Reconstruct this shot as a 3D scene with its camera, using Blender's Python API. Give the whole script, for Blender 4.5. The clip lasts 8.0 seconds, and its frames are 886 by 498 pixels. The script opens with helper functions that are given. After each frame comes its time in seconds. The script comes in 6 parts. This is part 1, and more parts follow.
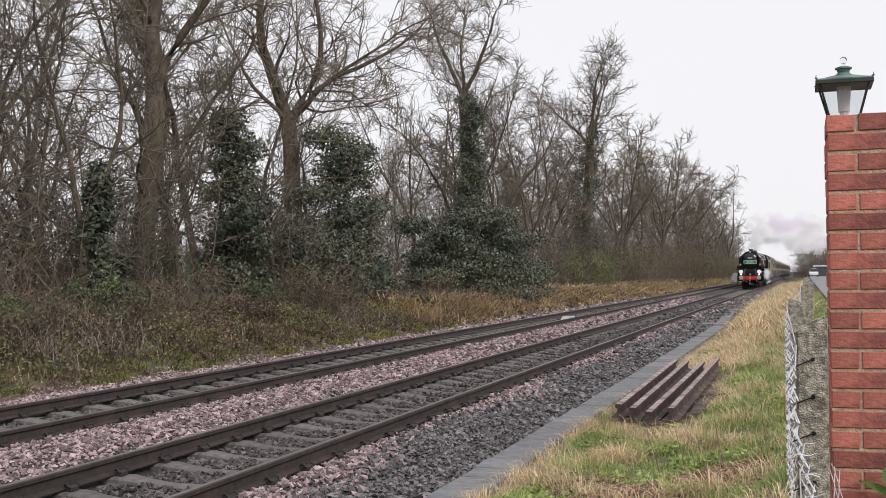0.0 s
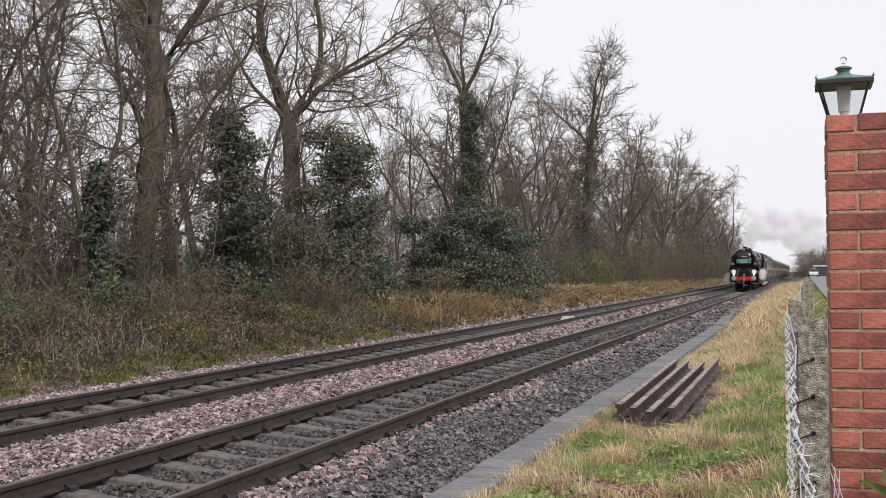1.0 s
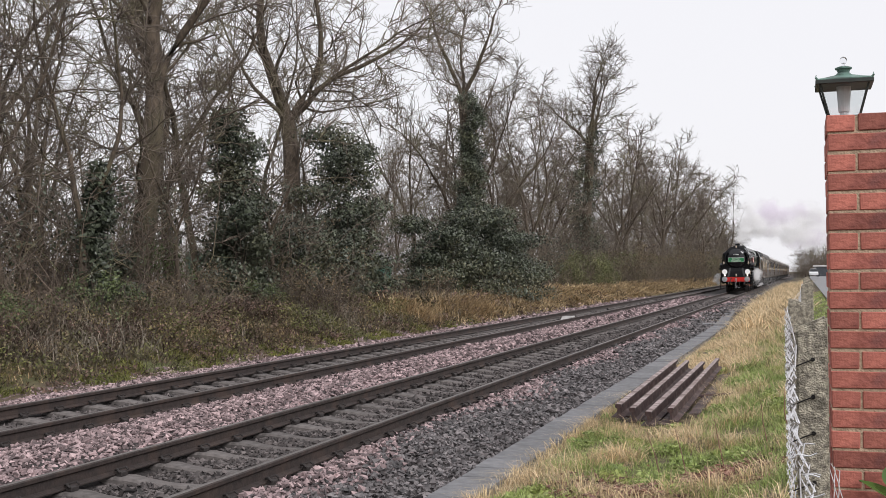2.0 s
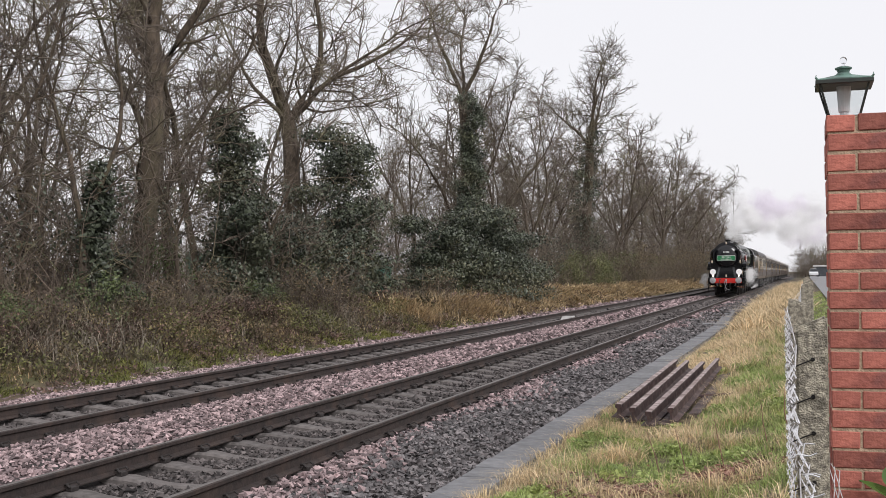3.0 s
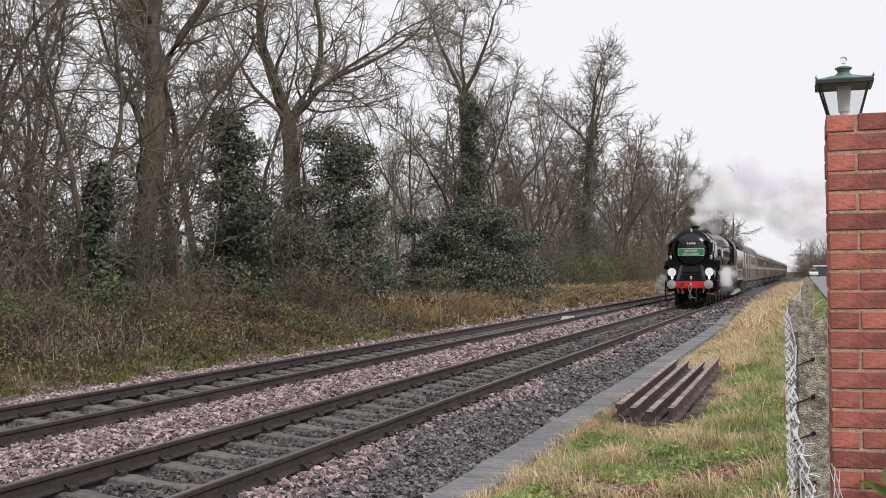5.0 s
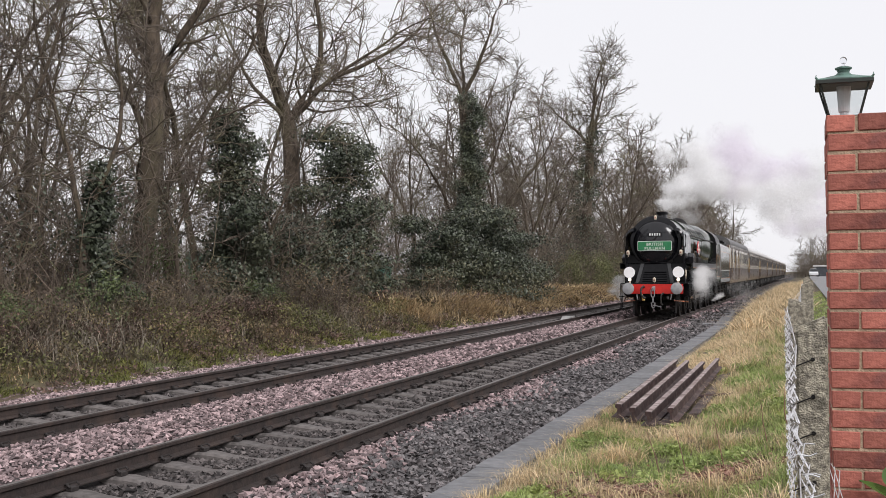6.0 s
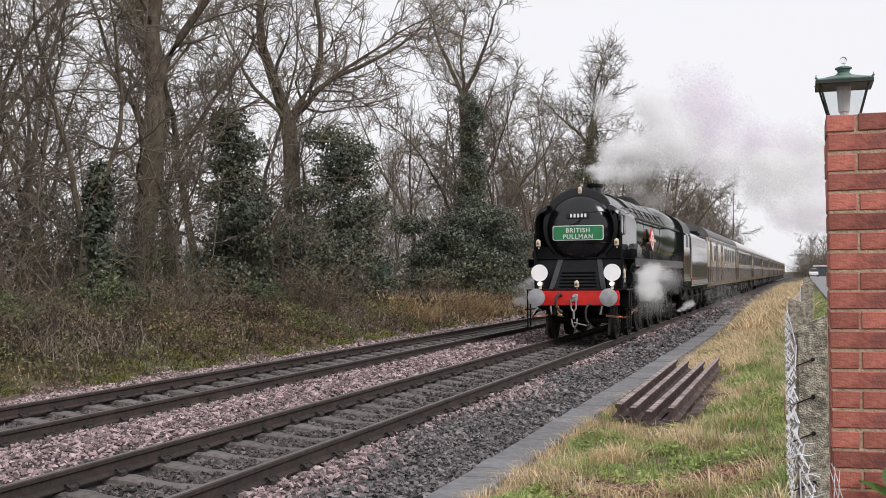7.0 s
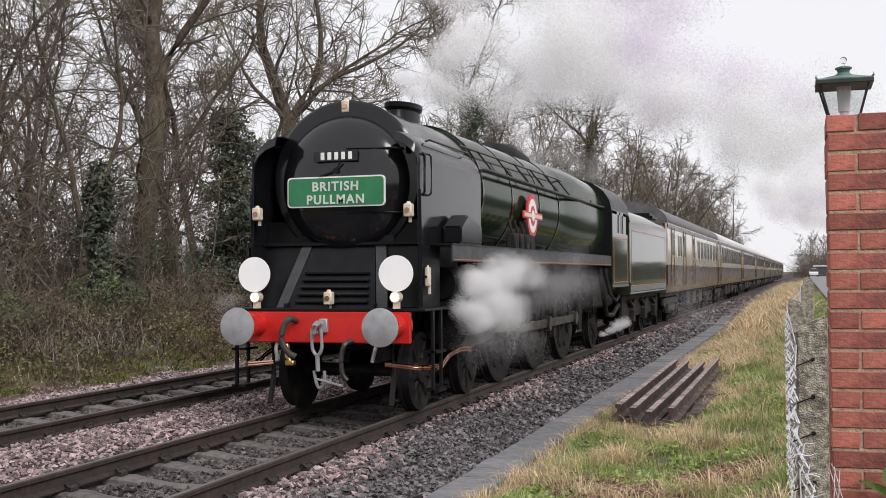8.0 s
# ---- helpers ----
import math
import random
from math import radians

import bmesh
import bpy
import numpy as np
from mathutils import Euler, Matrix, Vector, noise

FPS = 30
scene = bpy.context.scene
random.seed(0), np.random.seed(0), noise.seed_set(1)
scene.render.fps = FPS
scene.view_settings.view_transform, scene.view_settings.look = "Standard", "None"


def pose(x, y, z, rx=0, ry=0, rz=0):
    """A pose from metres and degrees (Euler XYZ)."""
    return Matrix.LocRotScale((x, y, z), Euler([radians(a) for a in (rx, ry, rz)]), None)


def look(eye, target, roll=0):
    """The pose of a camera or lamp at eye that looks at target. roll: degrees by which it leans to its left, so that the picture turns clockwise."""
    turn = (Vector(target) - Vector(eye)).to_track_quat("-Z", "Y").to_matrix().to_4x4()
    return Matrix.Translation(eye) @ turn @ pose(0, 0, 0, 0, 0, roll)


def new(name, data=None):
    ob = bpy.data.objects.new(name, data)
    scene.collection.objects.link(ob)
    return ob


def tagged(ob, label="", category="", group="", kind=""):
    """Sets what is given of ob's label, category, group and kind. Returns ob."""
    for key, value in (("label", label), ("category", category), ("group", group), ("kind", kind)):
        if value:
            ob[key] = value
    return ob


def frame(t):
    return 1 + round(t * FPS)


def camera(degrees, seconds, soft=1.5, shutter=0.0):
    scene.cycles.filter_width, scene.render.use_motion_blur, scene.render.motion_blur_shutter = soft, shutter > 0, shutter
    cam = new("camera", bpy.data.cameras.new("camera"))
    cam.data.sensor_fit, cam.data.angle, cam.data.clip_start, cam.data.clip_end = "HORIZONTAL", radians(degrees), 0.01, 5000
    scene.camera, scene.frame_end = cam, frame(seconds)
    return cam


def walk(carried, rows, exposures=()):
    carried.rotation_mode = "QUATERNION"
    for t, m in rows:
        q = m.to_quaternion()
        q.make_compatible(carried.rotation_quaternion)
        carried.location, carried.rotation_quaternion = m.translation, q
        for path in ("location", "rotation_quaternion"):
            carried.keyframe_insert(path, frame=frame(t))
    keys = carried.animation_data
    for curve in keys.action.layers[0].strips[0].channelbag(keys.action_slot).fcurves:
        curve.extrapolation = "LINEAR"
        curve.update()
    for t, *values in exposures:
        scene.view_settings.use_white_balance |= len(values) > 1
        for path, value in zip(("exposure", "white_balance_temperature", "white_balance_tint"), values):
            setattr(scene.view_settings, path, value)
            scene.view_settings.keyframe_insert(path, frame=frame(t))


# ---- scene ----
# ---- camera ----
EYE = (0.0, 0.0, 1.629)
cam = camera(44.2, 8.0, soft=0.85)
VIEW = look(EYE, (-0.31448, 0.94896, 1.629 + 0.02304), -0.425)
walk(cam, [(0.0, VIEW), (8.0, VIEW)])

# ---- world and light ----
SUN_EL, SUN_AZ = radians(38), radians(128)
world = bpy.data.worlds.new("overcast_sky")
scene.world = world
world.use_nodes = True
wn, wl = world.node_tree.nodes, world.node_tree.links
sky = wn.new("ShaderNodeTexSky")
sky.sky_type, sky.sun_disc = "NISHITA", False
sky.sun_elevation, sky.sun_rotation = SUN_EL, SUN_AZ
sky.air_density, sky.dust_density = 1.0, 4.0
cloud = wn.new("ShaderNodeMix")
cloud.data_type = "RGBA"
cloud.inputs[0].default_value = 0.9
cloud.inputs[7].default_value = (9.3, 9.2, 9.55, 1)
wl.new(sky.outputs[0], cloud.inputs[6])
bg = wn["Background"]
bg.inputs[1].default_value = 0.106
wl.new(cloud.outputs[2], bg.inputs[0])

sun_data = bpy.data.lights.new("sun", "SUN")
sun_data.energy, sun_data.angle, sun_data.color = 2.3, radians(25), (1.0, 0.97, 0.985)
sun = new("sun", sun_data)
sun.matrix_world = look((0, 0, 60), (-25 * math.sin(0.9), 25 * math.cos(0.9), 60 - 20))

# ---- small tools ----
TRACK = -5.229          # centre line of the running track
FAR_TRACK = -8.86       # centre line of the other track
rng = np.random.default_rng(7)


def mat(name, a, b=None, scale=6.0, rough=0.6, metal=0.0, bump=0.0, c=None, big=0.6, rand=0.0, coat=0.0, dots=0.0, spec=0.5, stretch=(1, 1, 1), island=0.0, thin=0.0):
    """Two-scale noise colour between a and b, stains of c, fine relief; rand varies it from object to object."""
    m = bpy.data.materials.new(name)
    m.use_nodes = True
    n, l = m.node_tree.nodes, m.node_tree.links
    p = n["Principled BSDF"]
    p.inputs["Roughness"].default_value = rough
    p.inputs["Metallic"].default_value = metal
    p.inputs["Specular IOR Level"].default_value = spec
    p.inputs["Coat Weight"].default_value = coat
    p.inputs["Coat Roughness"].default_value = 0.12
    co = n.new("ShaderNodeTexCoord")
    mp = n.new("ShaderNodeMapping")
    mp.inputs["Scale"].default_value = stretch
    l.new(co.outputs["Object"], mp.inputs[0])

    def noise_node(s, det=4.0):
        t = n.new("ShaderNodeTexNoise")
        t.inputs["Scale"].default_value, t.inputs["Detail"].default_value = s, det
        l.new(mp.outputs[0], t.inputs["Vector"])
        return t.outputs["Fac"]

    def ramp(src, lo, hi):
        r = n.new("ShaderNodeMapRange")
        r.inputs[1].default_value, r.inputs[2].default_value = lo, hi
        l.new(src, r.inputs[0])
        return r.outputs[0]

    def mix(f, x, y, kind="MIX"):
        k = n.new("ShaderNodeMix")
        k.data_type, k.blend_type = "RGBA", kind
        for s, v in ((k.inputs[0], f), (k.inputs[6], x), (k.inputs[7], y)):
            if isinstance(v, (int, float)):
                s.default_value = v
            elif isinstance(v, tuple):
                s.default_value = (*v[:3], 1)
            else:
                l.new(v, s)
        return k.outputs[2]
    b = b or tuple(v * 0.7 for v in a)
    fine = noise_node(scale)
    col = mix(ramp(fine, 0.35, 0.65), a, b)
    if c:
        col = mix(ramp(noise_node(big, 5.0), 0.5, 0.72), col, c)
    if rand or island:
        if island:
            src = n.new("ShaderNodeNewGeometry").outputs["Random Per Island"]
        else:
            src = n.new("ShaderNodeObjectInfo").outputs["Random"]
        k = rand or island
        r = n.new("ShaderNodeMapRange")
        r.inputs[3].default_value, r.inputs[4].default_value = 1 - k, 1 + k
        l.new(src, r.inputs[0])
        g = n.new("ShaderNodeCombineColor")
        for i in range(3):
            l.new(r.outputs[0], g.inputs[i])
        col = mix(1.0, col, g.outputs[0], "MULTIPLY")
    l.new(col, p.inputs["Base Color"])
    if bump:
        bn = n.new("ShaderNodeBump")
        bn.inputs["Strength"].default_value, bn.inputs["Distance"].default_value = bump, 0.02
        l.new(noise_node(scale * 3, 6.0), bn.inputs["Height"])
        l.new(bn.outputs[0], p.inputs["Normal"])
    rr = n.new("ShaderNodeMapRange")
    rr.inputs[3].default_value, rr.inputs[4].default_value = max(0.03, rough - 0.12), min(1, rough + 0.12)
    l.new(fine, rr.inputs[0])
    l.new(rr.outputs[0], p.inputs["Roughness"])
    if thin:
        # thin blades and leaves let light through
        tr, mx = n.new("ShaderNodeBsdfTranslucent"), n.new("ShaderNodeMixShader")
        mx.inputs[0].default_value = thin
        l.new(col, tr.inputs[0])
        l.new(p.outputs[0], mx.inputs[1])
        l.new(tr.outputs[0], mx.inputs[2])
        l.new(mx.outputs[0], n["Material Output"].inputs[0])
    return m


def glow(name, col, power):
    m = bpy.data.materials.new(name)
    m.use_nodes = True
    p = m.node_tree.nodes["Principled BSDF"]
    p.inputs["Base Color"].default_value = (*col, 1)
    p.inputs["Emission Color"].default_value = (*col, 1)
    p.inputs["Emission Strength"].default_value = power
    return m


def glass(name, col=(0.9, 0.95, 0.95), rough=0.02):
    m = bpy.data.materials.new(name)
    m.use_nodes = True
    p = m.node_tree.nodes["Principled BSDF"]
    p.inputs["Base Color"].default_value = (*col, 1)
    p.inputs["Roughness"].default_value = rough
    p.inputs["Transmission Weight"].default_value = 1.0
    p.inputs["IOR"].default_value = 1.1
    return m


def thing(name, label, category, group="", kind="", at=None):
    ob = new(name)
    ob.empty_display_size = 0.3
    if at:
        ob.matrix_world = at
    return tagged(ob, label, category, group, kind)


def mesh_of(name, bm, material, smooth=False):
    me = bpy.data.meshes.new(name)
    bm.to_mesh(me)
    bm.free()
    me.materials.append(material)
    if smooth:
        me.shade_smooth()
        me.set_sharp_from_angle(angle=radians(38))
    return me


def part(name, bm, material, parent=None, label="", smooth=False):
    me = bm if isinstance(bm, bpy.types.Mesh) else mesh_of(name, bm, material, smooth)
    ob = new(name, me)
    ob.parent = parent
    return tagged(ob, label)


def solo(name, bm, material, label, category, group="", kind="", smooth=False):
    return tagged(part(name, bm, material, None, label, smooth), "", category, group, kind)


def tris(name, verts, faces, material, smooth=False, flat=False):
    """A mesh from arrays of corners and triangles."""
    me = bpy.data.meshes.new(name)
    verts, faces = np.asarray(verts, dtype=np.float32), np.asarray(faces, dtype=np.int32)
    me.vertices.add(len(verts))
    me.vertices.foreach_set("co", verts.ravel())
    me.loops.add(faces.size)
    me.loops.foreach_set("vertex_index", faces.ravel())
    me.polygons.add(len(faces))
    me.polygons.foreach_set("loop_start", np.arange(0, faces.size, 3, dtype=np.int32))
    me.update(calc_edges=True)
    me.materials.append(material)
    if smooth:
        me.shade_smooth()
    if flat:
        me.shade_flat()
    return me


def box(bm, x0, x1, y0, y1, z0, z1, bev=0.0, m=None, seg=1):
    r = bmesh.ops.create_cube(bm, size=1)
    vs = r["verts"]
    for v in vs:
        v.co = Vector(((x0 + x1) / 2 + v.co.x * (x1 - x0), (y0 + y1) / 2 + v.co.y * (y1 - y0), (z0 + z1) / 2 + v.co.z * (z1 - z0)))
    if bev:
        es = list({e for v in vs for e in v.link_edges})
        vs = list({v for f in bmesh.ops.bevel(bm, geom=es, offset=bev, segments=seg, affect="EDGES")["faces"] for v in f.verts} | {v for v in vs if v.is_valid})
    if m:
        bmesh.ops.transform(bm, matrix=m, verts=[v for v in vs if v.is_valid])
    return bm


def rod(bm, a, b, r0, r1=None, n=12, caps=True):
    """A round bar or cone from a to b."""
    a, b = Vector(a), Vector(b)
    d = b - a
    m = Matrix.Translation((a + b) / 2) @ d.to_track_quat("Z", "Y").to_matrix().to_4x4()
    bmesh.ops.create_cone(bm, cap_ends=caps, segments=n, radius1=r0, radius2=r0 if r1 is None else r1, depth=d.length, matrix=m)
    return bm


def pipe(bm, pts, r, n=8):
    """A bent round bar through the points."""
    pts = [Vector(p) for p in pts]
    rings = []
    for i, p in enumerate(pts):
        d = (pts[min(i + 1, len(pts) - 1)] - pts[max(i - 1, 0)]).normalized()
        q = d.to_track_quat("Z", "Y")
        rr = r[i] if isinstance(r, (list, tuple)) else r
        rings.append([bm.verts.new(p + q @ Vector((rr * math.cos(2 * math.pi * k / n), rr * math.sin(2 * math.pi * k / n), 0))) for k in range(n)])
    for a, b in zip(rings, rings[1:]):
        for k in range(n):
            bm.faces.new((a[k], a[(k + 1) % n], b[(k + 1) % n], b[k]))
    bm.faces.new(rings[0][::-1])
    bm.faces.new(rings[-1])
    return bm


def bent(pts, n=5):
    """More points on a smooth curve through the given ones."""
    p = [Vector(c) for c in pts]
    p = [2 * p[0] - p[1]] + p + [2 * p[-1] - p[-2]]
    out = []
    for a, b, c, d in zip(p, p[1:], p[2:], p[3:]):
        for i in range(n):
            t = i / n
            out.append(0.5 * (2 * b + (c - a) * t + (2 * a - 5 * b + 4 * c - d) * t * t + (3 * b - a - 3 * c + d) * t ** 3))
    return out + [p[-2]]


def prism(bm, pts, a, b, axis="y"):
    """A flat outline pushed from a to b along an axis. Outline in (x, z) for y, (y, z) for x, (x, y) for z."""
    def place(p, t):
        return {"y": (p[0], t, p[1]), "x": (t, p[0], p[1]), "z": (p[0], p[1], t)}[axis]
    lo = [bm.verts.new(place(p, a)) for p in pts]
    hi = [bm.verts.new(place(p, b)) for p in pts]
    bm.faces.new(lo)
    bm.faces.new(hi[::-1])
    for i in range(len(pts)):
        j = (i + 1) % len(pts)
        bm.faces.new((lo[j], lo[i], hi[i], hi[j]))
    bmesh.ops.recalc_face_normals(bm, faces=bm.faces)
    return bm


def loft(bm, rings, close=True, cap=True):
    rows = [[bm.verts.new(p) for p in r] for r in rings]
    n = len(rows[0])
    for a, b in zip(rows, rows[1:]):
        for k in range(n if close else n - 1):
            bm.faces.new((a[k], a[(k + 1) % n], b[(k + 1) % n], b[k]))
    if cap and close:
        bm.faces.new(rows[0][::-1])
        bm.faces.new(rows[-1])
    bmesh.ops.recalc_face_normals(bm, faces=bm.faces)
    return bm


def new_bm():
    return bmesh.new()

# ---- materials ----
def clear_pane(name):
    """Thin clear window glass: mostly see-through, with a little gloss."""
    m = bpy.data.materials.new(name)
    m.use_nodes = True
    n, l = m.node_tree.nodes, m.node_tree.links
    n.remove(n["Principled BSDF"])
    a, b, k = n.new("ShaderNodeBsdfTransparent"), n.new("ShaderNodeBsdfGlossy"), n.new("ShaderNodeMixShader")
    a.inputs[0].default_value = (0.93, 0.95, 0.95, 1)
    b.inputs["Roughness"].default_value = 0.05
    k.inputs[0].default_value = 0.1
    l.new(a.outputs[0], k.inputs[1])
    l.new(b.outputs[0], k.inputs[2])
    l.new(k.outputs[0], n["Material Output"].inputs[0])
    return m


M_DUSTY = mat("dusty_stone", (0.125, 0.108, 0.104), (0.048, 0.042, 0.041), 9, 0.9, bump=0.3, island=0.5)
M_BALLAST = mat("ballast_stone", (0.34, 0.252, 0.252), (0.15, 0.112, 0.114), 9, 0.85, bump=0.3, island=0.8)
M_BALLAST_DARK = mat("ballast_stone_dark", (0.16, 0.142, 0.142), (0.05, 0.046, 0.047), 9, 0.5, bump=0.3, island=0.7)
# near-black colour stands in for the shade in gaps between ballast stones
M_BED_SHADE = mat("ballast_bed", (0.05, 0.042, 0.041), (0.02, 0.017, 0.017), 22, 0.95, bump=0.9, c=(0.06, 0.056, 0.053), big=0.8)
M_RAIL = mat("rusty_rail_steel", (0.052, 0.038, 0.034), (0.032, 0.025, 0.023), 14, 0.7, 0.2, 0.3, c=(0.075, 0.05, 0.04), big=2.5)
M_HEAD = mat("worn_rail_head", (0.20, 0.18, 0.17), (0.12, 0.108, 0.10), 5, 0.5, 0.5, stretch=(1, 0.05, 1))
M_SLEEPER = mat("sleeper_concrete", (0.15, 0.134, 0.127), (0.085, 0.076, 0.072), 12, 0.85, bump=0.3, c=(0.11, 0.095, 0.09), big=2.0, rand=0.15)
M_CLIP = mat("clip_iron", (0.05, 0.042, 0.04), (0.03, 0.026, 0.025), 20, 0.7, 0.3)
M_TROUGH = mat("trough_concrete", (0.185, 0.185, 0.192), (0.13, 0.13, 0.136), 8, 0.85, bump=0.25, c=(0.14, 0.135, 0.13), big=2.2, rand=0.13)
M_OLDRAIL = mat("old_rust", (0.078, 0.044, 0.040), (0.034, 0.021, 0.020), 10, 0.75, 0.15, 0.4, c=(0.13, 0.10, 0.095), big=3, rand=0.15)
M_GROUND = mat("verge_soil", (0.12, 0.085, 0.055), (0.06, 0.046, 0.030), 6, 0.95, bump=0.8, c=(0.11, 0.13, 0.04), big=0.5)
M_ROAD = mat("path_tarmac", (0.24, 0.24, 0.245), (0.19, 0.19, 0.195), 9, 0.9, bump=0.2)
M_BRICK = mat("red_brick", (0.46, 0.15, 0.108), (0.27, 0.085, 0.068), 9, 0.85, bump=0.6, c=(0.23, 0.11, 0.105), big=5, rand=0.36)
M_MORTAR = mat("mortar", (0.50, 0.37, 0.26), (0.36, 0.265, 0.185), 30, 0.95, bump=0.5)
M_POST = mat("lichen_concrete", (0.56, 0.51, 0.40), (0.20, 0.18, 0.145), 55, 0.95, bump=0.9, c=(0.15, 0.135, 0.105), big=26)
M_WIRE = mat("galvanised_wire", (0.72, 0.72, 0.74), (0.45, 0.44, 0.44), 40, 0.5, 0.3)
M_BARK = mat("bark", (0.115, 0.088, 0.062), (0.055, 0.042, 0.031), 9, 0.95, bump=0.9, c=(0.115, 0.105, 0.056), big=0.7, stretch=(1, 1, 0.35))
M_TWIG = mat("twig", (0.19, 0.152, 0.12), (0.10, 0.08, 0.065), 3, 0.9, c=(0.165, 0.155, 0.085), big=0.4, rand=0.2)
M_BRUSH = mat("brush_stem", (0.17, 0.13, 0.102), (0.085, 0.067, 0.053), 3, 0.9, c=(0.15, 0.145, 0.07), big=0.5, rand=0.45)
M_IVY = mat("ivy_leaf", (0.084, 0.098, 0.064), (0.034, 0.044, 0.029), 1.2, 0.45, island=0.6, c=(0.125, 0.12, 0.066), big=0.55)
M_OLIVE = mat("olive_leaf", (0.15, 0.155, 0.06), (0.09, 0.098, 0.04), 3, 0.7, island=0.45)
M_DEADLEAF = mat("withered_leaf", (0.165, 0.118, 0.072), (0.085, 0.070, 0.040), 2, 0.8, island=0.8)
M_LEAF = mat("bush_leaf", (0.10, 0.125, 0.045), (0.06, 0.08, 0.03), 4, 0.6, island=0.4)
M_STRAW = mat("dry_grass", (0.74, 0.60, 0.40), (0.56, 0.43, 0.25), 2.0, 0.8, island=0.5, thin=0.35, c=(0.62, 0.46, 0.27), big=0.8)
M_GRASS = mat("green_grass", (0.37, 0.45, 0.155), (0.25, 0.32, 0.10), 2.0, 0.6, island=0.5, thin=0.35, c=(0.40, 0.41, 0.14), big=0.9)
M_BRAMBLE = mat("bramble", (0.135, 0.092, 0.066), (0.06, 0.042, 0.032), 2, 0.9, island=0.7, c=(0.13, 0.125, 0.045), big=0.6)
M_LITTER = mat("leaf_litter", (0.30, 0.15, 0.115), (0.17, 0.09, 0.075), 5, 0.9, island=0.5)
M_BLACK = mat("gloss_black_paint", (0.009, 0.009, 0.011), (0.006, 0.006, 0.008), 3, 0.12, 0.0, coat=0.1, spec=0.42)
M_SATIN = mat("satin_black", (0.010, 0.010, 0.011), (0.007, 0.007, 0.008), 6, 0.34, bump=0.05, spec=0.17)
M_GRIME = mat("sooty_iron", (0.019, 0.0175, 0.017), (0.009, 0.008, 0.008), 7, 0.65, 0.2, 0.2, c=(0.04, 0.033, 0.03), big=3, spec=0.25)
M_GREY = mat("grey_deck_paint", (0.055, 0.056, 0.058), (0.038, 0.039, 0.041), 5, 0.45, spec=0.35)
M_GREEN = mat("dark_green_paint", (0.018, 0.031, 0.015), (0.012, 0.022, 0.010), 3, 0.15, coat=0.05, spec=0.3)
M_MIRROR_GREEN = mat("polished_dark_green", (0.030, 0.040, 0.020), (0.022, 0.031, 0.015), 3, -0.05, spec=0.5)
M_ORANGE = mat("lining_orange", (0.55, 0.19, 0.04), (0.45, 0.15, 0.035), 4, 0.4)
M_RED = mat("buffer_beam_red", (0.60, 0.022, 0.016), (0.48, 0.016, 0.012), 5, 0.38, coat=0.3)
M_PLATE_RED = mat("plate_red", (0.55, 0.045, 0.045), (0.45, 0.03, 0.035), 5, 0.4)
M_BUFFER = mat("buffer_steel", (0.42, 0.42, 0.43), (0.30, 0.30, 0.31), 6, 0.5, 0.4)
M_STEEL = mat("bright_steel", (0.55, 0.55, 0.56), (0.40, 0.40, 0.41), 8, 0.3, 0.9)
M_BRASS = mat("brass", (0.60, 0.42, 0.16), (0.45, 0.30, 0.11), 8, 0.35, 0.9)
M_COPPER = mat("copper_pipe", (0.72, 0.42, 0.32), (0.58, 0.33, 0.25), 8, 0.22, 1.0)
M_CREAMY = mat("lamp_cream", (0.68, 0.60, 0.48), (0.55, 0.46, 0.36), 12, 0.5)
M_WHITE = mat("white_letters", (0.80, 0.80, 0.78), (0.72, 0.72, 0.70), 10, 0.6)
M_HEADBOARD = mat("headboard_green", (0.022, 0.20, 0.075), (0.016, 0.155, 0.058), 6, 0.35, coat=0.3)
M_HOSE = mat("rubber_hose", (0.05, 0.045, 0.042), (0.035, 0.03, 0.03), 8, 0.7)
M_LAMP = glow("electric_lamp", (1.0, 0.98, 0.94), 14.0)
M_LAMP2 = glow("small_marker_lamp", (1.0, 0.93, 0.82), 6.0)
M_CREAM = mat("coach_cream", (0.68, 0.63, 0.54), (0.60, 0.55, 0.46), 2, 0.2, coat=0.5)
M_UMBER = mat("coach_umber", (0.085, 0.058, 0.048), (0.06, 0.042, 0.036), 2, 0.3, coat=0.1, spec=0.4)
M_ROOF = mat("coach_roof_grey", (0.14, 0.135, 0.135), (0.09, 0.088, 0.088), 3, 0.5)
M_ROOF_PALE = mat("coach_roof_pale", (0.70, 0.69, 0.68), (0.58, 0.57, 0.56), 3, 0.45)
M_WINDOW = mat("coach_window", (0.03, 0.032, 0.035), (0.02, 0.022, 0.024), 2, 0.25, spec=0.25)
M_BOGIE = mat("bogie_black", (0.028, 0.026, 0.025), (0.016, 0.015, 0.015), 7, 0.7)
M_COAL = mat("coal", (0.018, 0.018, 0.019), (0.010, 0.010, 0.011), 14, 0.5, bump=0.8)
M_VERDIGRIS = mat("verdigris_copper", (0.22, 0.37, 0.31), (0.09, 0.14, 0.12), 14, 0.55, 0.3, c=(0.045, 0.055, 0.048), big=12)
M_LANTERN = mat("lantern_iron", (0.05, 0.058, 0.052), (0.035, 0.04, 0.036), 14, 0.5, 0.4)
M_GLASS = clear_pane("lantern_glass")
M_FINIAL = glass("finial_glass", (0.92, 0.93, 0.95), 0.08)
M_SHED = mat("shed_green", (0.06, 0.15, 0.11), (0.045, 0.115, 0.085), 4, 0.6)
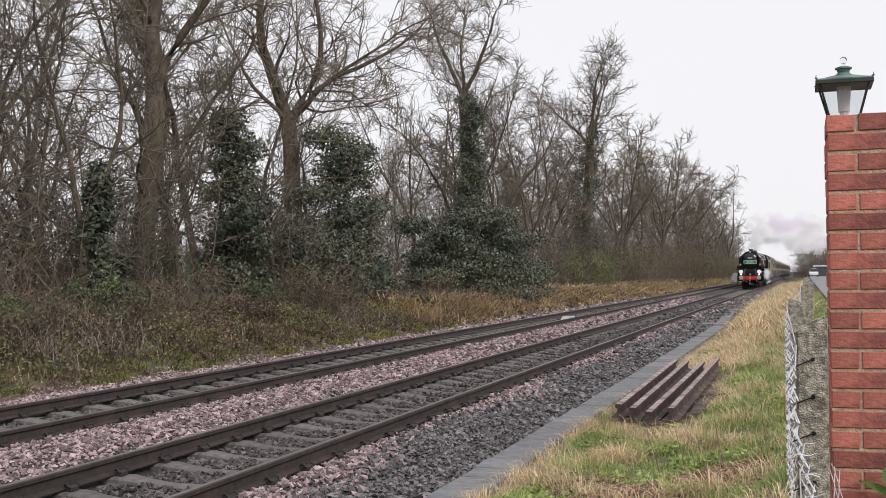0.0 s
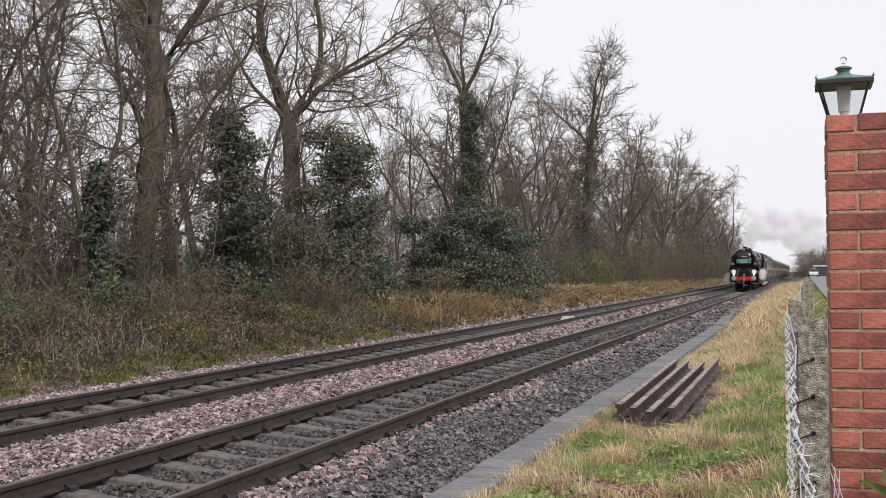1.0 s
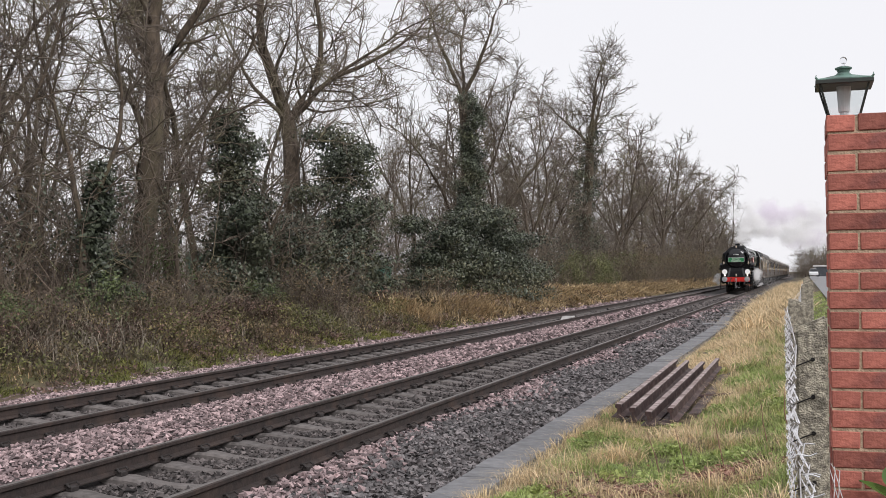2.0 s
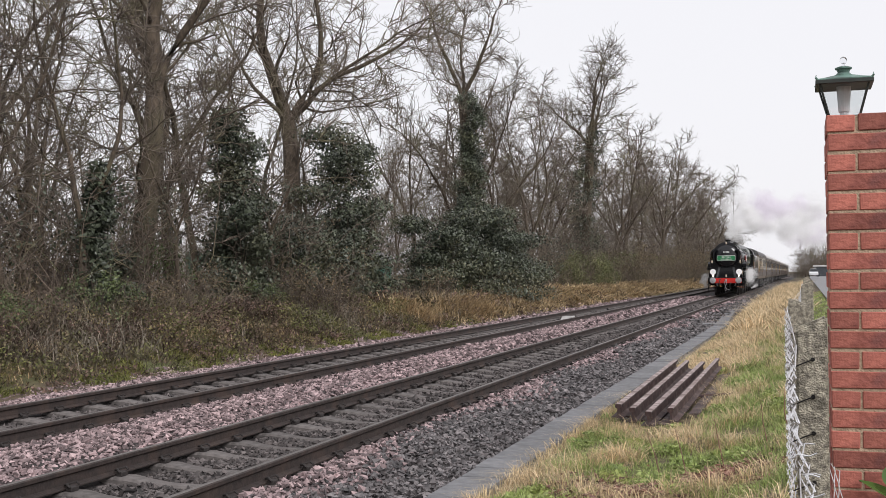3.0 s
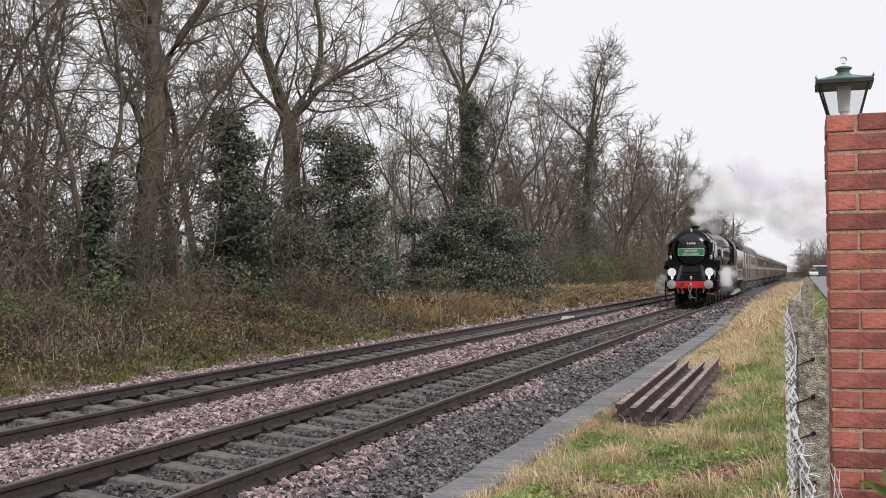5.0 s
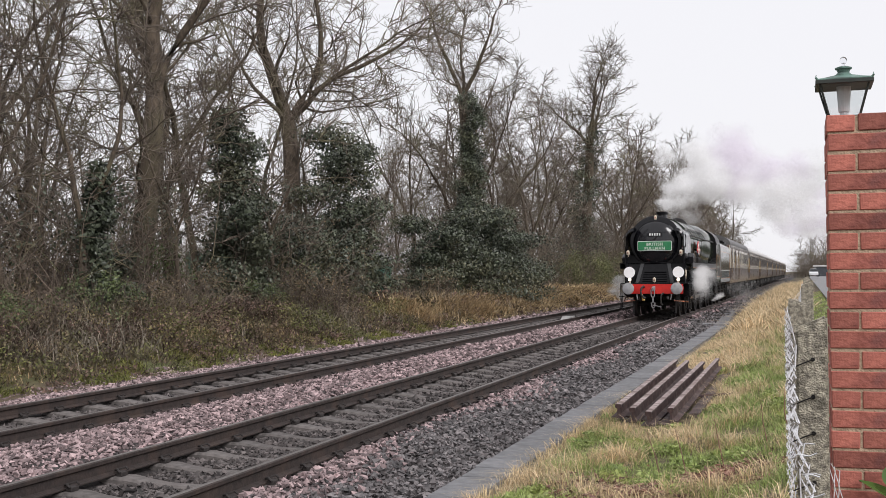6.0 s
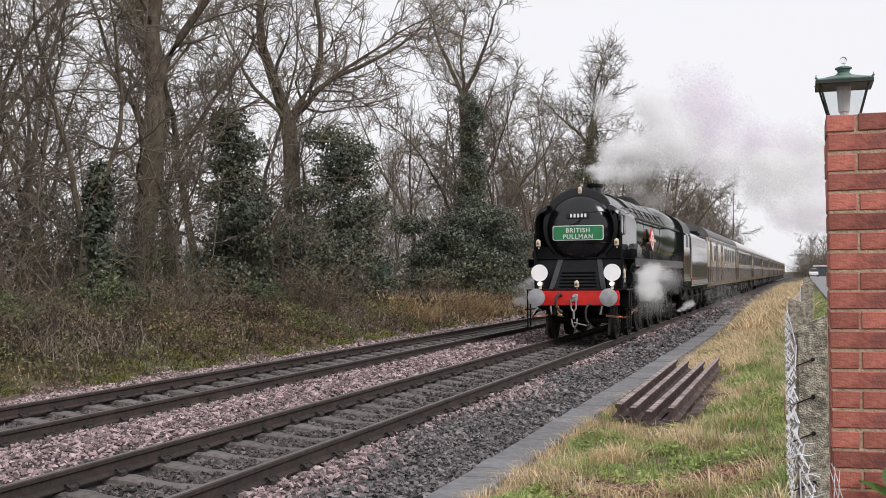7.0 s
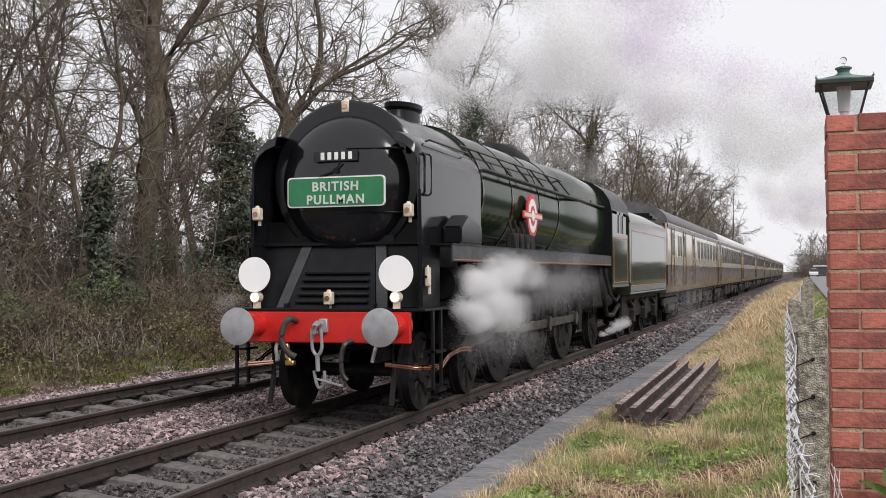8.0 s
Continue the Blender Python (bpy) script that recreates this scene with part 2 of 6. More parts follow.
M_WALLB = mat("far_render", (0.28, 0.27, 0.26), (0.22, 0.21, 0.20), 2, 0.9)
M_CAR_W = mat("white_car_paint", (0.75, 0.76, 0.77), (0.68, 0.69, 0.70), 2, 0.25, coat=0.8)
M_CAR_D = mat("dark_car_paint", (0.05, 0.055, 0.065), (0.04, 0.045, 0.05), 2, 0.25, coat=0.8)
M_TYRE = mat("tyre", (0.02, 0.02, 0.02), (0.014, 0.014, 0.014), 9, 0.85)
# dull colour of the added screen that the train's gloss reflects
M_SCREEN = mat("reflection_screen", (0.16, 0.145, 0.135), (0.11, 0.10, 0.095), 0.3, 1.0)


def steam_material(name, col, body):
    """White droplets that scatter light and are partly see-through."""
    m = bpy.data.materials.new(name)
    m.use_nodes = True
    n, l = m.node_tree.nodes, m.node_tree.links
    n.remove(n["Principled BSDF"])
    d, t, k = n.new("ShaderNodeBsdfDiffuse"), n.new("ShaderNodeBsdfTranslucent"), n.new("ShaderNodeMixShader")
    d.inputs[0].default_value = t.inputs[0].default_value = (*col, 1)
    k.inputs[0].default_value = 0.5
    l.new(d.outputs[0], k.inputs[1])
    l.new(t.outputs[0], k.inputs[2])
    clear, out = n.new("ShaderNodeBsdfTransparent"), n.new("ShaderNodeMixShader")
    out.inputs[0].default_value = body
    l.new(clear.outputs[0], out.inputs[1])
    l.new(k.outputs[0], out.inputs[2])
    l.new(out.outputs[0], n["Material Output"].inputs[0])
    return m


M_STEAM = steam_material("white_steam", (1.0, 1.0, 1.0), 0.9)
M_SMOKE = steam_material("grey_smoke", (0.97, 0.925, 0.995), 0.75)
M_JET = steam_material("steam_jet", (1.0, 1.0, 1.0), 0.65)
M_MIST = steam_material("thin_mist", (1.0, 1.0, 1.0), 0.35)
M_GLOSS = mat("polished_black", (0.010, 0.010, 0.012), (0.008, 0.008, 0.010), 3, 0.1, coat=0.1, spec=0.5)
M_FROST = mat("frosted_glass", (0.72, 0.74, 0.75), (0.62, 0.64, 0.66), 12, 0.3)

# ---- ground ----
PROFILE = ((-900, 1.6), (-200, 1.4), (-60, 1.2), (-30, 1.0), (-22, 0.9), (-17, 0.72), (-15.3, 0.55), (-13.6, 0.25), (-12.4, -0.1), (-11.8, -0.27), (-11.0, -0.40), (-7, -0.42),
           (-3.1, -0.42), (-2.66, -0.40), (-2.56, -0.27), (-2.3, -0.235), (-1.7, -0.16), (-0.9, -0.05), (-0.3, 0.15), (0.2, 0.42), (0.7, 0.55), (3, 0.58), (60, 0.6), (900, 1.0))
PX, PZ = [p[0] for p in PROFILE], [p[1] for p in PROFILE]


def ground_z(x, y):
    base = np.interp(x, PX, PZ)
    rough = 0.05 * np.sin(x * 1.7 + y * 0.61) * np.sin(y * 0.83 - x * 0.4) + 0.03 * np.sin(x * 4.1 - y * 2.3)
    return base + rough * np.where((x < -12.0) | (x > -2.2), 1.0, 0.0)


def sheet(name, xs, ys, zf, material, label, category):
    gx, gy = np.meshgrid(np.array(xs, float), np.array(ys, float))
    v = np.stack([gx.ravel(), gy.ravel(), zf(gx.ravel(), gy.ravel())], 1)
    nx = len(xs)
    i = np.arange(len(v)).reshape(len(ys), nx)
    a, b, c, d = i[:-1, :-1].ravel(), i[:-1, 1:].ravel(), i[1:, 1:].ravel(), i[1:, :-1].ravel()
    f = np.concatenate([np.stack([a, b, c], 1), np.stack([a, c, d], 1)])
    return solo(name, tris(name, v, f, material, True), None, label, category, kind="structure")


gxs = [-900, -400, -200, -120, -80, -50, -40, -34] + list(np.arange(-30, -11, 0.5)) + list(np.arange(-11, -3, 2)) + list(np.arange(-3, 1.6, 0.1)) + [2, 3, 5, 8, 12, 20, 35, 60, 150, 400, 900]
gys = [-300, -120, -60, -30, -15] + list(np.arange(-6, 60, 0.5)) + list(np.arange(60, 160, 2)) + [170, 190, 220, 260, 320, 400, 520, 700, 1000, 1500, 2500]
sheet("ground", gxs, gys, ground_z, M_GROUND, "rough railway verge of soil, moss and flattened grass", "ground")

BED = ((-12.1, -0.44), (-11.6, -0.29), (-10.9, -0.22), (-10.2, -0.19), (-9.75, -0.178), (-9.53, -0.25), (-8.19, -0.25), (-7.97, -0.178), (-7.6, -0.15), (-7.04, -0.09), (-6.5, -0.15), (-6.12, -0.175), (-5.9, -0.238), (-4.56, -0.238), (-4.34, -0.178), (-3.9, -0.165), (-3.5, -0.21), (-3.02, -0.30), (-2.9, -0.44))
BX, BZ = [p[0] for p in BED], [p[1] for p in BED]


def bed_z(x, y):
    return np.interp(x, BX, BZ) + 0.012 * np.sin(x * 9 + y * 5) * np.sin(y * 7.3)


# sheet under the stones; its dark colour paints the shade between them
sheet("ballast_bed", list(np.arange(-12.1, -2.85, 0.15)), [-40, -10] + list(np.arange(0, 60, 0.3)) + list(np.arange(60, 200, 4)) + [300, 500, 1000], bed_z, M_BED_SHADE, "bed of crushed stone under two tracks, coloured dark for shade between the stones", "track bed")

OCTA_V = np.array([(1, 0, 0), (-1, 0, 0), (0, 1, 0), (0, -1, 0), (0, 0, 1), (0, 0, -1)], float)
OCTA_F = np.array([(0, 2, 4), (2, 1, 4), (1, 3, 4), (3, 0, 4), (2, 0, 5), (1, 2, 5), (3, 1, 5), (0, 3, 5)])


def stones(name, x, y, z, size, material, label):
    """Broken stones: skewed eight-sided lumps in one mesh."""
    n = len(x)
    v = OCTA_V[None] * rng.uniform(0.55, 1.2, (n, 6, 1)) * rng.uniform(0.5, 1.5, (n, 1, 3)) + rng.normal(0, 0.25, (n, 6, 3))
    v *= (size * rng.uniform(0.6, 1.25, n))[:, None, None]
    q = rng.normal(size=(n, 4))
    q /= np.linalg.norm(q, axis=1)[:, None]
    w, a, b, c = q.T
    R = np.stack([1 - 2 * (b * b + c * c), 2 * (a * b - c * w), 2 * (a * c + b * w), 2 * (a * b + c * w), 1 - 2 * (a * a + c * c), 2 * (b * c - a * w), 2 * (a * c - b * w), 2 * (b * c + a * w), 1 - 2 * (a * a + b * b)], 1).reshape(n, 3, 3)
    v = np.einsum("nij,nkj->nki", R, v)
    v[:, :, 2] *= 0.75
    v += np.stack([x, y, z], 1)[:, None, :]
    f = OCTA_F[None] + (np.arange(n) * 6)[:, None, None]
    return solo(name, tris(name, v.reshape(-1, 3), f.reshape(-1, 3), material, flat=True), None, label, "ballast", kind="stuff")


def scatter(n, x0, x1, y0, y1):
    """Spots on the plan, thinned out to the side that lies beyond the near corner of the view."""
    x, y = rng.uniform(x0, x1, n), rng.uniform(y0, y1, n)
    keep = -x < 0.9 * y + 0.6
    return x[keep], y[keep]


def lay_ballast():
    spots = {"ballast": [], "shoulder_ballast": [], "dusty_ballast": []}
    for y0, y1, dens, size in ((7, 14, 860, 0.033), (14, 24, 480, 0.040), (24, 42, 160, 0.056), (42, 80, 36, 0.085)):
        x, y = scatter(int(8.6 * (y1 - y0) * dens), -12.1, -3.02, y0, y1)
        # the space between the rails lies lower and is half covered by sleepers
        four = (np.abs(x - TRACK) < 0.68) | (np.abs(x - FAR_TRACK) < 0.68)
        on_sleeper = ((y - SLEEPER_0 + 0.35) % PITCH - 0.35)
        on_far = ((y - SLEEPER_0 - 0.3 + 0.35) % PITCH - 0.35)
        bad = ((np.abs(on_sleeper) < 0.10) & (np.abs(x - TRACK) < 0.80)) | ((np.abs(on_far) < 0.10) & (np.abs(x - FAR_TRACK) < 0.80))
        near_rail = (np.abs(np.abs(x - TRACK) - 0.7525) < 0.09) | (np.abs(np.abs(x - FAR_TRACK) - 0.7525) < 0.09)
        ok = ~bad & ~near_rail & ~(four & (rng.random(len(x)) < 0.1))
        x, y = x[ok], y[ok]
        z = np.maximum(bed_z(x, y), np.where(x < -11.5, ground_z(x, y) - 0.02, -9)) + rng.uniform(-0.7, 0.8, len(x)) * size + 0.004 * four[ok]
        edge = -4.05 + 0.25 * np.sin(y * 0.9) + rng.normal(0, 0.16, len(x))
        dark = x > edge
        inner = (np.abs(x - TRACK) < 0.78) | (np.abs(x - FAR_TRACK) < 0.75)
        for k, m in (("ballast", ~dark & ~inner), ("shoulder_ballast", dark & ~inner), ("dusty_ballast", inner)):
            spots[k].append((x[m], y[m], z[m], np.full(m.sum(), size)))
    for k, m, lab in (("ballast", M_BALLAST, "pinkish grey crushed stone ballast round the sleepers"), ("dusty_ballast", M_DUSTY, "dusty brown stones packed between the rails"), ("shoulder_ballast", M_BALLAST_DARK, "dark grey wet-looking crushed stone on the track shoulder")):
        stones(k, *[np.concatenate(c) for c in zip(*spots[k])], m, lab)


# ---- tracks ----
PITCH, SLEEPER_0 = 0.7043, 7.767
RAIL_OUT = [(-0.070, -0.159), (0.070, -0.159), (0.070, -0.148), (0.012, -0.128), (0.009, -0.055), (0.034, -0.040), (0.035, -0.010), (0.026, -0.001), (-0.026, -0.001), (-0.035, -0.010), (-0.034, -0.040), (-0.009, -0.055), (-0.012, -0.128), (-0.070, -0.148)]


def rail_at(x, label):
    ob = solo("rail", prism(new_bm(), [(x + a, b) for a, b in RAIL_OUT], -12, 700), M_RAIL, label, "rail", "running rails", "structure")
    part("running_surface", prism(new_bm(), [(x - 0.024, -0.002), (x + 0.024, -0.002), (x + 0.018, 0.001), (x - 0.018, 0.001)], -12, 700), M_HEAD, ob, "worn steel strip on top")
    return ob


def sleeper_mesh():
    """Concrete sleeper, dished between the rail seats."""
    bm = new_bm()
    rings = []
    for x, top, w in ((-1.25, -0.185, 0.11), (-1.0, -0.168, 0.115), (-0.55, -0.170, 0.112), (-0.36, -0.196, 0.092), (-0.15, -0.216, 0.078), (0.15, -0.216, 0.078), (0.36, -0.196, 0.092), (0.55, -0.170, 0.112), (1.0, -0.168, 0.115), (1.25, -0.185, 0.11)):
        rings.append([(x, -w, -0.36), (x, -w, top - 0.02), (x, -w + 0.02, top), (x, w - 0.02, top), (x, w, top - 0.02), (x, w, -0.36)])
    return mesh_of("sleeper", loft(bm, rings), M_SLEEPER)


def clip_mesh():
    """Cast shoulder with its spring clip, on one side of a rail."""
    bm = new_bm()
    box(bm, 0.075, 0.14, -0.05, 0.05, -0.172, -0.125, 0.008)
    pipe(bm, [(0.13, -0.06, -0.13), (0.10, -0.06, -0.105), (0.05, -0.02, -0.118), (0.05, 0.03, -0.118), (0.11, 0.06, -0.10), (0.15, 0.03, -0.115)], 0.010, 5)
    return mesh_of("rail_clip", bm, M_CLIP)


def build_track(name, cx, label, near):
    tr = thing(name, label, "railway track", kind="structure", at=pose(cx, 0, 0))
    sm, cm = sleeper_mesh(), clip_mesh()
    first = -8
    for i in range(first, first + 150):
        y = SLEEPER_0 + i * PITCH + (0 if near else 0.3)
        s = part("sleeper", sm, None, tr)
        s.matrix_basis = pose(random.uniform(-0.01, 0.01), y, random.uniform(-0.003, 0.003), 0, 0, random.uniform(-0.4, 0.4))
        if 3.5 < y < (30 if near else 26):
            for sx in (-1, 1):
                for side in (0, 180):
                    c = part("rail_clip", cm, None, s)
                    c.matrix_basis = pose(sx * 0.7525, 0, 0, 0, 0, side)
    # the sleepers further away
    bm = new_bm()
    for i in range(first + 150, 600):
        y = SLEEPER_0 + i * PITCH
        box(bm, -1.25, 1.25, y - 0.13, y + 0.13, -0.3, -0.172)
    tagged(part("far_sleepers", bm, M_SLEEPER, tr), kind="stuff")
    return tr


build_track("near_track", TRACK, "concrete-sleepered running track with rusty flat-bottom rails", True)
build_track("far_track", FAR_TRACK, "parallel concrete-sleepered track part buried in ballast", False)
for cx in (TRACK, FAR_TRACK):
    for sx in (-1, 1):
        rail_at(cx + sx * 0.7525, "rusty brown steel running rail with a worn top")
lay_ballast()


# ---- cable trough ----
def trough():
    t = thing("cable_trough", "concrete cable trough with separate lids along the ballast", "cable trough", kind="structure")
    part("trough_wall", prism(new_bm(), [(-2.98, -0.5), (-2.61, -0.5), (-2.61, -0.252), (-2.98, -0.252)], 4, 38.6), M_TROUGH, t)
    y, k = 4.0, 0
    meshes = {}
    while y < 38.4:
        ln = (0.92, 0.46, 0.92, 0.46, 0.46)[k % 5]
        if ln not in meshes:
            bm = new_bm()
            box(bm, -0.205, 0.205, 0.006, ln - 0.006, -0.045, 0.0, 0.007)
            meshes[ln] = mesh_of("lid", bm, M_TROUGH)
        p = part("lid", meshes[ln], None, t)
        p.matrix_basis = pose(-2.795 + random.uniform(-0.012, 0.012), y, -0.203 + random.uniform(-0.006, 0.006), random.uniform(-0.5, 0.5), random.uniform(-1, 1), random.uniform(-0.8, 0.8))
        y, k = y + ln, k + 1
    # the far run bends towards the rails
    bm = new_bm()
    pts = [(-2.8, 38.6), (-3.0, 44), (-3.35, 54), (-3.6, 66), (-3.6, 200)]
    for (x0, y0), (x1, y1) in zip(pts, pts[1:]):
        a = [bm.verts.new(c) for c in ((x0 - 0.2, y0, -0.2), (x0 + 0.2, y0, -0.2), (x1 + 0.2, y1, -0.2), (x1 - 0.2, y1, -0.2))]
        b = [bm.verts.new(v.co - Vector((0, 0, 0.25))) for v in a]
        bm.faces.new(a)
        for i in range(4):
            bm.faces.new((a[i], b[i], b[(i + 1) % 4], a[(i + 1) % 4]))
    part("far_run", bm, M_TROUGH, t)
    bm = new_bm()
    box(bm, -3.45, -2.55, 39.2, 39.75, -0.30, -0.17, 0.01)
    part("crossing_slab", bm, M_TROUGH, t, "pale concrete slab across the trough")


trough()


# ---- verge: stacked rails and stick ----
M_WORN = mat("pale_rust", (0.44, 0.36, 0.345), (0.16, 0.12, 0.11), 9, 0.7, 0.1, c=(0.12, 0.075, 0.065), big=4)


def stacked_rails():
    g = "spare rails stacked in the grass"
    spots = ((-2.05, 12.75, 18.9, 0, 0.02, 3), (-1.84, 12.45, 18.7, 0, 0.02, -2), (-1.63, 12.15, 18.5, 0, 0.02, 2), (-1.42, 12.45, 19.1, 0, 0.03, -3), (-1.92, 12.9, 18.3, 0, -0.13, 180), (-1.70, 12.6, 18.4, 0, -0.13, 178), (-1.48, 12.3, 18.6, 0, -0.13, 182), (-1.22, 13.1, 18.6, 0, -0.10, 172))
    for x, y0, y1, yaw, dz, rollx in spots:
        bm = prism(new_bm(), [(a, b + 0.08) for a, b in RAIL_OUT], 0, y1 - y0)
        ob = solo("old_rail", bm, M_OLDRAIL, "rusty second-hand rail lying in a stack on the grass", "rail", g)
        part("worn_head", prism(new_bm(), [(-0.033, 0.074), (0.033, 0.074), (0.026, 0.082), (-0.026, 0.082)], 0.01, y1 - y0 - 0.01), M_WORN, ob, "paler worn head")
        ob.matrix_world = pose(x, y0 - 0.25, dz + 0.03, 0.4, rollx, random.uniform(-0.3, 0.3))
    bm = pipe(new_bm(), [(-1.52, 14.7, -0.02), (-1.2, 14.85, 0.0), (-0.85, 15.0, 0.03)], [0.022, 0.02, 0.012], 7)
    solo("stick", bm, M_OLDRAIL, "bare brown stick lying in dry grass", "stick")
    for y in (13.6, 17.6):
        bm = new_bm()
        box(bm, -2.25, -1.1, y - 0.08, y + 0.08, -0.30, -0.17, 0.01)
        solo("timber_bearer", bm, M_SLEEPER, "weathered timber bearer under the stacked rails", "timber", "bearers")



def track_magnet():
    t = thing("track_magnet", "pale grey track magnet with ramps between the rails", "track equipment", at=pose(FAR_TRACK - 0.05, 42.6, 0))
    bm = new_bm()
    box(bm, -0.2, 0.2, -0.35, 0.35, -0.24, -0.07, 0.02)
    part("magnet_case", bm, M_PALE, t)
    for sy in (-1, 1):
        part("ramp", prism(new_bm(), [(sy * 0.36, -0.08), (sy * 0.36, -0.24), (sy * 0.85, -0.24)], -0.17, 0.17, "x"), M_PALE, t)


M_PALE = mat("pale_plastic", (0.42, 0.41, 0.40), (0.32, 0.31, 0.30), 8, 0.7)
stacked_rails()
track_magnet()

# ---- trees ----
def branch_tubes(out, pts, r0, r1, n):
    """Adds a tapered tube along pts to out = [verts, faces, count]."""
    pts = np.array(pts)
    k = len(pts)
    d = np.gradient(pts, axis=0)
    d /= np.linalg.norm(d, axis=1)[:, None] + 1e-9
    ref = np.where(np.abs(d[:, 2:3]) > 0.9, np.array([[1.0, 0, 0]]), np.array([[0, 0, 1.0]]))
    u = np.cross(d, ref)
    u /= np.linalg.norm(u, axis=1)[:, None] + 1e-9
    w = np.cross(d, u)
    a = np.arange(n) * 2 * math.pi / n
    rad = np.linspace(r0, r1, k)
    v = pts[:, None, :] + rad[:, None, None] * (np.cos(a)[None, :, None] * u[:, None, :] + np.sin(a)[None, :, None] * w[:, None, :])
    base = out[2]
    i = np.arange(k - 1)[:, None] * n
    j = np.arange(n)[None, :]
    p, q = (i + j).ravel() + base, (i + (j + 1) % n).ravel() + base
    out[0].append(v.reshape(-1, 3))
    out[1].append(np.concatenate([np.stack([p, q, q + n], 1), np.stack([p, q + n, p + n], 1)]))
    out[2] += k * n


def wander(start, way, length, steps, bend, lift, rs):
    pts, p, d = [np.array(start, float)], np.array(start, float), np.array(way, float)
    for _ in range(steps):
        d = d + rs.normal(0, bend, 3) + np.array([0, 0, lift])
        d /= np.linalg.norm(d)
        p = p + d * length / steps
        pts.append(p)
    return pts


def side_way(d, angle, rs):
    d = np.array(d) / np.linalg.norm(d)
    r = rs.normal(size=3)
    r -= d * (r @ d)
    r /= np.linalg.norm(r)
    return d * math.cos(angle) + r * math.sin(angle)


def along(line, f):
    """Point and direction at the fraction f of a line."""
    g = min(f, 0.999) * (len(line) - 1)
    i = int(g)
    return line[i] + (line[i + 1] - line[i]) * (g - i), line[i + 1] - line[i]


def make_tree(seed, height, girth, arms, limbs, twigs, fork_at=0.35, lean=0.0, reach=1.0, low=0.45, thick=1.0):
    """A bare winter tree in five orders: trunk, leaders (arms: sideways lean, depth lean, length and girth shares),
    limbs, gnarled branches, sprays and twigs. The crown rounds off towards its top."""
    rs = np.random.default_rng(seed)
    wood, fine = [[], [], 0], [[], [], 0]
    trunk = wander((0, 0, -0.3), (lean, 0, 1), height * fork_at + 0.3, 7, 0.05, 0.04, rs)
    # the trunk flares at its foot
    branch_tubes(wood, trunk[:2], girth * 1.25, girth, 9)
    branch_tubes(wood, trunk[1:], girth, girth * 0.78, 9)
    leaders = []
    for sx, sy, share, fat in arms:
        way = np.array((sx, sy, 1.0))
        ld = wander(trunk[-1], way / np.linalg.norm(way), height * (1 - fork_at) * share, 9, 0.13, 0.05, rs)
        branch_tubes(wood, ld, girth * fat, 0.018, 7)
        leaders.append((ld, girth * fat))
    order1 = []
    for ld, r, n, f0 in [(ld, r, limbs, 0.04) for ld, r in leaders] + [(trunk, girth * 0.7, max(2, limbs // 2), low)]:
        for k in range(n):
            f = f0 + (0.97 - f0) * (k + rs.random()) / n
            p, d = along(ld, f)
            part_up = (p[2]) / height
            ln = height * reach * rs.uniform(0.17, 0.30) * (1.1 - 0.75 * part_up ** 1.5)
            r0 = max(0.022, r * (1 - f) * rs.uniform(0.3, 0.5))
            br = wander(p, side_way(d, rs.uniform(0.55, 1.25), rs), ln, 7, 0.24, 0.06, rs)
            branch_tubes(wood, br, r0, 0.014, 5)
            order1.append((br, ln))
    order2 = []
    for br, ln in order1 + [(ld[4:], height * 0.2) for ld, _ in leaders]:
        for k in range(6):
            p, d = along(br, rs.uniform(0.15, 1.0))
            l2 = ln * rs.uniform(0.25, 0.55)
            sb = wander(p, side_way(d, rs.uniform(0.4, 1.1), rs), l2, 5, 0.27, 0.07, rs)
            branch_tubes(fine, sb, 0.026 * thick, 0.010 * thick, 4)
            order2.append((sb, l2))
    order3 = []
    for k in range(twigs // 3):
        br, ln = order2[rs.integers(len(order2))]
        p, d = along(br, rs.uniform(0.1, 1.0))
        l3 = rs.uniform(0.45, 1.1)
        tw = wander(p, side_way(d, rs.uniform(0.35, 1.0), rs), l3, 3, 0.3, 0.08, rs)
        branch_tubes(fine, tw, 0.013 * thick, 0.007 * thick, 3)
        order3.append(tw)
    for k in range(twigs - twigs // 3):
        tw = order3[rs.integers(len(order3))]
        p, d = along(tw, rs.uniform(0.1, 1.0))
        branch_tubes(fine, wander(p, side_way(d, rs.uniform(0.3, 0.9), rs), rs.uniform(0.2, 0.6), 2, 0.3, 0.08, rs), 0.009 * thick, 0.005 * thick, 3)
    tm = tris("trunk", np.concatenate(wood[0]), np.concatenate(wood[1]), M_BARK, True)
    cm = tris("crown", np.concatenate(fine[0]), np.concatenate(fine[1]), M_TWIG)
    return tm, cm, trunk


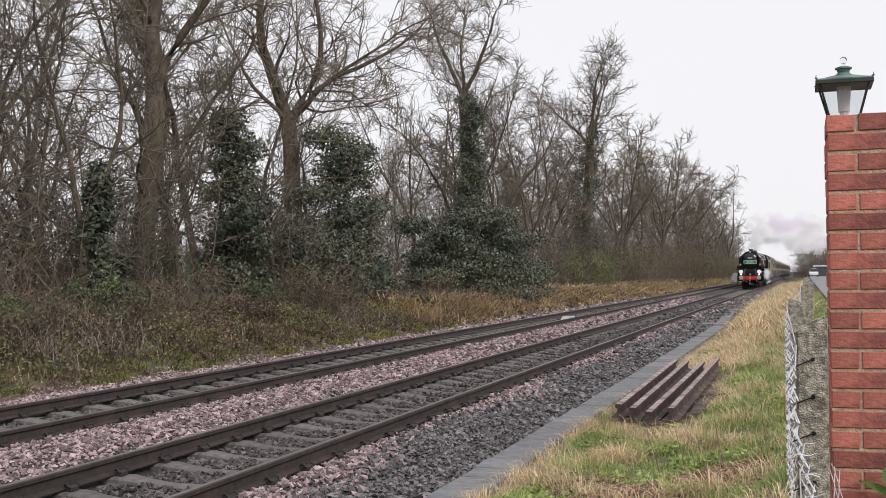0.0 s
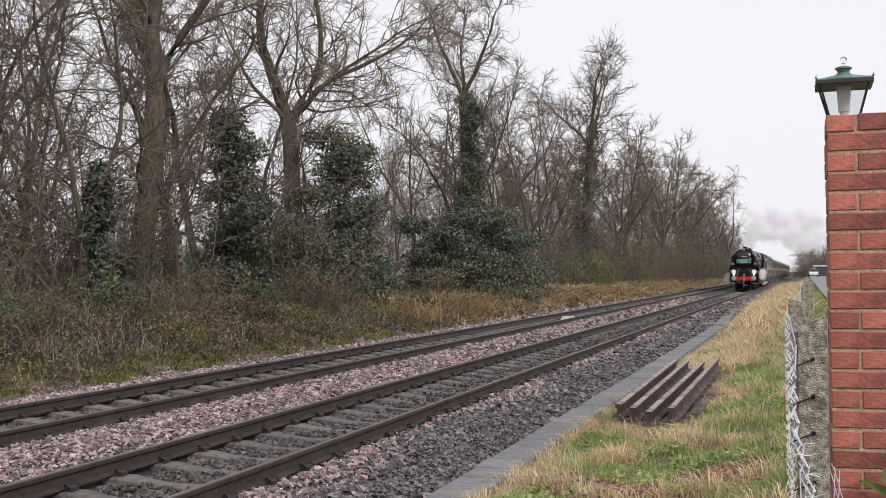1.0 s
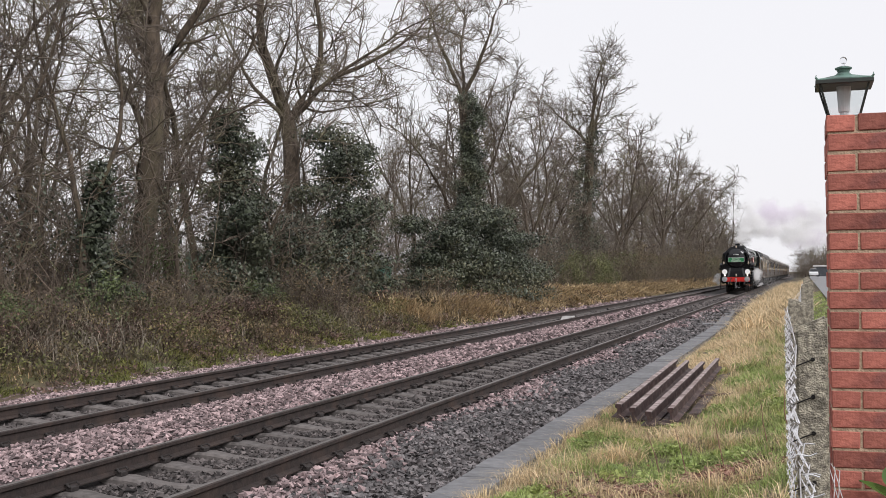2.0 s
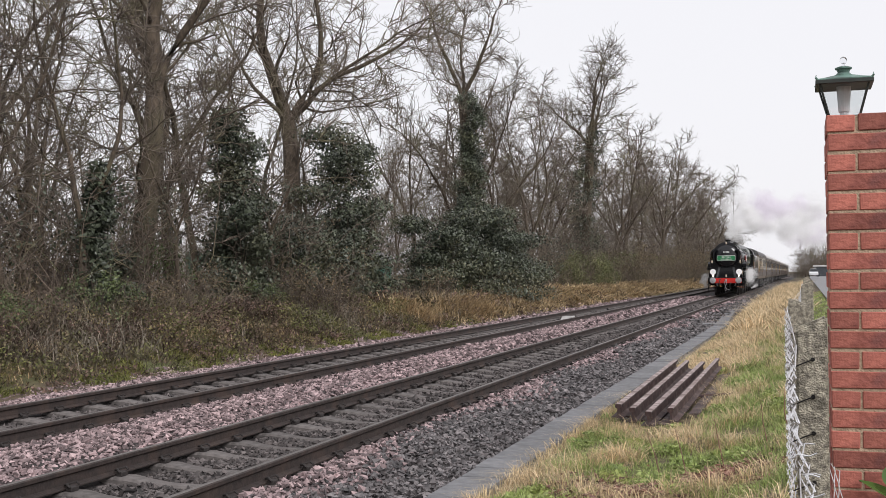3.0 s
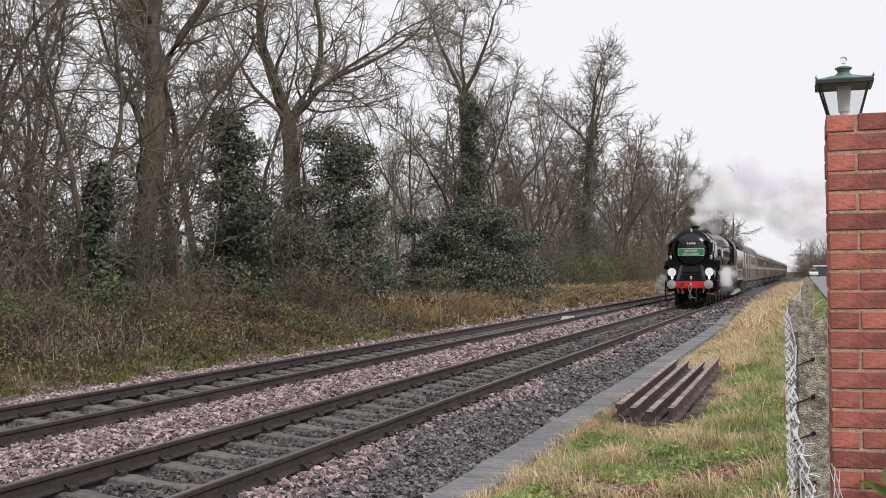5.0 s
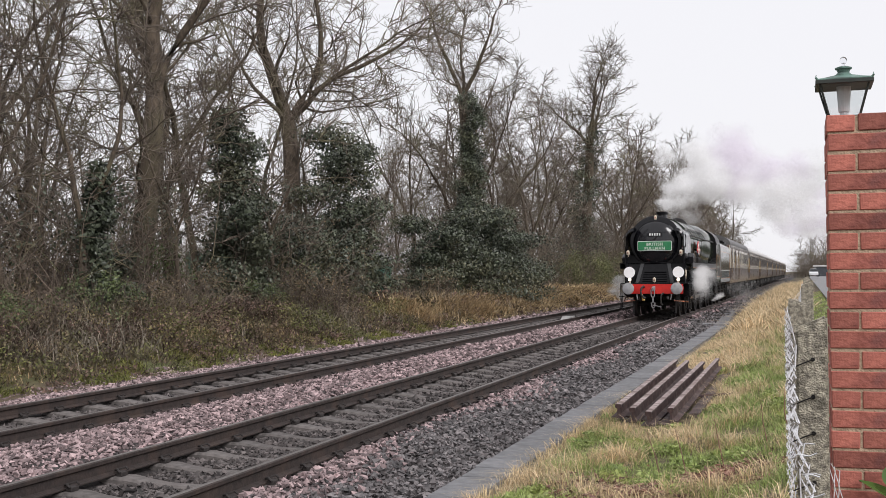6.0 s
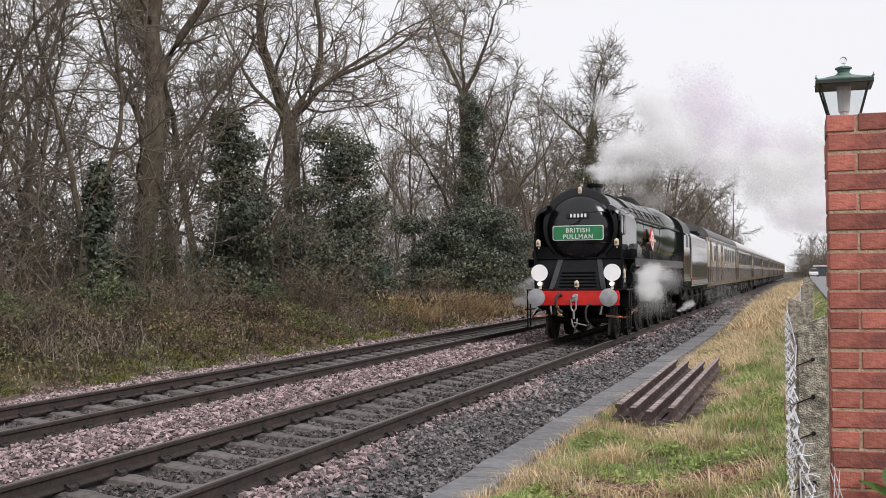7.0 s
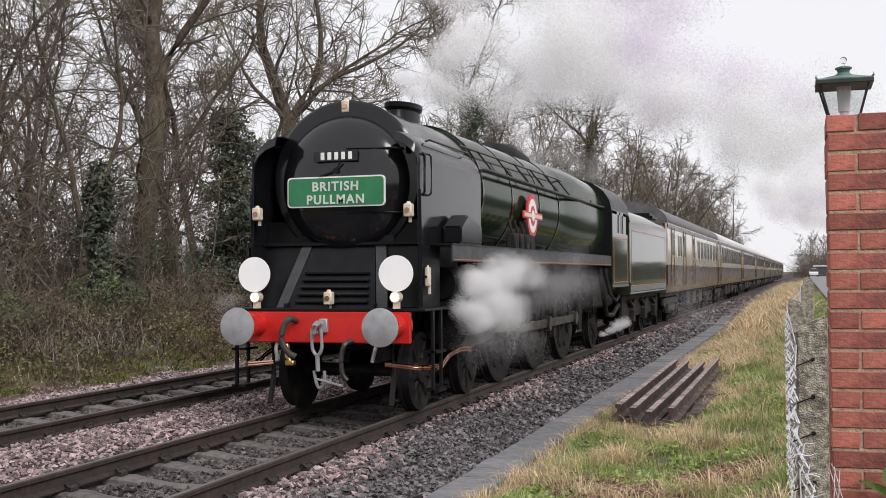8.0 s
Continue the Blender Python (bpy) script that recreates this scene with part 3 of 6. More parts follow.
def leaf_cloud(name, spots, n, size, material, seed=0):
    """Many small folded leaves scattered in lumps (x, y, z, rx, ry, rz)."""
    rs = np.random.default_rng(seed)
    s = np.array(spots, float)
    weight = (s[:, 3] * s[:, 5]) ** 0.9
    pick = rs.choice(len(s), n, p=weight / weight.sum())
    d = rs.normal(size=(n, 3))
    d /= np.linalg.norm(d, axis=1)[:, None]
    c = s[pick, :3] + d * s[pick, 3:6] * (rs.random((n, 1)) ** 0.4) * rs.uniform(0.75, 1.2, (n, 1))
    ax = rs.normal(size=(n, 3))
    ax /= np.linalg.norm(ax, axis=1)[:, None]
    ay = np.cross(ax, d + rs.normal(0, 0.6, (n, 3)))
    ay /= np.linalg.norm(ay, axis=1)[:, None] + 1e-9
    up = np.cross(ax, ay)
    z = (size * rs.uniform(0.6, 1.3, n))[:, None]
    v = np.stack([c - ax * z, c + ay * z * 0.6 + up * z * 0.2, c + ax * z, c - ay * z * 0.6 + up * z * 0.2], 1)
    f = np.array([(0, 1, 2), (0, 2, 3)])[None] + (np.arange(n) * 4)[:, None, None]
    return tris(name, v.reshape(-1, 3), f.reshape(-1, 3), material)


def shrub(seed, height, width, stems, twigs, material, leaves=0, leaf_mat=None):
    rs = np.random.default_rng(seed)
    out, lines = [[], [], 0], []
    for k in range(stems):
        st = (rs.normal(0, width * 0.35), rs.normal(0, width * 0.35), -0.1)
        ln = wander(st, (rs.normal(0, 0.35), rs.normal(0, 0.35), 1), height * rs.uniform(0.5, 1.05), 5, 0.30, 0.0, rs)
        branch_tubes(out, ln, rs.uniform(0.008, 0.02), 0.005, 3)
        lines.append(ln)
    for k in range(twigs):
        br = lines[rs.integers(len(lines))]
        i = rs.integers(1, len(br))
        branch_tubes(out, wander(br[i], side_way(br[i] - br[i - 1], rs.uniform(0.4, 1.3), rs), rs.uniform(0.25, 0.8) * height / 3, 2, 0.3, 0.02, rs), 0.008, 0.003, 3)
    st = tris("branchwork", np.concatenate(out[0]), np.concatenate(out[1]), material)
    lf = None
    if leaves:
        spots = [(rs.normal(0, width * 0.33), rs.normal(0, width * 0.33), rs.uniform(0.15, 0.8) * height, width * 0.28, width * 0.28, height * 0.2) for _ in range(14)]
        lf = leaf_cloud("foliage", spots, leaves, 0.05, leaf_mat, seed)
    return st, lf


def in_gap(x, y):
    """Two gaps in the edge growth, towards the shed and the white outbuilding."""
    return any(abs(x / y + slope) < 0.024 and x > -22 for slope in (0.394, 0.611))


def plant(name, meshes, x, y, turn, size, label, category, group, names=("trunk", "crown")):
    if category == "thicket" and in_gap(x, y):
        return None
    t = thing(name, label, category, group, at=Matrix.LocRotScale((x, y, float(ground_z(np.array([x]), np.array([y]))[0])), Euler((0, 0, turn)), (size, size, size)))
    for nm, me in zip(names, meshes):
        if me is not None:
            part(nm, me, None, t)
    return t


def woods():
    two, three, one = ((-0.3, 0.1, 1.0, 0.66), (0.35, -0.2, 0.92, 0.6)), ((-0.45, 0.2, 0.9, 0.55), (0.1, 0.3, 1.0, 0.6), (0.5, -0.3, 0.85, 0.5)), ((0.03, 0.05, 1.0, 0.78),)
    kinds = [make_tree(11, 15, 0.27, two, 10, 2000, 0.34), make_tree(12, 15, 0.22, three, 8, 2000, 0.28, reach=1.1), make_tree(13, 14, 0.15, one, 17, 1700, 0.35),
             make_tree(14, 15, 0.17, two, 10, 2000, 0.22, 0.05), make_tree(15, 13, 0.12, two, 10, 1600, 0.30, -0.06)]
    lite = [make_tree(41, 13, 0.20, three, 8, 1150, 0.26, reach=1.1, low=0.3, thick=1.25), make_tree(42, 13, 0.18, two, 11, 1150, 0.26, reach=1.15, low=0.3, thick=1.25), make_tree(43, 12, 0.16, three, 8, 1050, 0.24, reach=1.1, low=0.3, thick=1.25)]
    own = {8: (make_tree(21, 15, 0.36, ((-0.06, 0.05, 1.0, 0.74), (0.30, -0.1, 0.95, 0.42), (-0.5, 0.4, 0.6, 0.25)), 11, 2800, 0.40, 0.04, 1.0, 0.3), 15, "tall thick-trunked bare tree in the undergrowth"),
           9: (make_tree(22, 17, 0.40, ((-0.2, 0.1, 1.0, 0.70), (0.45, -0.1, 0.9, 0.40), (1.3, 0.1, 0.85, 0.36), (1.0, -0.5, 0.75, 0.26), (-0.9, -0.3, 0.6, 0.25)), 12, 5200, 0.42, -0.05, 1.05, 0.3), 17, "broad spreading bare tree with mossy limbs"),
           10: (make_tree(23, 18.5, 0.34, ((-0.36, 0.05, 1.0, 0.42), (0.36, -0.05, 1.0, 0.42), (0.0, 0.35, 0.8, 0.3)), 10, 2800, 0.60, 0.0, 0.66, 0.5), 18.5, "tall ivy-clad tree forking into a high vee"),
           11: (make_tree(24, 21.5, 0.50, ((0.10, 0.05, 1.0, 0.42), (-0.5, 0.1, 0.75, 0.36), (0.5, 0.1, 0.85, 0.3), (-0.15, -0.3, 0.9, 0.3)), 13, 4200, 0.56, 0.0, 0.8, 0.5, 1.2), 21.5, "tall bare tree with a round crown over an ivied trunk")}
    bare = "bare winter tree with fine twigs behind the railway"
    # (x, y, height, kind)
    for k, (x, y, hgt, kind) in enumerate(TREE_ROWS):
        if kind in own:
            src, h0, lab = own[kind]
            turn = 0.32
        else:
            src, h0, lab = kinds[kind], (15, 15, 14, 15, 13)[kind], bare
            turn = rng.uniform(0, 6.28)
            if y > 84:
                src, h0 = lite[k % 3], (13, 13, 12)[k % 3]
        plant("tree", src[:2], x, y, turn, hgt / h0, lab, "tree", "bare trees along the line")
    # thinner growth behind and along the line
    for y in np.arange(30, 130, 6.0):
        plant("tree", lite[int(rng.integers(0, 3))][:2], -rng.uniform(22, 32), y + rng.uniform(-2, 2), rng.uniform(0, 6.28), rng.uniform(0.62, 0.9) * (0.8 if 44 < y < 70 else 1.0), bare, "tree", "bare trees along the line")
    for y in np.arange(100, 300, 9):
        k = int(rng.integers(0, 3))
        hgt = np.interp(y, (100, 150, 180, 220, 300), (15.5, 18.5, 18.0, 14.0, 12.0)) * rng.uniform(0.86, 1.02)
        plant("tree", lite[k][:2], -rng.uniform(16.5, 21), y + rng.uniform(-3, 3), rng.uniform(0, 6.28), hgt / (13, 13, 12)[k], bare, "tree", "bare trees along the line")
    # a close stand of middling trees, and whippy young growth at the wood's edge
    for y in np.arange(64, 96, 4.6):
        k = int(rng.integers(0, 3))
        plant("tree", lite[k][:2], -rng.uniform(19, 22.5), y + rng.uniform(-1.5, 1.5), rng.uniform(0, 6.28), rng.uniform(0.92, 1.1), bare, "tree", "bare trees along the line")
    for x, y, k, size in ((-16.2, 32.0, 4, 0.66), (-15.8, 25.6, 4, 0.55)):
        plant("tree", kinds[k][:2], x, y, y, size, "young whippy bare tree at the edge of the wood", "tree", "bare trees along the line")
    # ivy on trunks, and holly-dark masses
    def ivy(x, y, r, z0, z1, n, seed, label, fat=1.0):
        rs = np.random.default_rng(seed)
        spots = []
        for z in np.arange(z0, z1, 0.45):
            f = (z - z0) / (z1 - z0)
            w = r * fat * (1.15 - 0.5 * f) * rs.uniform(0.8, 1.2)
            spots.append((rs.normal(0, r * 0.35), rs.normal(0, r * 0.35), z, w, w, 0.5))
        me = leaf_cloud("foliage", spots, int(n * (1.5 if y < 42 or y > 70 else 2.4)), 0.07 if y < 70 else 0.10, M_IVY, seed)
        st, _ = shrub(seed, z1 * 0.8, r, 10, 120, M_BRUSH)
        plant("ivy", (st, me), x, y, 0, 1.0, label, "ivy", "ivy growth", ("branchwork", "foliage"))
    for row in IVY_ROWS:
        ivy(*row)


def undergrowth():
    b = [shrub(31, 3.0, 1.6, 40, 230, M_BRUSH, 520, M_DEADLEAF), shrub(32, 2.4, 1.8, 44, 230, M_BRUSH, 600, M_DEADLEAF), shrub(33, 3.6, 1.8, 38, 250, M_BRUSH, 420, M_IVY), shrub(34, 2.0, 1.6, 38, 160, M_BRUSH, 900, M_LEAF)]
    lab = "tangled leafless thicket of brown stems"
    for y in np.arange(11, 70, 1.35):
        for x0, k in ((-15.2, 1), (-17.4, 2)):
            j = int(rng.integers(0, 4)) if rng.random() < 0.5 else k
            plant("thicket", b[j], x0 + rng.normal(0, 0.6), y + rng.uniform(-0.6, 0.6), rng.uniform(0, 6.28), (1.0 if k == 2 else 0.58) * rng.uniform(0.7, 1.4), lab, "thicket", "thickets along the bank", ("branchwork", "foliage"))
    for y in np.arange(12, 44, 2.0):
        plant("thicket", b[int(rng.integers(0, 3))], -20.5 + rng.normal(0, 0.8), y, rng.uniform(0, 6.28), rng.uniform(0.9, 1.4), lab, "thicket", "thickets along the bank", ("branchwork", "foliage"))
    tall = [shrub(35, 9.0, 2.6, 24, 440, M_TWIG), shrub(36, 10.5, 2.4, 22, 440, M_TWIG), shrub(37, 8.0, 3.0, 26, 440, M_TWIG)]
    pole = "dense stand of thin bare saplings behind the trees"
    for y in np.arange(36, 140, 3.0):
        j = int(rng.integers(0, 3))
        plant("sapling_clump", tall[j], -19.5 - rng.uniform(0, 5), y + rng.uniform(-1, 1), rng.uniform(0, 6.28), rng.uniform(0.75, 1.1) * (0.8 if y < 68 else 1.0), pole, "saplings", "sapling clumps", ("branchwork", "foliage"))
    for y in np.arange(16, 38, 2.4):
        j = int(rng.integers(0, 3))
        plant("sapling_clump", tall[j], -25 - rng.uniform(0, 4), y, rng.uniform(0, 6.28), rng.uniform(0.65, 0.95), pole, "saplings", "sapling clumps", ("branchwork", "foliage"))
    for y in np.arange(62, 330, 3.6):
        j = int(rng.integers(0, 3))
        plant("sapling_clump", tall[j], -16.5 - rng.uniform(0, 6), y + rng.uniform(-1, 1), rng.uniform(0, 6.28), rng.uniform(0.75, 1.1), pole, "saplings", "sapling clumps", ("branchwork", "foliage"))
    for x, y in ((0.0, 250), (2.0, 252), (4.0, 249), (6.5, 251), (9.0, 252), (-0.6, 300), (1.5, 300)):
        plant("sapling_clump", tall[int(x * 2) % 3], x, y, x, 0.85, "distant bare scrub beyond the garages", "saplings", "distant scrub", ("branchwork", "foliage"))
    olive = shrub(41, 2.7, 2.3, 40, 200, M_BRUSH, 3600, M_OLIVE)
    for x, y, s in ((-15.2, 72, 0.95), (-15.0, 76, 1.15), (-15.3, 80, 1.1), (-15.1, 85, 0.95), (-15.6, 89, 1.2)):
        plant("bush", olive, x, y, y, s, "rounded olive green bush on the bank", "bush", "olive bushes", ("branchwork", "foliage"))
    brown = [shrub(42, 3.4, 2.6, 70, 420, M_BRUSH, 1500, M_DEADLEAF), shrub(43, 3.0, 2.4, 60, 400, M_BRUSH, 1100, M_OLIVE)]
    for y in np.arange(92, 330, 4.2):
        plant("thicket", brown[int(rng.random() < 0.3)], -15.2 + rng.normal(0, 0.5), y, rng.uniform(0, 6.28), rng.uniform(0.95, 1.45), "dense brown leafless hedge growth along the line", "thicket", "hedge thickets", ("branchwork", "foliage"))
    for x, y in ((0.2, 262), (2.4, 258), (4.6, 264), (6.8, 259), (9.2, 262), (12, 266), (-0.4, 320), (2.6, 318), (15, 270)):
        plant("thicket", brown[0], x, y, x * 3, 1.9 + 0.25 * math.sin(x * 2.1), "distant brown belt of leafless scrub", "thicket", "distant scrub", ("branchwork", "foliage"))
    for y in np.arange(70, 120, 4.0):
        j = int(rng.integers(0, 4))
        plant("thicket", b[j], -16.6 + rng.normal(0, 0.7), y, rng.uniform(0, 6.28), rng.uniform(0.8, 1.4), lab, "thicket", "thickets along the bank", ("branchwork", "foliage"))


TREE_ROWS = (
    (-18, 26.5, 15.0, 8),
    (-16, 21.6, 10, 3),
    (-20, 24.8, 9.5, 3),
    (-18, 19.5, 10.5, 4),
    (-17.5, 20.8, 11, 4),
    (-22.5, 25.0, 12, 1),
    (-23.5, 28.5, 12, 3),
    (-20.5, 21.5, 11, 3),
    (-17.2, 17.6, 10, 2),
    (-23, 37.0, 13.5, 2),
    (-22.5, 42.0, 13.5, 3),
    (-21, 33.1, 13, 1),
    (-18.4, 30.8, 12.5, 2),
    (-19, 39.8, 17.0, 9),
    (-22, 47.3, 8.5, 0),
    (-20, 48.7, 7.5, 2),
    (-21, 55.2, 8.5, 3),
    (-23, 64.4, 13, 1),
    (-20, 66.0, 13.5, 2),
    (-18, 59.3, 18.6, 10),
    (-20, 71.7, 14.0, 1),
    (-19, 77.7, 15.0, 3),
    (-21, 84, 15.5, 3),
    (-18.4, 94.4, 20.8, 11),
    (-20, 102, 15.5, 1),
    (-18, 112, 16.5, 3),
    (-19, 124, 18.0, 0),
    (-17, 136, 19.0, 1),
    (-18, 150, 19.5, 3),
    (-17, 163, 19, 0),
    (-17, 178, 17.5, 1),
    (-16, 205, 16.5, 0),
    (-15, 236, 20, 3),
)
IVY_ROWS = (
    (-17, 30.8, 0.8, 0.0, 6.2, 9000, 1, 'dark ivy climbing a dead stem', 1.15),
    (-17.4, 39.8, 1.35, 0.0, 6.6, 15000, 2, 'large dense dark ivy-smothered tree', 1.25),
    (-17.2, 35.2, 1.1, 0.0, 2.9, 5000, 14, 'dark ivied thicket between two trunks', 1.2),
    (-15.9, 22.0, 0.45, 0.2, 3.6, 3200, 3, 'ivy clinging to a slender trunk'),
    (-17.9, 59.1, 0.95, 0.5, 11.3, 8500, 4, 'ivy-covered trunk of a tall tree'),
    (-15.6, 45.4, 1.3, 0.0, 3.2, 4500, 15, 'spreading dark evergreen bush at the bank', 1.0),
    (-15.4, 49.0, 1.8, 0.0, 3.7, 7000, 5, 'spreading dark evergreen bush at the bank', 1.0),
    (-15.3, 54.0, 1.9, 0.0, 4.2, 7500, 6, 'spreading dark evergreen bush at the bank', 1.0),
    (-15.3, 59.5, 1.8, 0.0, 3.6, 6000, 7, 'spreading dark evergreen bush at the bank', 1.0),
    (-18, 94.2, 1.3, 2.0, 13.4, 4600, 8, 'ivy-covered trunk of a tall tree'),
    (-16.6, 29.6, 0.9, 0.0, 3.0, 4500, 9, 'low dark ivy mound under the trees'),
    (-16.4, 33.5, 1.0, 0.0, 2.6, 3500, 10, 'low dark ivy mound under the trees'),
    (-16.3, 23.4, 0.6, 0.0, 1.8, 1500, 12, 'low dark ivy mound under the trees'),
    (-16.3, 36.8, 1.1, 0.0, 2.4, 3000, 13, 'low dark ivy mound under the trees'),
)
woods()
undergrowth()

# far trees on the right of the line
TREE_FAR = make_tree(15, 13, 0.13, ((-0.2, 0.1, 1.0, 0.6), (0.3, 0.1, 0.9, 0.6)), 10, 420, 0.25, low=0.3, thick=2.0)
for x, y, k in ((0.2, 255, 0.75), (1.5, 262, 0.8), (3.0, 258, 0.7), (4.5, 270, 0.75), (8, 265, 0.68), (12, 275, 0.7), (-1.0, 330, 0.6), (3.0, 320, 0.6), (16, 290, 0.8)):
    plant("tree", TREE_FAR[:2], x, y, x, k, "distant bare tree beyond the garages", "tree", "distant trees")

# ---- grass, brambles and litter ----
def blades(name, x, y, h, w, lean, material, label, zf=ground_z, curl=0.6):
    """Bent tapering blades in one mesh."""
    n = len(x)
    z = zf(x, y) - 0.02
    a = rng.uniform(0, 2 * math.pi, n)
    d = np.stack([np.cos(a), np.sin(a), np.zeros(n)], 1)
    s = np.stack([-np.sin(a + rng.normal(0, 0.8, n)), np.cos(a), np.zeros(n)], 1) * (w * rng.uniform(0.6, 1.3, n))[:, None]
    h = h * rng.uniform(0.5, 1.25, n)
    ln = lean * rng.uniform(0.1, 2.1, n)
    base = np.stack([x, y, z], 1)
    mid = base + d * (h * ln * 0.35)[:, None] + np.array([0, 0, 1.0]) * (h * 0.6)[:, None]
    tip = base + d * (h * ln)[:, None] + np.array([0, 0, 1.0]) * (h * (1 - curl * 0.4 * np.minimum(ln, 1.4)))[:, None]
    v = np.stack([base - s, base + s, mid + s * 0.7, mid - s * 0.7, tip], 1)
    f = np.array([(0, 1, 2), (0, 2, 3), (3, 2, 4)])[None] + (np.arange(n) * 5)[:, None, None]
    return solo(name, tris(name, v.reshape(-1, 3), f.reshape(-1, 3), material), None, label, "grass", kind="stuff")


def patchy(x, y, seed, size):
    """Smooth patches, 0 to 1, over the plan."""
    o = np.random.default_rng(seed).uniform(0, 9, 6)
    p = np.sin(x / size + o[0]) * np.sin(y / size * 0.8 + o[1]) + 0.6 * np.sin(x / size * 2.3 + y / size * 1.7 + o[2]) + 0.4 * np.sin(y / size * 3.1 - x / size * 2.9 + o[3])
    return 0.5 + 0.25 * p


def tufts(x, y, per, spread):
    return np.repeat(x, per) + rng.normal(0, spread, len(x) * per), np.repeat(y, per) + rng.normal(0, spread, len(x) * per)


def verge():
    # right-hand strip between trough and fence
    for y0, y1, ns, ng, hs, hg in ((5.2, 7.5, 500, 500, 0.15, 0.09), (7.5, 11, 1000, 2100, 0.175, 0.10), (11, 18, 1700, 3000, 0.20, 0.12), (18, 32, 2300, 1700, 0.27, 0.15), (32, 60, 1700, 150, 0.45, 0.25), (60, 140, 1500, 0, 0.60, 0.3)):
        for kind, n, hh, m, per in (("dry_grass", ns, hs, M_STRAW, 9), ("green_grass", ng, hg, M_GRASS, 11)):
            if not n:
                continue
            far = y0 >= 32
            x, y = rng.uniform(-2.5 if y0 < 32 else -3.3, -0.02, n), rng.uniform(y0, y1, n)
            p = patchy(x, y, 3, 0.42 if y0 < 18 else 0.8) + (0.22 if y0 >= 18 else 0.0) * (x < -1.1)
            side = 0.16 * (x > -1.0) * (y > 9.5) * (y < 30)
            keep = (p > 0.53 + side * 0.6) if kind == "dry_grass" else (p < 0.66 + side)
            stack = (x > -2.2) & (x < -1.12) & (y > 12.1) & (y < 18.9)
            litter = ((x + 1.05) / 0.75) ** 2 + ((y - 8.9) / 0.45) ** 2 < 1
            keep &= ~stack & ~(litter & (rng.random(n) < 0.8))
            x, y = tufts(x[keep], y[keep], per, 0.055 if not far else 0.16)
            edge = x > np.interp(y, (0, 38.6, 44, 54, 66), (-2.53, -2.56, -2.75, -3.1, -3.35))
            x, y = x[edge], y[edge]
            # grass stays short beside the trough
            rim = np.interp(y, (0, 38.6, 44, 54, 66), (-2.6, -2.6, -2.8, -3.15, -3.4))
            h3 = hh * np.clip((x - rim) / (0.22 if y0 < 18 else 0.9), 0.3, 1.0) * np.clip(0.35 + 1.3 * patchy(x, y, 17, 0.23), 0.4, 1.6)
            blades(kind, x, y, h3, 0.0034 if y0 < 18 else 0.006 if y0 < 32 else 0.014, (0.9 if y0 < 18 else 1.5) if kind == "dry_grass" else 0.7, m, "tussocks of bleached dry grass on the verge" if kind == "dry_grass" else "short green grass among the dry tussocks")
    # bushy tussocks, combed over by the wind, and broad-leaved weeds between them
    n = 110
    x, y = rng.uniform(-2.45, -0.1, n), rng.uniform(7.6, 24, n)
    keep = ~((x > -2.25) & (x < -1.05) & (y > 12.3) & (y < 18.9)) & (patchy(x, y, 3, 0.42) > 0.52)
    x, y = tufts(x[keep], y[keep], 75, 0.05)
    blades("dry_grass", x, y, 0.24, 0.003, 1.5, M_STRAW, "bushy bleached tussocks bent over on the verge", curl=0.9)
    x, y = rng.uniform(-2.57, -2.42, 45), rng.uniform(7.6, 15, 45)
    x, y = tufts(x, y, 38, 0.035)
    blades("dry_grass", x, y, 0.21, 0.003, 1.0, M_STRAW, "dry grass hanging over the trough edge", curl=0.9)
    x, y = np.append(rng.uniform(-2.2, -1.15, 26), rng.uniform(-1.2, -1.05, 20)), np.append(rng.uniform(11.6, 12.1, 26), rng.uniform(12.2, 18.6, 20))
    x, y = tufts(x, y, 45, 0.05)
    blades("dry_grass", x, y, 0.15, 0.003, 1.1, M_STRAW, "dry grass tufts round the rail stack")
    spots = []
    for x, y in zip(rng.uniform(-2.4, -0.15, 400), rng.uniform(7.6, 20, 400)):
        if patchy(x, y, 3, 0.42) < 0.46 and not (-2.25 < x < -1.05 and 12.2 < y < 18.9):
            spots.append((x, y, float(ground_z(np.array([x]), np.array([y]))[0]) + 0.05, 0.13, 0.13, 0.05))
    solo("weeds", leaf_cloud("weeds", spots, 11000, 0.022, M_GRASS, 91), None, "low broad-leaved green weeds among the grass", "weeds", kind="stuff")
    # mown strip beyond the fence
    x, y = rng.uniform(0.12, 0.74, 7000), rng.uniform(16, 60, 7000)
    blades("mown_grass", x, y, 0.07, 0.012, 0.5, M_GRASS, "bright green mown grass beside the path")
    # fallen leaves
    n = 3200
    x, y = -1.05 + rng.normal(0, 0.45, n), 8.75 + rng.normal(0, 0.33, n)
    c = np.stack([x, y, ground_z(x, y) + rng.uniform(0.0, 0.05, n)], 1)
    v = c[:, None, :] + rng.normal(0, 0.022, (n, 4, 3)) * np.array([1, 1, 0.5])
    f = np.array([(0, 1, 2), (1, 2, 3)])[None] + (np.arange(n) * 4)[:, None, None]
    solo("fallen_leaves", tris("fallen_leaves", v.reshape(-1, 3), f.reshape(-1, 3), M_LITTER), None, "reddish brown fallen leaves on bare soil", "leaf litter", kind="stuff")
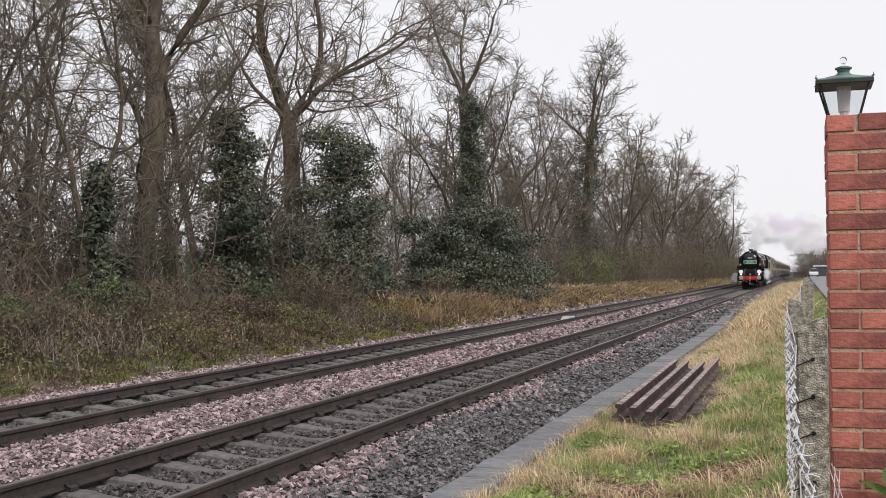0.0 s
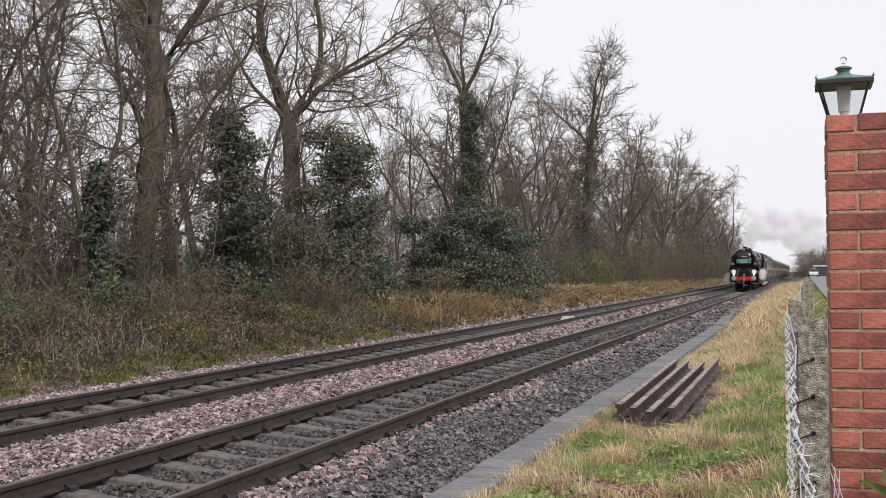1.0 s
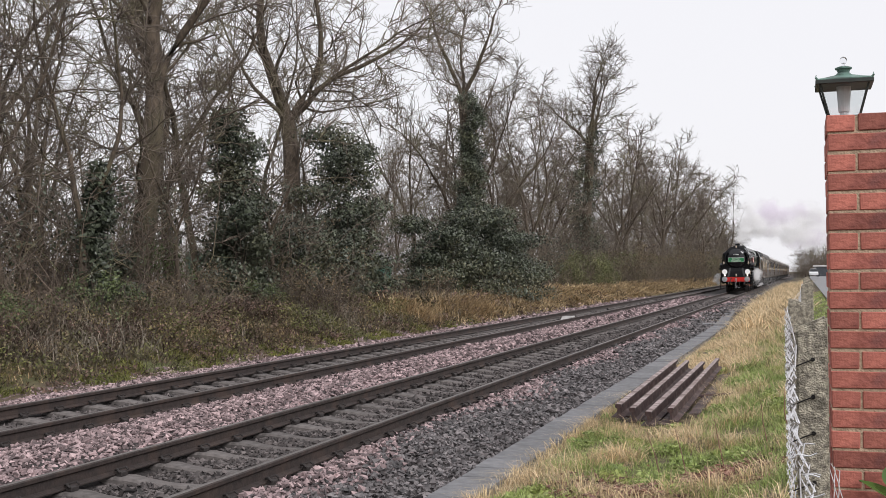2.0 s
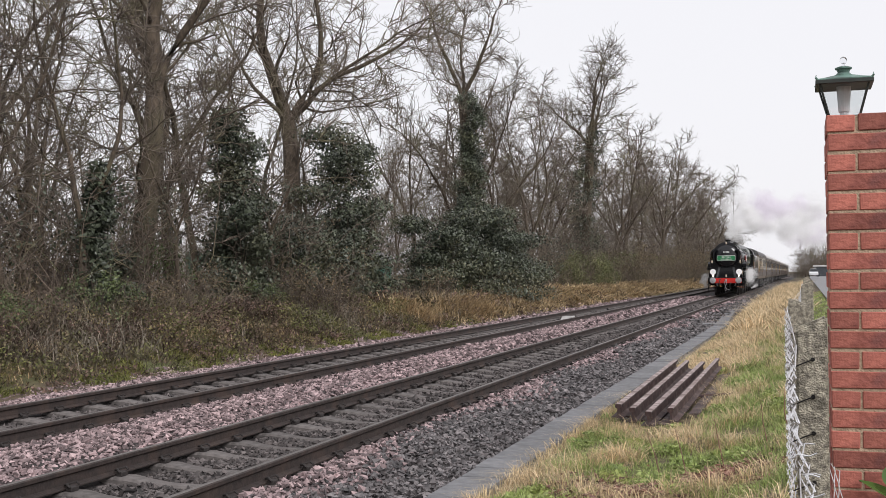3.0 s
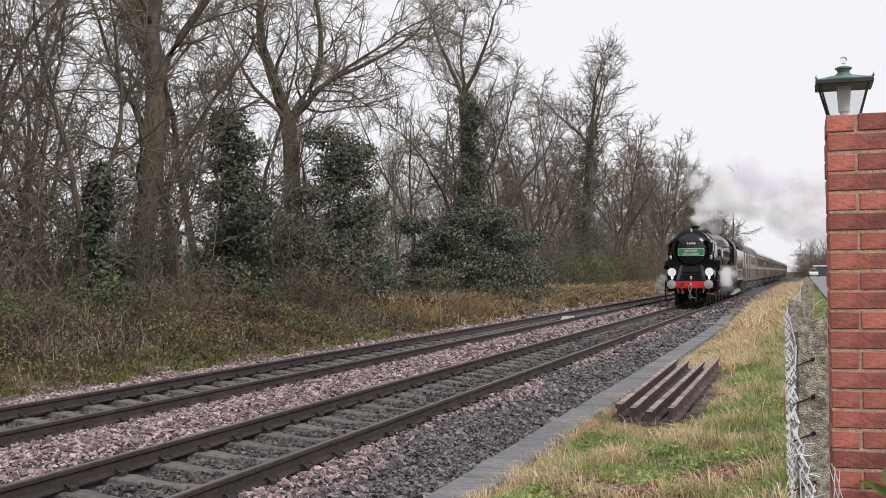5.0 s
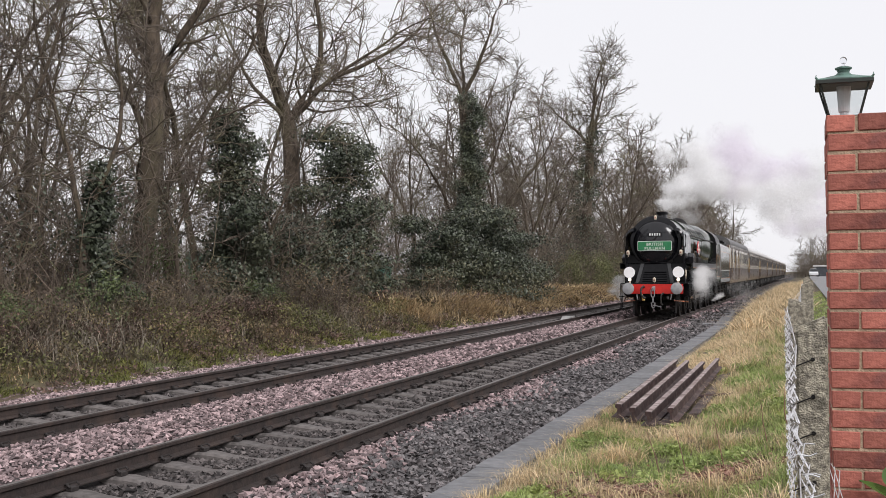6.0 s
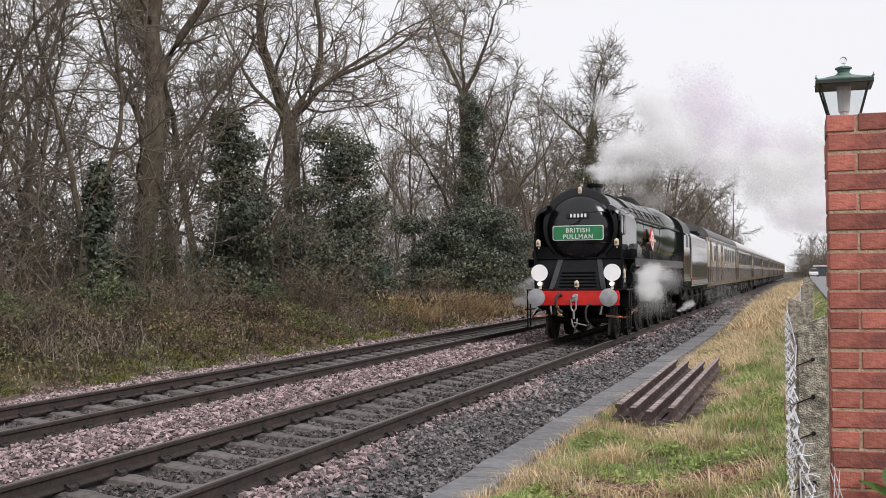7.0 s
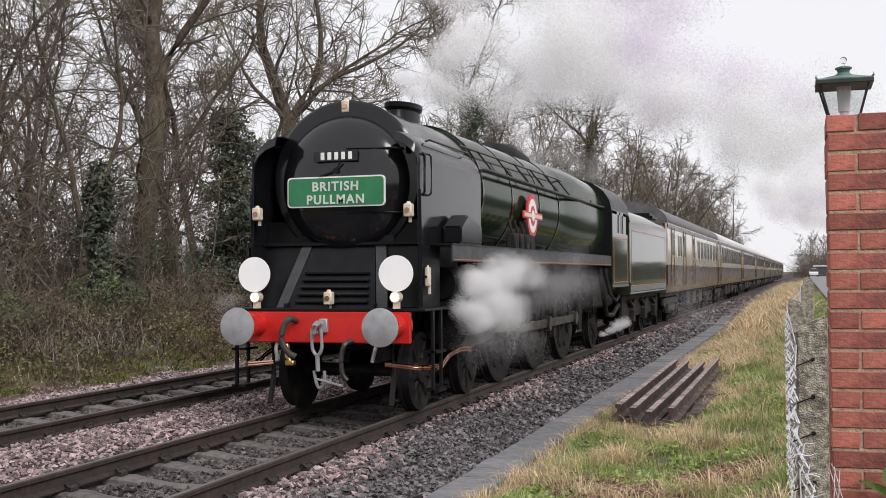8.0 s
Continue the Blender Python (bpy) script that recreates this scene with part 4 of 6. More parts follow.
    for k in range(5):
        x, y = -1.1 + 0.25 * k + random.uniform(-0.1, 0.1), 9.2 + random.uniform(-0.2, 0.5)
        z = float(ground_z(np.array([x]), np.array([y]))[0])
        b = pipe(new_bm(), [(x, y, z - 0.02), (x - 0.05, y, z + 0.22), (x - 0.13 + 0.02 * k, y + 0.05, z + 0.42)], [0.005, 0.004, 0.002], 5)
        solo("dead_stem", b, M_LITTER, "thin dead weed stem standing in litter", "weed", "dead weed stems")


def bank():
    # far side of the tracks: brambles, straw in patches, moss
    for y0, y1, nb, ns, ng in ((11, 22, 1300, 260, 900), (22, 36, 1500, 420, 900), (36, 60, 1700, 1500, 420), (60, 120, 900, 2400, 100), (120, 290, 600, 1700, 50)):
        wide = 0.006 if y0 < 22 else 0.009 if y0 < 36 else 0.016 if y0 < 60 else 0.035 if y0 < 120 else 0.07
        for kind, n, m, hh, per, lo, hi in (("bramble_growth", nb, M_BRAMBLE, 0.50, 7, -15.6, -12.0), ("dry_grass", ns, M_BANKSTRAW, 0.50, 12, -14.2, -12.1), ("green_grass", ng, M_MOSS, 0.24, 12, -14.8, -11.75)):
            x, y = rng.uniform(lo, hi, n), rng.uniform(y0, y1, n)
            vis = -x < 0.9 * y + 0.8
            p = patchy(x, y, 8, 1.3)
            if kind == "dry_grass":
                keep = vis & ((p > 0.62) if y0 < 36 else (p > 0.42 - 0.02 * (y - 40)))
            elif kind == "green_grass":
                keep = vis & (patchy(x, y, 12, 0.8) > 0.5)
            else:
                keep = vis & (p < 0.75)
            x, y = tufts(x[keep], y[keep], per, 0.09 if y0 < 36 else 0.2)
            h2 = hh * (0.35 + 0.65 * np.clip((-11.9 - x) / 2.0, 0.05, 1.3)) * (1.0 if kind != "dry_grass" else (0.85 if y0 < 36 else 1.25))
            blades(kind, x, y, h2, wide, 2.0 if kind == "bramble_growth" else 1.2, m, {"bramble_growth": "brown tangled bramble and dead weeds on the bank", "dry_grass": "pale yellow dry grass along the bank foot", "green_grass": "mossy yellow-green grass on the low bank"}[kind])
    # tall amber clumps at the foot of the evergreen bushes
    x, y = rng.uniform(-13.6, -12.3, 90), np.concatenate([rng.normal(42.5, 1.6, 60), rng.normal(36.0, 1.2, 30)])
    x, y = tufts(x, y, 40, 0.14)
    blades("dry_grass", x, y, 0.62, 0.011, 1.2, M_AMBER, "tall amber tussocks of dead grass on the bank")


def bank_leaves():
    """Low leafy tangle over the bank."""
    for name, m, n, seed, y0, y1, size in (("bramble_leaves", M_BRAMBLE_LEAF, 24000, 81, 11, 36, 0.034), ("bank_greenery", M_MOSS, 11000, 82, 11, 36, 0.030), ("bramble_leaves", M_BRAMBLE_LEAF, 9000, 83, 36, 80, 0.06)):
        rs = np.random.default_rng(seed)
        spots = []
        while len(spots) < 420:
            x, y = rs.uniform(-15.4, -11.65), rs.uniform(y0, y1)
            if -x > 0.9 * y + 0.8 or (m is M_MOSS and patchy(x, y, 12, 0.8) < 0.52):
                continue
            up = min(1.0, (-11.3 - x) / 2.0)
            spots.append((x, y, float(ground_z(np.array([x]), np.array([y]))[0]) + 0.28 * up * rs.uniform(0.3, 1.4), 0.32, 0.32, 0.26 * up + 0.05))
        solo(name, leaf_cloud(name, spots, n, size, m, seed), None, "low tangle of withered bramble leaves on the bank" if m is M_BRAMBLE_LEAF else "mossy green leaves creeping over the bank", "undergrowth", kind="stuff")


M_AMBER = mat("amber_grass", (0.50, 0.37, 0.21), (0.33, 0.23, 0.12), 2, 0.85, island=0.4, thin=0.3)
M_BRAMBLE_LEAF = mat("bramble_leaf", (0.17, 0.108, 0.082), (0.07, 0.046, 0.036), 2, 0.8, island=0.55, c=(0.15, 0.155, 0.06), big=0.5)
M_BANKSTRAW = mat("bank_straw", (0.54, 0.42, 0.25), (0.38, 0.28, 0.15), 2, 0.85, island=0.5, c=(0.25, 0.165, 0.09), big=0.7)
M_MOSS = mat("mossy_grass", (0.235, 0.235, 0.085), (0.125, 0.14, 0.05), 2, 0.8, island=0.45, c=(0.26, 0.205, 0.10), big=0.7, thin=0.25)
M_TURF = mat("yellow_moss", (0.24, 0.24, 0.06), (0.14, 0.15, 0.045), 2, 0.85, island=0.4)


def turf_edge():
    """Yellow-green moss and short grass creeping along the foot of the bank."""
    n = 2600
    x, y = -11.75 - np.abs(rng.normal(0, 0.45, n)), rng.uniform(11, 40, n)
    keep = (patchy(x, y, 21, 0.9) > 0.52) & (-x < 0.9 * y + 0.8)
    x, y = tufts(x[keep], y[keep], 16, 0.07)
    blades("green_grass", x, y, 0.13, 0.009, 0.9, M_TURF, "yellow-green mossy turf at the bank foot")


M_PALESTEM = mat("pale_dead_stem", (0.27, 0.235, 0.18), (0.16, 0.14, 0.11), 3, 0.85, island=0.5)


def dead_growth():
    """Pale dead stalks standing in patches among the brambles."""
    n = 1500
    x, y = rng.uniform(-15.8, -12.4, n), rng.uniform(15, 48, n)
    keep = (patchy(x, y, 33, 1.6) > 0.55) & (-x < 0.9 * y + 0.8)
    x, y = tufts(x[keep], y[keep], 7, 0.16)
    blades("dead_stalks", x, y, 0.62, 0.0075, 0.9, M_PALESTEM, "pale dead weed stalks among the brambles")


verge()
bank()
turf_edge()
dead_growth()
bank_leaves()


def laurel():
    t = thing("laurel_bush", "glossy green broad-leaved shrub at the pillar foot", "shrub", at=pose(0.27, 4.28, 0.50))
    part("stem", pipe(new_bm(), [(0, 0, -0.1), (0.01, 0, 0.15), (0.02, 0.0, 0.34)], [0.012, 0.009, 0.005], 6), M_BRUSH, t)
    for k, (az, el, z, ln) in enumerate(((150, 35, 0.30, 0.13), (20, 30, 0.32, 0.14), (200, 5, 0.26, 0.12), (80, 55, 0.34, 0.12), (250, 10, 0.22, 0.13), (320, 20, 0.28, 0.13), (170, -15, 0.20, 0.11), (120, 10, 0.16, 0.12))):
        bm = new_bm()
        rows = []
        for i in range(6):
            f = i / 5
            w = 0.034 * math.sin(math.pi * (0.06 + 0.9 * f) ** 0.85)
            rows.append([(f * ln, -w, 0.012 * (1 - f) - 0.03 * f * f + 0.006), (f * ln, 0, -0.03 * f * f), (f * ln, w, 0.006 - 0.03 * f * f)])
        loft(bm, rows, close=False, cap=False)
        bmesh.ops.transform(bm, matrix=Matrix.Translation((0.015, 0, z)) @ Euler((0, radians(-el), radians(az))).to_matrix().to_4x4(), verts=bm.verts)
        part("leaf", bm, M_LAUREL, t, "", True)


M_LAUREL = mat("laurel_leaf", (0.075, 0.14, 0.03), (0.045, 0.09, 0.02), 8, 0.3)
laurel()


# ---- distance to the right of the line ----
sheet("path", [0.78, 1.5, 3, 5, 7], [10, 14] + list(np.arange(18, 120, 6)) + [140, 200, 300, 420], lambda x, y: np.interp(x, PX, PZ) + 0.055, M_ROAD, "pale grey tarmac path beside the railway fence", "path")


def garages():
    g = thing("garage_block", "low grey garage block with a pale flat roof", "building", at=pose(4.4, 235, 0.6))
    bm = new_bm()
    box(bm, -2.6, 6.0, 0, 6, -0.1, 2.0)
    part("wall", bm, M_WALLB, g)
    bm = new_bm()
    box(bm, -2.8, 6.2, -0.3, 6.3, 2.0, 2.25, 0.03)
    part("roof", bm, M_ROOF_PALE, g, "pale flat roof edge")
    for k in range(3):
        bm = new_bm()
        box(bm, -2.2 + k * 2.7, 0.0 + k * 2.7, -0.03, 0.03, -0.05, 1.85, 0.01)
        part("garage_door", bm, M_CAR_D, g, "dark up-and-over door")


def car(x, y, paint, label):
    c = thing("car", label, "car", "parked cars", at=pose(x, y, 0.66))
    bm = new_bm()
    rings = []
    for yy, w, z0, z1 in ((-2.1, 0.72, 0.35, 0.75), (-1.9, 0.82, 0.25, 0.85), (-0.9, 0.86, 0.22, 0.95), (1.6, 0.86, 0.22, 0.98), (2.05, 0.8, 0.3, 0.9)):
        rings.append([(-w, yy, z0), (w, yy, z0), (w, yy, (z0 + z1) / 2), (w * 0.94, yy, z1), (-w * 0.94, yy, z1), (-w, yy, (z0 + z1) / 2)])
    loft(bm, rings)
    part("body", bm, paint, c, "", True)
    bm = loft(new_bm(), [[(-0.8, -1.0, 0.93), (0.8, -1.0, 0.93), (0.8, 1.7, 0.96), (-0.8, 1.7, 0.96)], [(-0.62, -0.3, 1.42), (0.62, -0.3, 1.42), (0.62, 1.2, 1.42), (-0.62, 1.2, 1.42)]])
    part("cabin", bm, M_WINDOW, c, "dark glazed cabin")
    bm = new_bm()
    box(bm, -0.6, 0.6, -0.28, 1.18, 1.40, 1.46, 0.02)
    part("roof", bm, paint, c)
    for sx in (-1, 1):
        for yy in (-1.3, 1.3):
            part("wheel", rod(new_bm(), (sx * 0.68, yy, 0.31), (sx * 0.87, yy, 0.31), 0.31, n=16), M_TYRE, c)


garages()
car(1.55, 215, M_CAR_W, "white parked car on the path far off")
car(4.6, 205, M_CAR_D, "dark parked car by the far garages")


def shed():
    s = thing("shed", "green painted timber shed half hidden by trees", "shed", at=pose(-17.3, 43.2, 0.75))
    bm = new_bm()
    for k in range(8):
        box(bm, -0.02, 0.0, k * 0.22, k * 0.22 + 0.21, 0, 1.5, 0.005)
    box(bm, -1.6, -0.02, 0, 1.76, 0, 1.5)
    part("wall", bm, M_SHED, s)
    part("roof", prism(new_bm(), [(0.15, 1.46), (-0.8, 1.95), (-1.75, 1.46), (-1.75, 1.52), (-0.8, 2.02), (0.15, 1.52)], -0.1, 1.86), M_ROOF, s)


shed()


def outbuilding():
    o = thing("outbuilding", "small white rendered outbuilding glimpsed through the trees", "building", at=pose(-27.5, 44.2, 0.9, 0, 0, 30))
    bm = new_bm()
    box(bm, -1.3, 1.3, 0, 2.4, -0.1, 2.1, 0.01)
    part("wall", bm, M_ROOF_PALE, o)
    part("roof", prism(new_bm(), [(-1.5, 2.08), (0, 2.75), (1.5, 2.08), (1.5, 2.16), (0, 2.85), (-1.5, 2.16)], -0.15, 2.55), M_ROOF, o, "dark pitched roof")
    bm = new_bm()
    box(bm, 0.25, 1.0, -0.03, 0.02, -0.05, 1.85, 0.01)
    part("door", bm, M_SHED, o, "green boarded door")


outbuilding()


# mostly unseen screen, added behind and beside the camera to darken the train's reflections
def belt(name, pts):
    bm = new_bm()
    rs = np.random.default_rng(4)
    rows = []
    for (x0, y0, h0), (x1, y1, h1) in zip(pts, pts[1:]):
        n = max(2, int(math.hypot(x1 - x0, y1 - y0) / 1.2))
        for k in range(n):
            f = k / n
            rows.append((x0 + (x1 - x0) * f + rs.normal(0, 0.5), y0 + (y1 - y0) * f + rs.normal(0, 0.5), (h0 + (h1 - h0) * f) * rs.uniform(0.6, 1.15)))
    loft(bm, [[(x, y, -0.5), (x + 0.3, y + 0.2, h * 0.5), (x, y, h), (x + 2.5, y - 2.5, -0.5)] for x, y, h in rows])
    solo(name, bm, M_SCREEN, "dark tree-height screen added behind and beside the viewpoint for reflections in the train", "backdrop", kind="structure")


belt("backdrop", [(14, 1000, 13), (70, 640, 14), (60, 420, 10), (34, 260, 9), (21, 150, 6), (15, 75, 5), (13, 40, 5), (14, 0, 4), (13, -30, 5), (-8, -42, 8), (-50, -44, 8)])

# ---- brick pillar, lantern and fence ----
def brick_pillar():
    p = thing("brick_pillar", "red brick gate pillar with pale sandy mortar joints", "pillar")
    x0, y0, w, top, course = 0.088, 4.42, 0.44, 2.226, 0.0752
    bm = new_bm()
    box(bm, x0 + 0.003, x0 + w - 0.003, y0 + 0.004, y0 + w - 0.004, 0.3, top - 0.004)
    part("mortar_core", bm, M_MORTAR, p, "sandy mortar")
    mesh = {}
    h = 0.0635

    def brick(ax, ay, bx, by, z):
        key = (round(bx - ax, 3), round(by - ay, 3))
        if key not in mesh:
            b = new_bm()
            box(b, 0, key[0], 0, key[1], 0, h, 0.0035)
            for v in b.verts:
                v.co += Vector(noise.noise_vector(v.co * 31)) * 0.0022
            mesh[key] = mesh_of("brick", b, M_BRICK)
        ob = part("brick", mesh[key], None, p)
        ob.matrix_basis = pose(ax + random.uniform(-0.003, 0.003), ay + random.uniform(-0.0015, 0.001), z + random.uniform(-0.0015, 0.0015), 0, 0, random.uniform(-0.12, 0.12))
    s, g = 0.1025, 0.01
    for i in range(26):
        z = top - h - i * course
        if i % 2 == 0:
            xs = ((0, s), (s + g, s + g + 0.215), (2 * s + 0.125, w))
        else:
            xs = ((0, 0.215), (0.225, w))
        for a, b in xs:
            brick(x0 + a, y0, x0 + b, y0 + s, z)
            brick(x0 + a, y0 + w - s, x0 + b, y0 + w, z)
        for a, b in (((s + g, 2 * s + g), (2 * s + 2 * g, w - s - g)) if i % 2 else ((s + g, w - s - g),)):
            brick(x0, y0 + a, x0 + s, y0 + b, z)
            brick(x0 + w - s, y0 + a, x0 + w, y0 + b, z)


def lantern():
    t = thing("lantern", "verdigris copper lantern with clear panes on a brick pillar", "lantern", at=Matrix.Translation((0.157, 4.60, 2.226)) @ Matrix.Diagonal((1.05, 1.05, 1.13, 1.0)))
    b0, b1, z0, z1 = 0.054, 0.087, 0.0, 0.125
    bm = new_bm()
    box(bm, -b0 - 0.008, b0 + 0.008, -b0 - 0.008, b0 + 0.008, 0, 0.012, 0.003)
    part("base", bm, M_LANTERN, t)
    for sx in (-1, 1):
        for sy in (-1, 1):
            part("corner_bar", rod(new_bm(), (sx * b0, sy * b0, 0.01), (sx * b1, sy * b1, z1), 0.0042, n=6), M_LANTERN, t)
    for k in range(4):
        bm = new_bm()
        vs = [bm.verts.new(c) for c in ((-b0, -b0, 0.012), (b0, -b0, 0.012), (b1, -b1, z1), (-b1, -b1, z1))]
        bm.faces.new(vs)
        bmesh.ops.solidify(bm, geom=bm.faces[:], thickness=0.002)
        bmesh.ops.rotate(bm, verts=bm.verts, cent=(0, 0, 0), matrix=Matrix.Rotation(k * math.pi / 2, 3, "Z"))
        ob = part("pane", bm, M_GLASS, t)
        ob.visible_shadow = False
    bm = new_bm()
    e = 0.1
    loft(bm, [[(-e, -e, z1), (e, -e, z1), (e, e, z1), (-e, e, z1)], [(-e, -e, z1 + 0.012), (e, -e, z1 + 0.012), (e, e, z1 + 0.012), (-e, e, z1 + 0.012)],
              [(-0.065, -0.065, z1 + 0.021), (0.065, -0.065, z1 + 0.021), (0.065, 0.065, z1 + 0.021), (-0.065, 0.065, z1 + 0.021)], [(-0.034, -0.034, z1 + 0.031), (0.034, -0.034, z1 + 0.031), (0.034, 0.034, z1 + 0.031), (-0.034, 0.034, z1 + 0.031)]])
    part("hood", bm, M_VERDIGRIS, t, "green weathered copper hood")
    bm = new_bm()
    box(bm, -e - 0.002, e + 0.002, -e - 0.002, e + 0.002, z1 - 0.006, z1 + 0.009, 0.002)
    part("eave", bm, M_LANTERN, t, "dark iron eave")
    for sx in (-1, 1):
        for sy in (-1, 1):
            part("hood_tip", pipe(new_bm(), [(sx * 0.095, sy * 0.095, z1 + 0.010), (sx * 0.101, sy * 0.101, z1 + 0.017), (sx * 0.099, sy * 0.099, z1 + 0.025)], [0.005, 0.004, 0.002], 6), M_VERDIGRIS, t)
    bm = new_bm()
    for a, b, r0, r1 in ((0.029, 0.035, 0.034, 0.034), (0.035, 0.043, 0.031, 0.023), (0.043, 0.056, 0.020, 0.025), (0.056, 0.061, 0.030, 0.031), (0.061, 0.066, 0.031, 0.016)):
        rod(bm, (0, 0, z1 + a), (0, 0, z1 + b), r0, r1, 16)
    part("chimney_cap", bm, M_VERDIGRIS, t, "stepped verdigris vent cap")
    bm = new_bm()
    bmesh.ops.create_uvsphere(bm, u_segments=14, v_segments=9, radius=0.0135, matrix=Matrix.Translation((0, 0, z1 + 0.087)))
    rod(bm, (0, 0, z1 + 0.064), (0, 0, z1 + 0.078), 0.006, n=8)
    part("finial", bm, M_FINIAL, t, "pale glass ball finial", True)
    bm = new_bm()
    rod(bm, (0, 0, 0.012), (0, 0, 0.06), 0.016, 0.016, 10)
    rod(bm, (0, 0, 0.03), (0, 0, 0.122), 0.020, 0.027, 18)
    part("bulb_holder", bm, M_FROST, t, "frosted glass chimney round the bulb")


def fence():
    posts = ((0.018, 3.72, 1.462, 0.10), (-0.045, 7.2, 1.44, 0.115), (0.02, 12.0, 1.5, 0.12), (0.02, 16.5, 1.46, 0.12), (0.03, 21, 1.46, 0.12), (0.02, 27, 1.46, 0.12), (0.02, 33, 1.46, 0.12))
    for k, (x, y, top, w) in enumerate(posts):
        t = thing("concrete_post", "old lichen-covered concrete fence post with chipped top", "fence post", "concrete fence posts")
        bm = new_bm()
        box(bm, x - w / 2, x + w / 2, y, y + w, -0.15, top, 0.008, seg=2)
        for v in bm.verts:
            if v.co.z > top - 0.05:
                v.co.z += 0.022 * (v.co.x - x) / w * 2 * (1 if k != 1 else -1) + random.uniform(-0.006, 0.006)
            v.co += Vector(noise.noise_vector(v.co * 17)) * 0.004
        part("shaft", bm, M_POST, t)
        for z in ((1.345, 1.225, 1.108, 0.95) if k == 0 else (1.25, 0.9)):
            b = new_bm()
            rod(b, (x + 0.002, y - 0.006, z), (x + 0.002, y + 0.02, z), 0.007, n=8)
            pipe(b, [(x + 0.002, y - 0.007, z), (x - 0.02, y - 0.012, z - 0.008), (x - w / 2 - 0.012, y - 0.006, z - 0.028)], 0.0022, 5)
            part("wire_tie", b, M_GRIME, t, "dark rusted tie wire")
    # sagging chain-link between the posts, on the track side
    f = thing("chain_link_fence", "sagging galvanised chain-link mesh on concrete posts", "fence")
    for y0, y1, xa, xb, ztop, st, dz, amp in ((2.75, 7.2, -0.028, -0.112, 1.43, 0.2, 0.026, 0.0075), (7.2, 12.0, -0.112, -0.05, 1.42, 0.16, 0.06, 0.010), (12.0, 21.0, -0.05, -0.05, 1.42, 0.22, 0.09, 0.010)):
        for i in range(int((y1 - y0) / st)):
            y = y0 + i * st
            fr = (y - y0) / (y1 - y0)
            x = xa + (xb - xa) * fr
            b = new_bm()
            pts, z, k = [], 0.42, 0
            while z < ztop:
                lean = 0.105 * max(0.0, 1.25 - z) / 0.5 * max(0.0, 1 - (y - 2.75) / 3.0)
                pts.append((x + lean + amp * (1 if k % 2 else -1) + 0.008 * math.sin(y * 5 + z * 6) + random.uniform(-0.002, 0.002), y + (st * 0.45 if k % 2 else 0) * (1 if i % 2 else -1), z))
                z, k = z + dz, k + 1
            pipe(b, pts, 0.0019, 4)
            part("wire", b, M_WIRE, f)
    # cut ends that stick out of the mesh
    for k in range(14):
        z, y = random.uniform(0.62, 1.2), random.uniform(2.9, 3.6)
        x = -0.03 + 0.105 * max(0.0, 1.25 - z) / 0.5 * max(0.0, 1 - (y - 2.75) / 3.0)
        sx = random.choice((-1, 1, 1))
        part("cut_end", pipe(new_bm(), [(x - 0.012 * sx, y, z), (x + 0.012 * sx, y - 0.01, z + 0.004), (x + 0.03 * sx, y - 0.015, z + random.uniform(-0.012, 0.014))], 0.002, 4), M_WIRE, f)
    for z in (1.40, 1.0, 0.6):
        b = pipe(new_bm(), [(-0.025 + 0.035 * max(0, 1.15 - z) / 0.5, 2.75, z), (-0.03 + 0.02 * max(0, 1.15 - z) / 0.5, 3.72, z - 0.01), (-0.112, 7.2, z), (-0.05, 12, z + 0.02), (-0.05, 21, z + 0.02)], 0.0022, 5)
        part("line_wire", b, M_WIRE, f)


def loose_wire():
    f = thing("loose_wire", "loose strands of galvanised wire hanging by the pillar", "wire")
    for k in range(4):
        x = 0.062 + 0.007 * k
        pts = [(x + 0.004 * k, 3.86, 1.00 - 0.01 * k)]
        for i in range(9):
            pts.append((x + 0.008 + i * 0.0045 + 0.009 * ((i + k) % 2), 3.84 - 0.02 * i + 0.01 * math.sin(i * 2.1 + k), 0.97 - 0.045 * i))
        part("strand", pipe(new_bm(), pts, 0.0016, 5), M_WIRE, f, "", True)


loose_wire()
brick_pillar()
lantern()
fence()

# ---- the train ----
TRAIN, WHEELS, RODS, PUFFS = [], [], [], []


def ring(y, r, cz, n=40, hw=None, top=None, bottom=None, power=2.0):
    """A closed cross-section: round, or squared off to half-width hw, top and bottom."""
    pts = []
    for k in range(n):
        a = 2 * math.pi * k / n
        c, s = math.cos(a), math.sin(a)
        if hw is None:
            pts.append((r * c, y, cz + r * s))
        else:
            e = 2 / power
            x = hw * math.copysign(abs(c) ** e, c)
            z = math.copysign(abs(s) ** e, s)
            mid = (top + bottom) / 2
            pts.append((x, y, mid + z * (top - mid)))
    return pts


def turned(bm, outline, centre, n=36):
    """A body of revolution about the y axis: outline of (radius, y)."""
    cx, cz = centre
    rows = [[bm.verts.new((cx + r * math.cos(2 * math.pi * k / n), y, cz + r * math.sin(2 * math.pi * k / n))) for k in range(n)] for r, y in outline]
    for a, b in zip(rows, rows[1:]):
        for k in range(n):
            bm.faces.new((a[k], a[(k + 1) % n], b[(k + 1) % n], b[k]))
    bm.faces.new(rows[0])
    bm.faces.new(rows[-1][::-1])
    bmesh.ops.recalc_face_normals(bm, faces=bm.faces)
    return bm


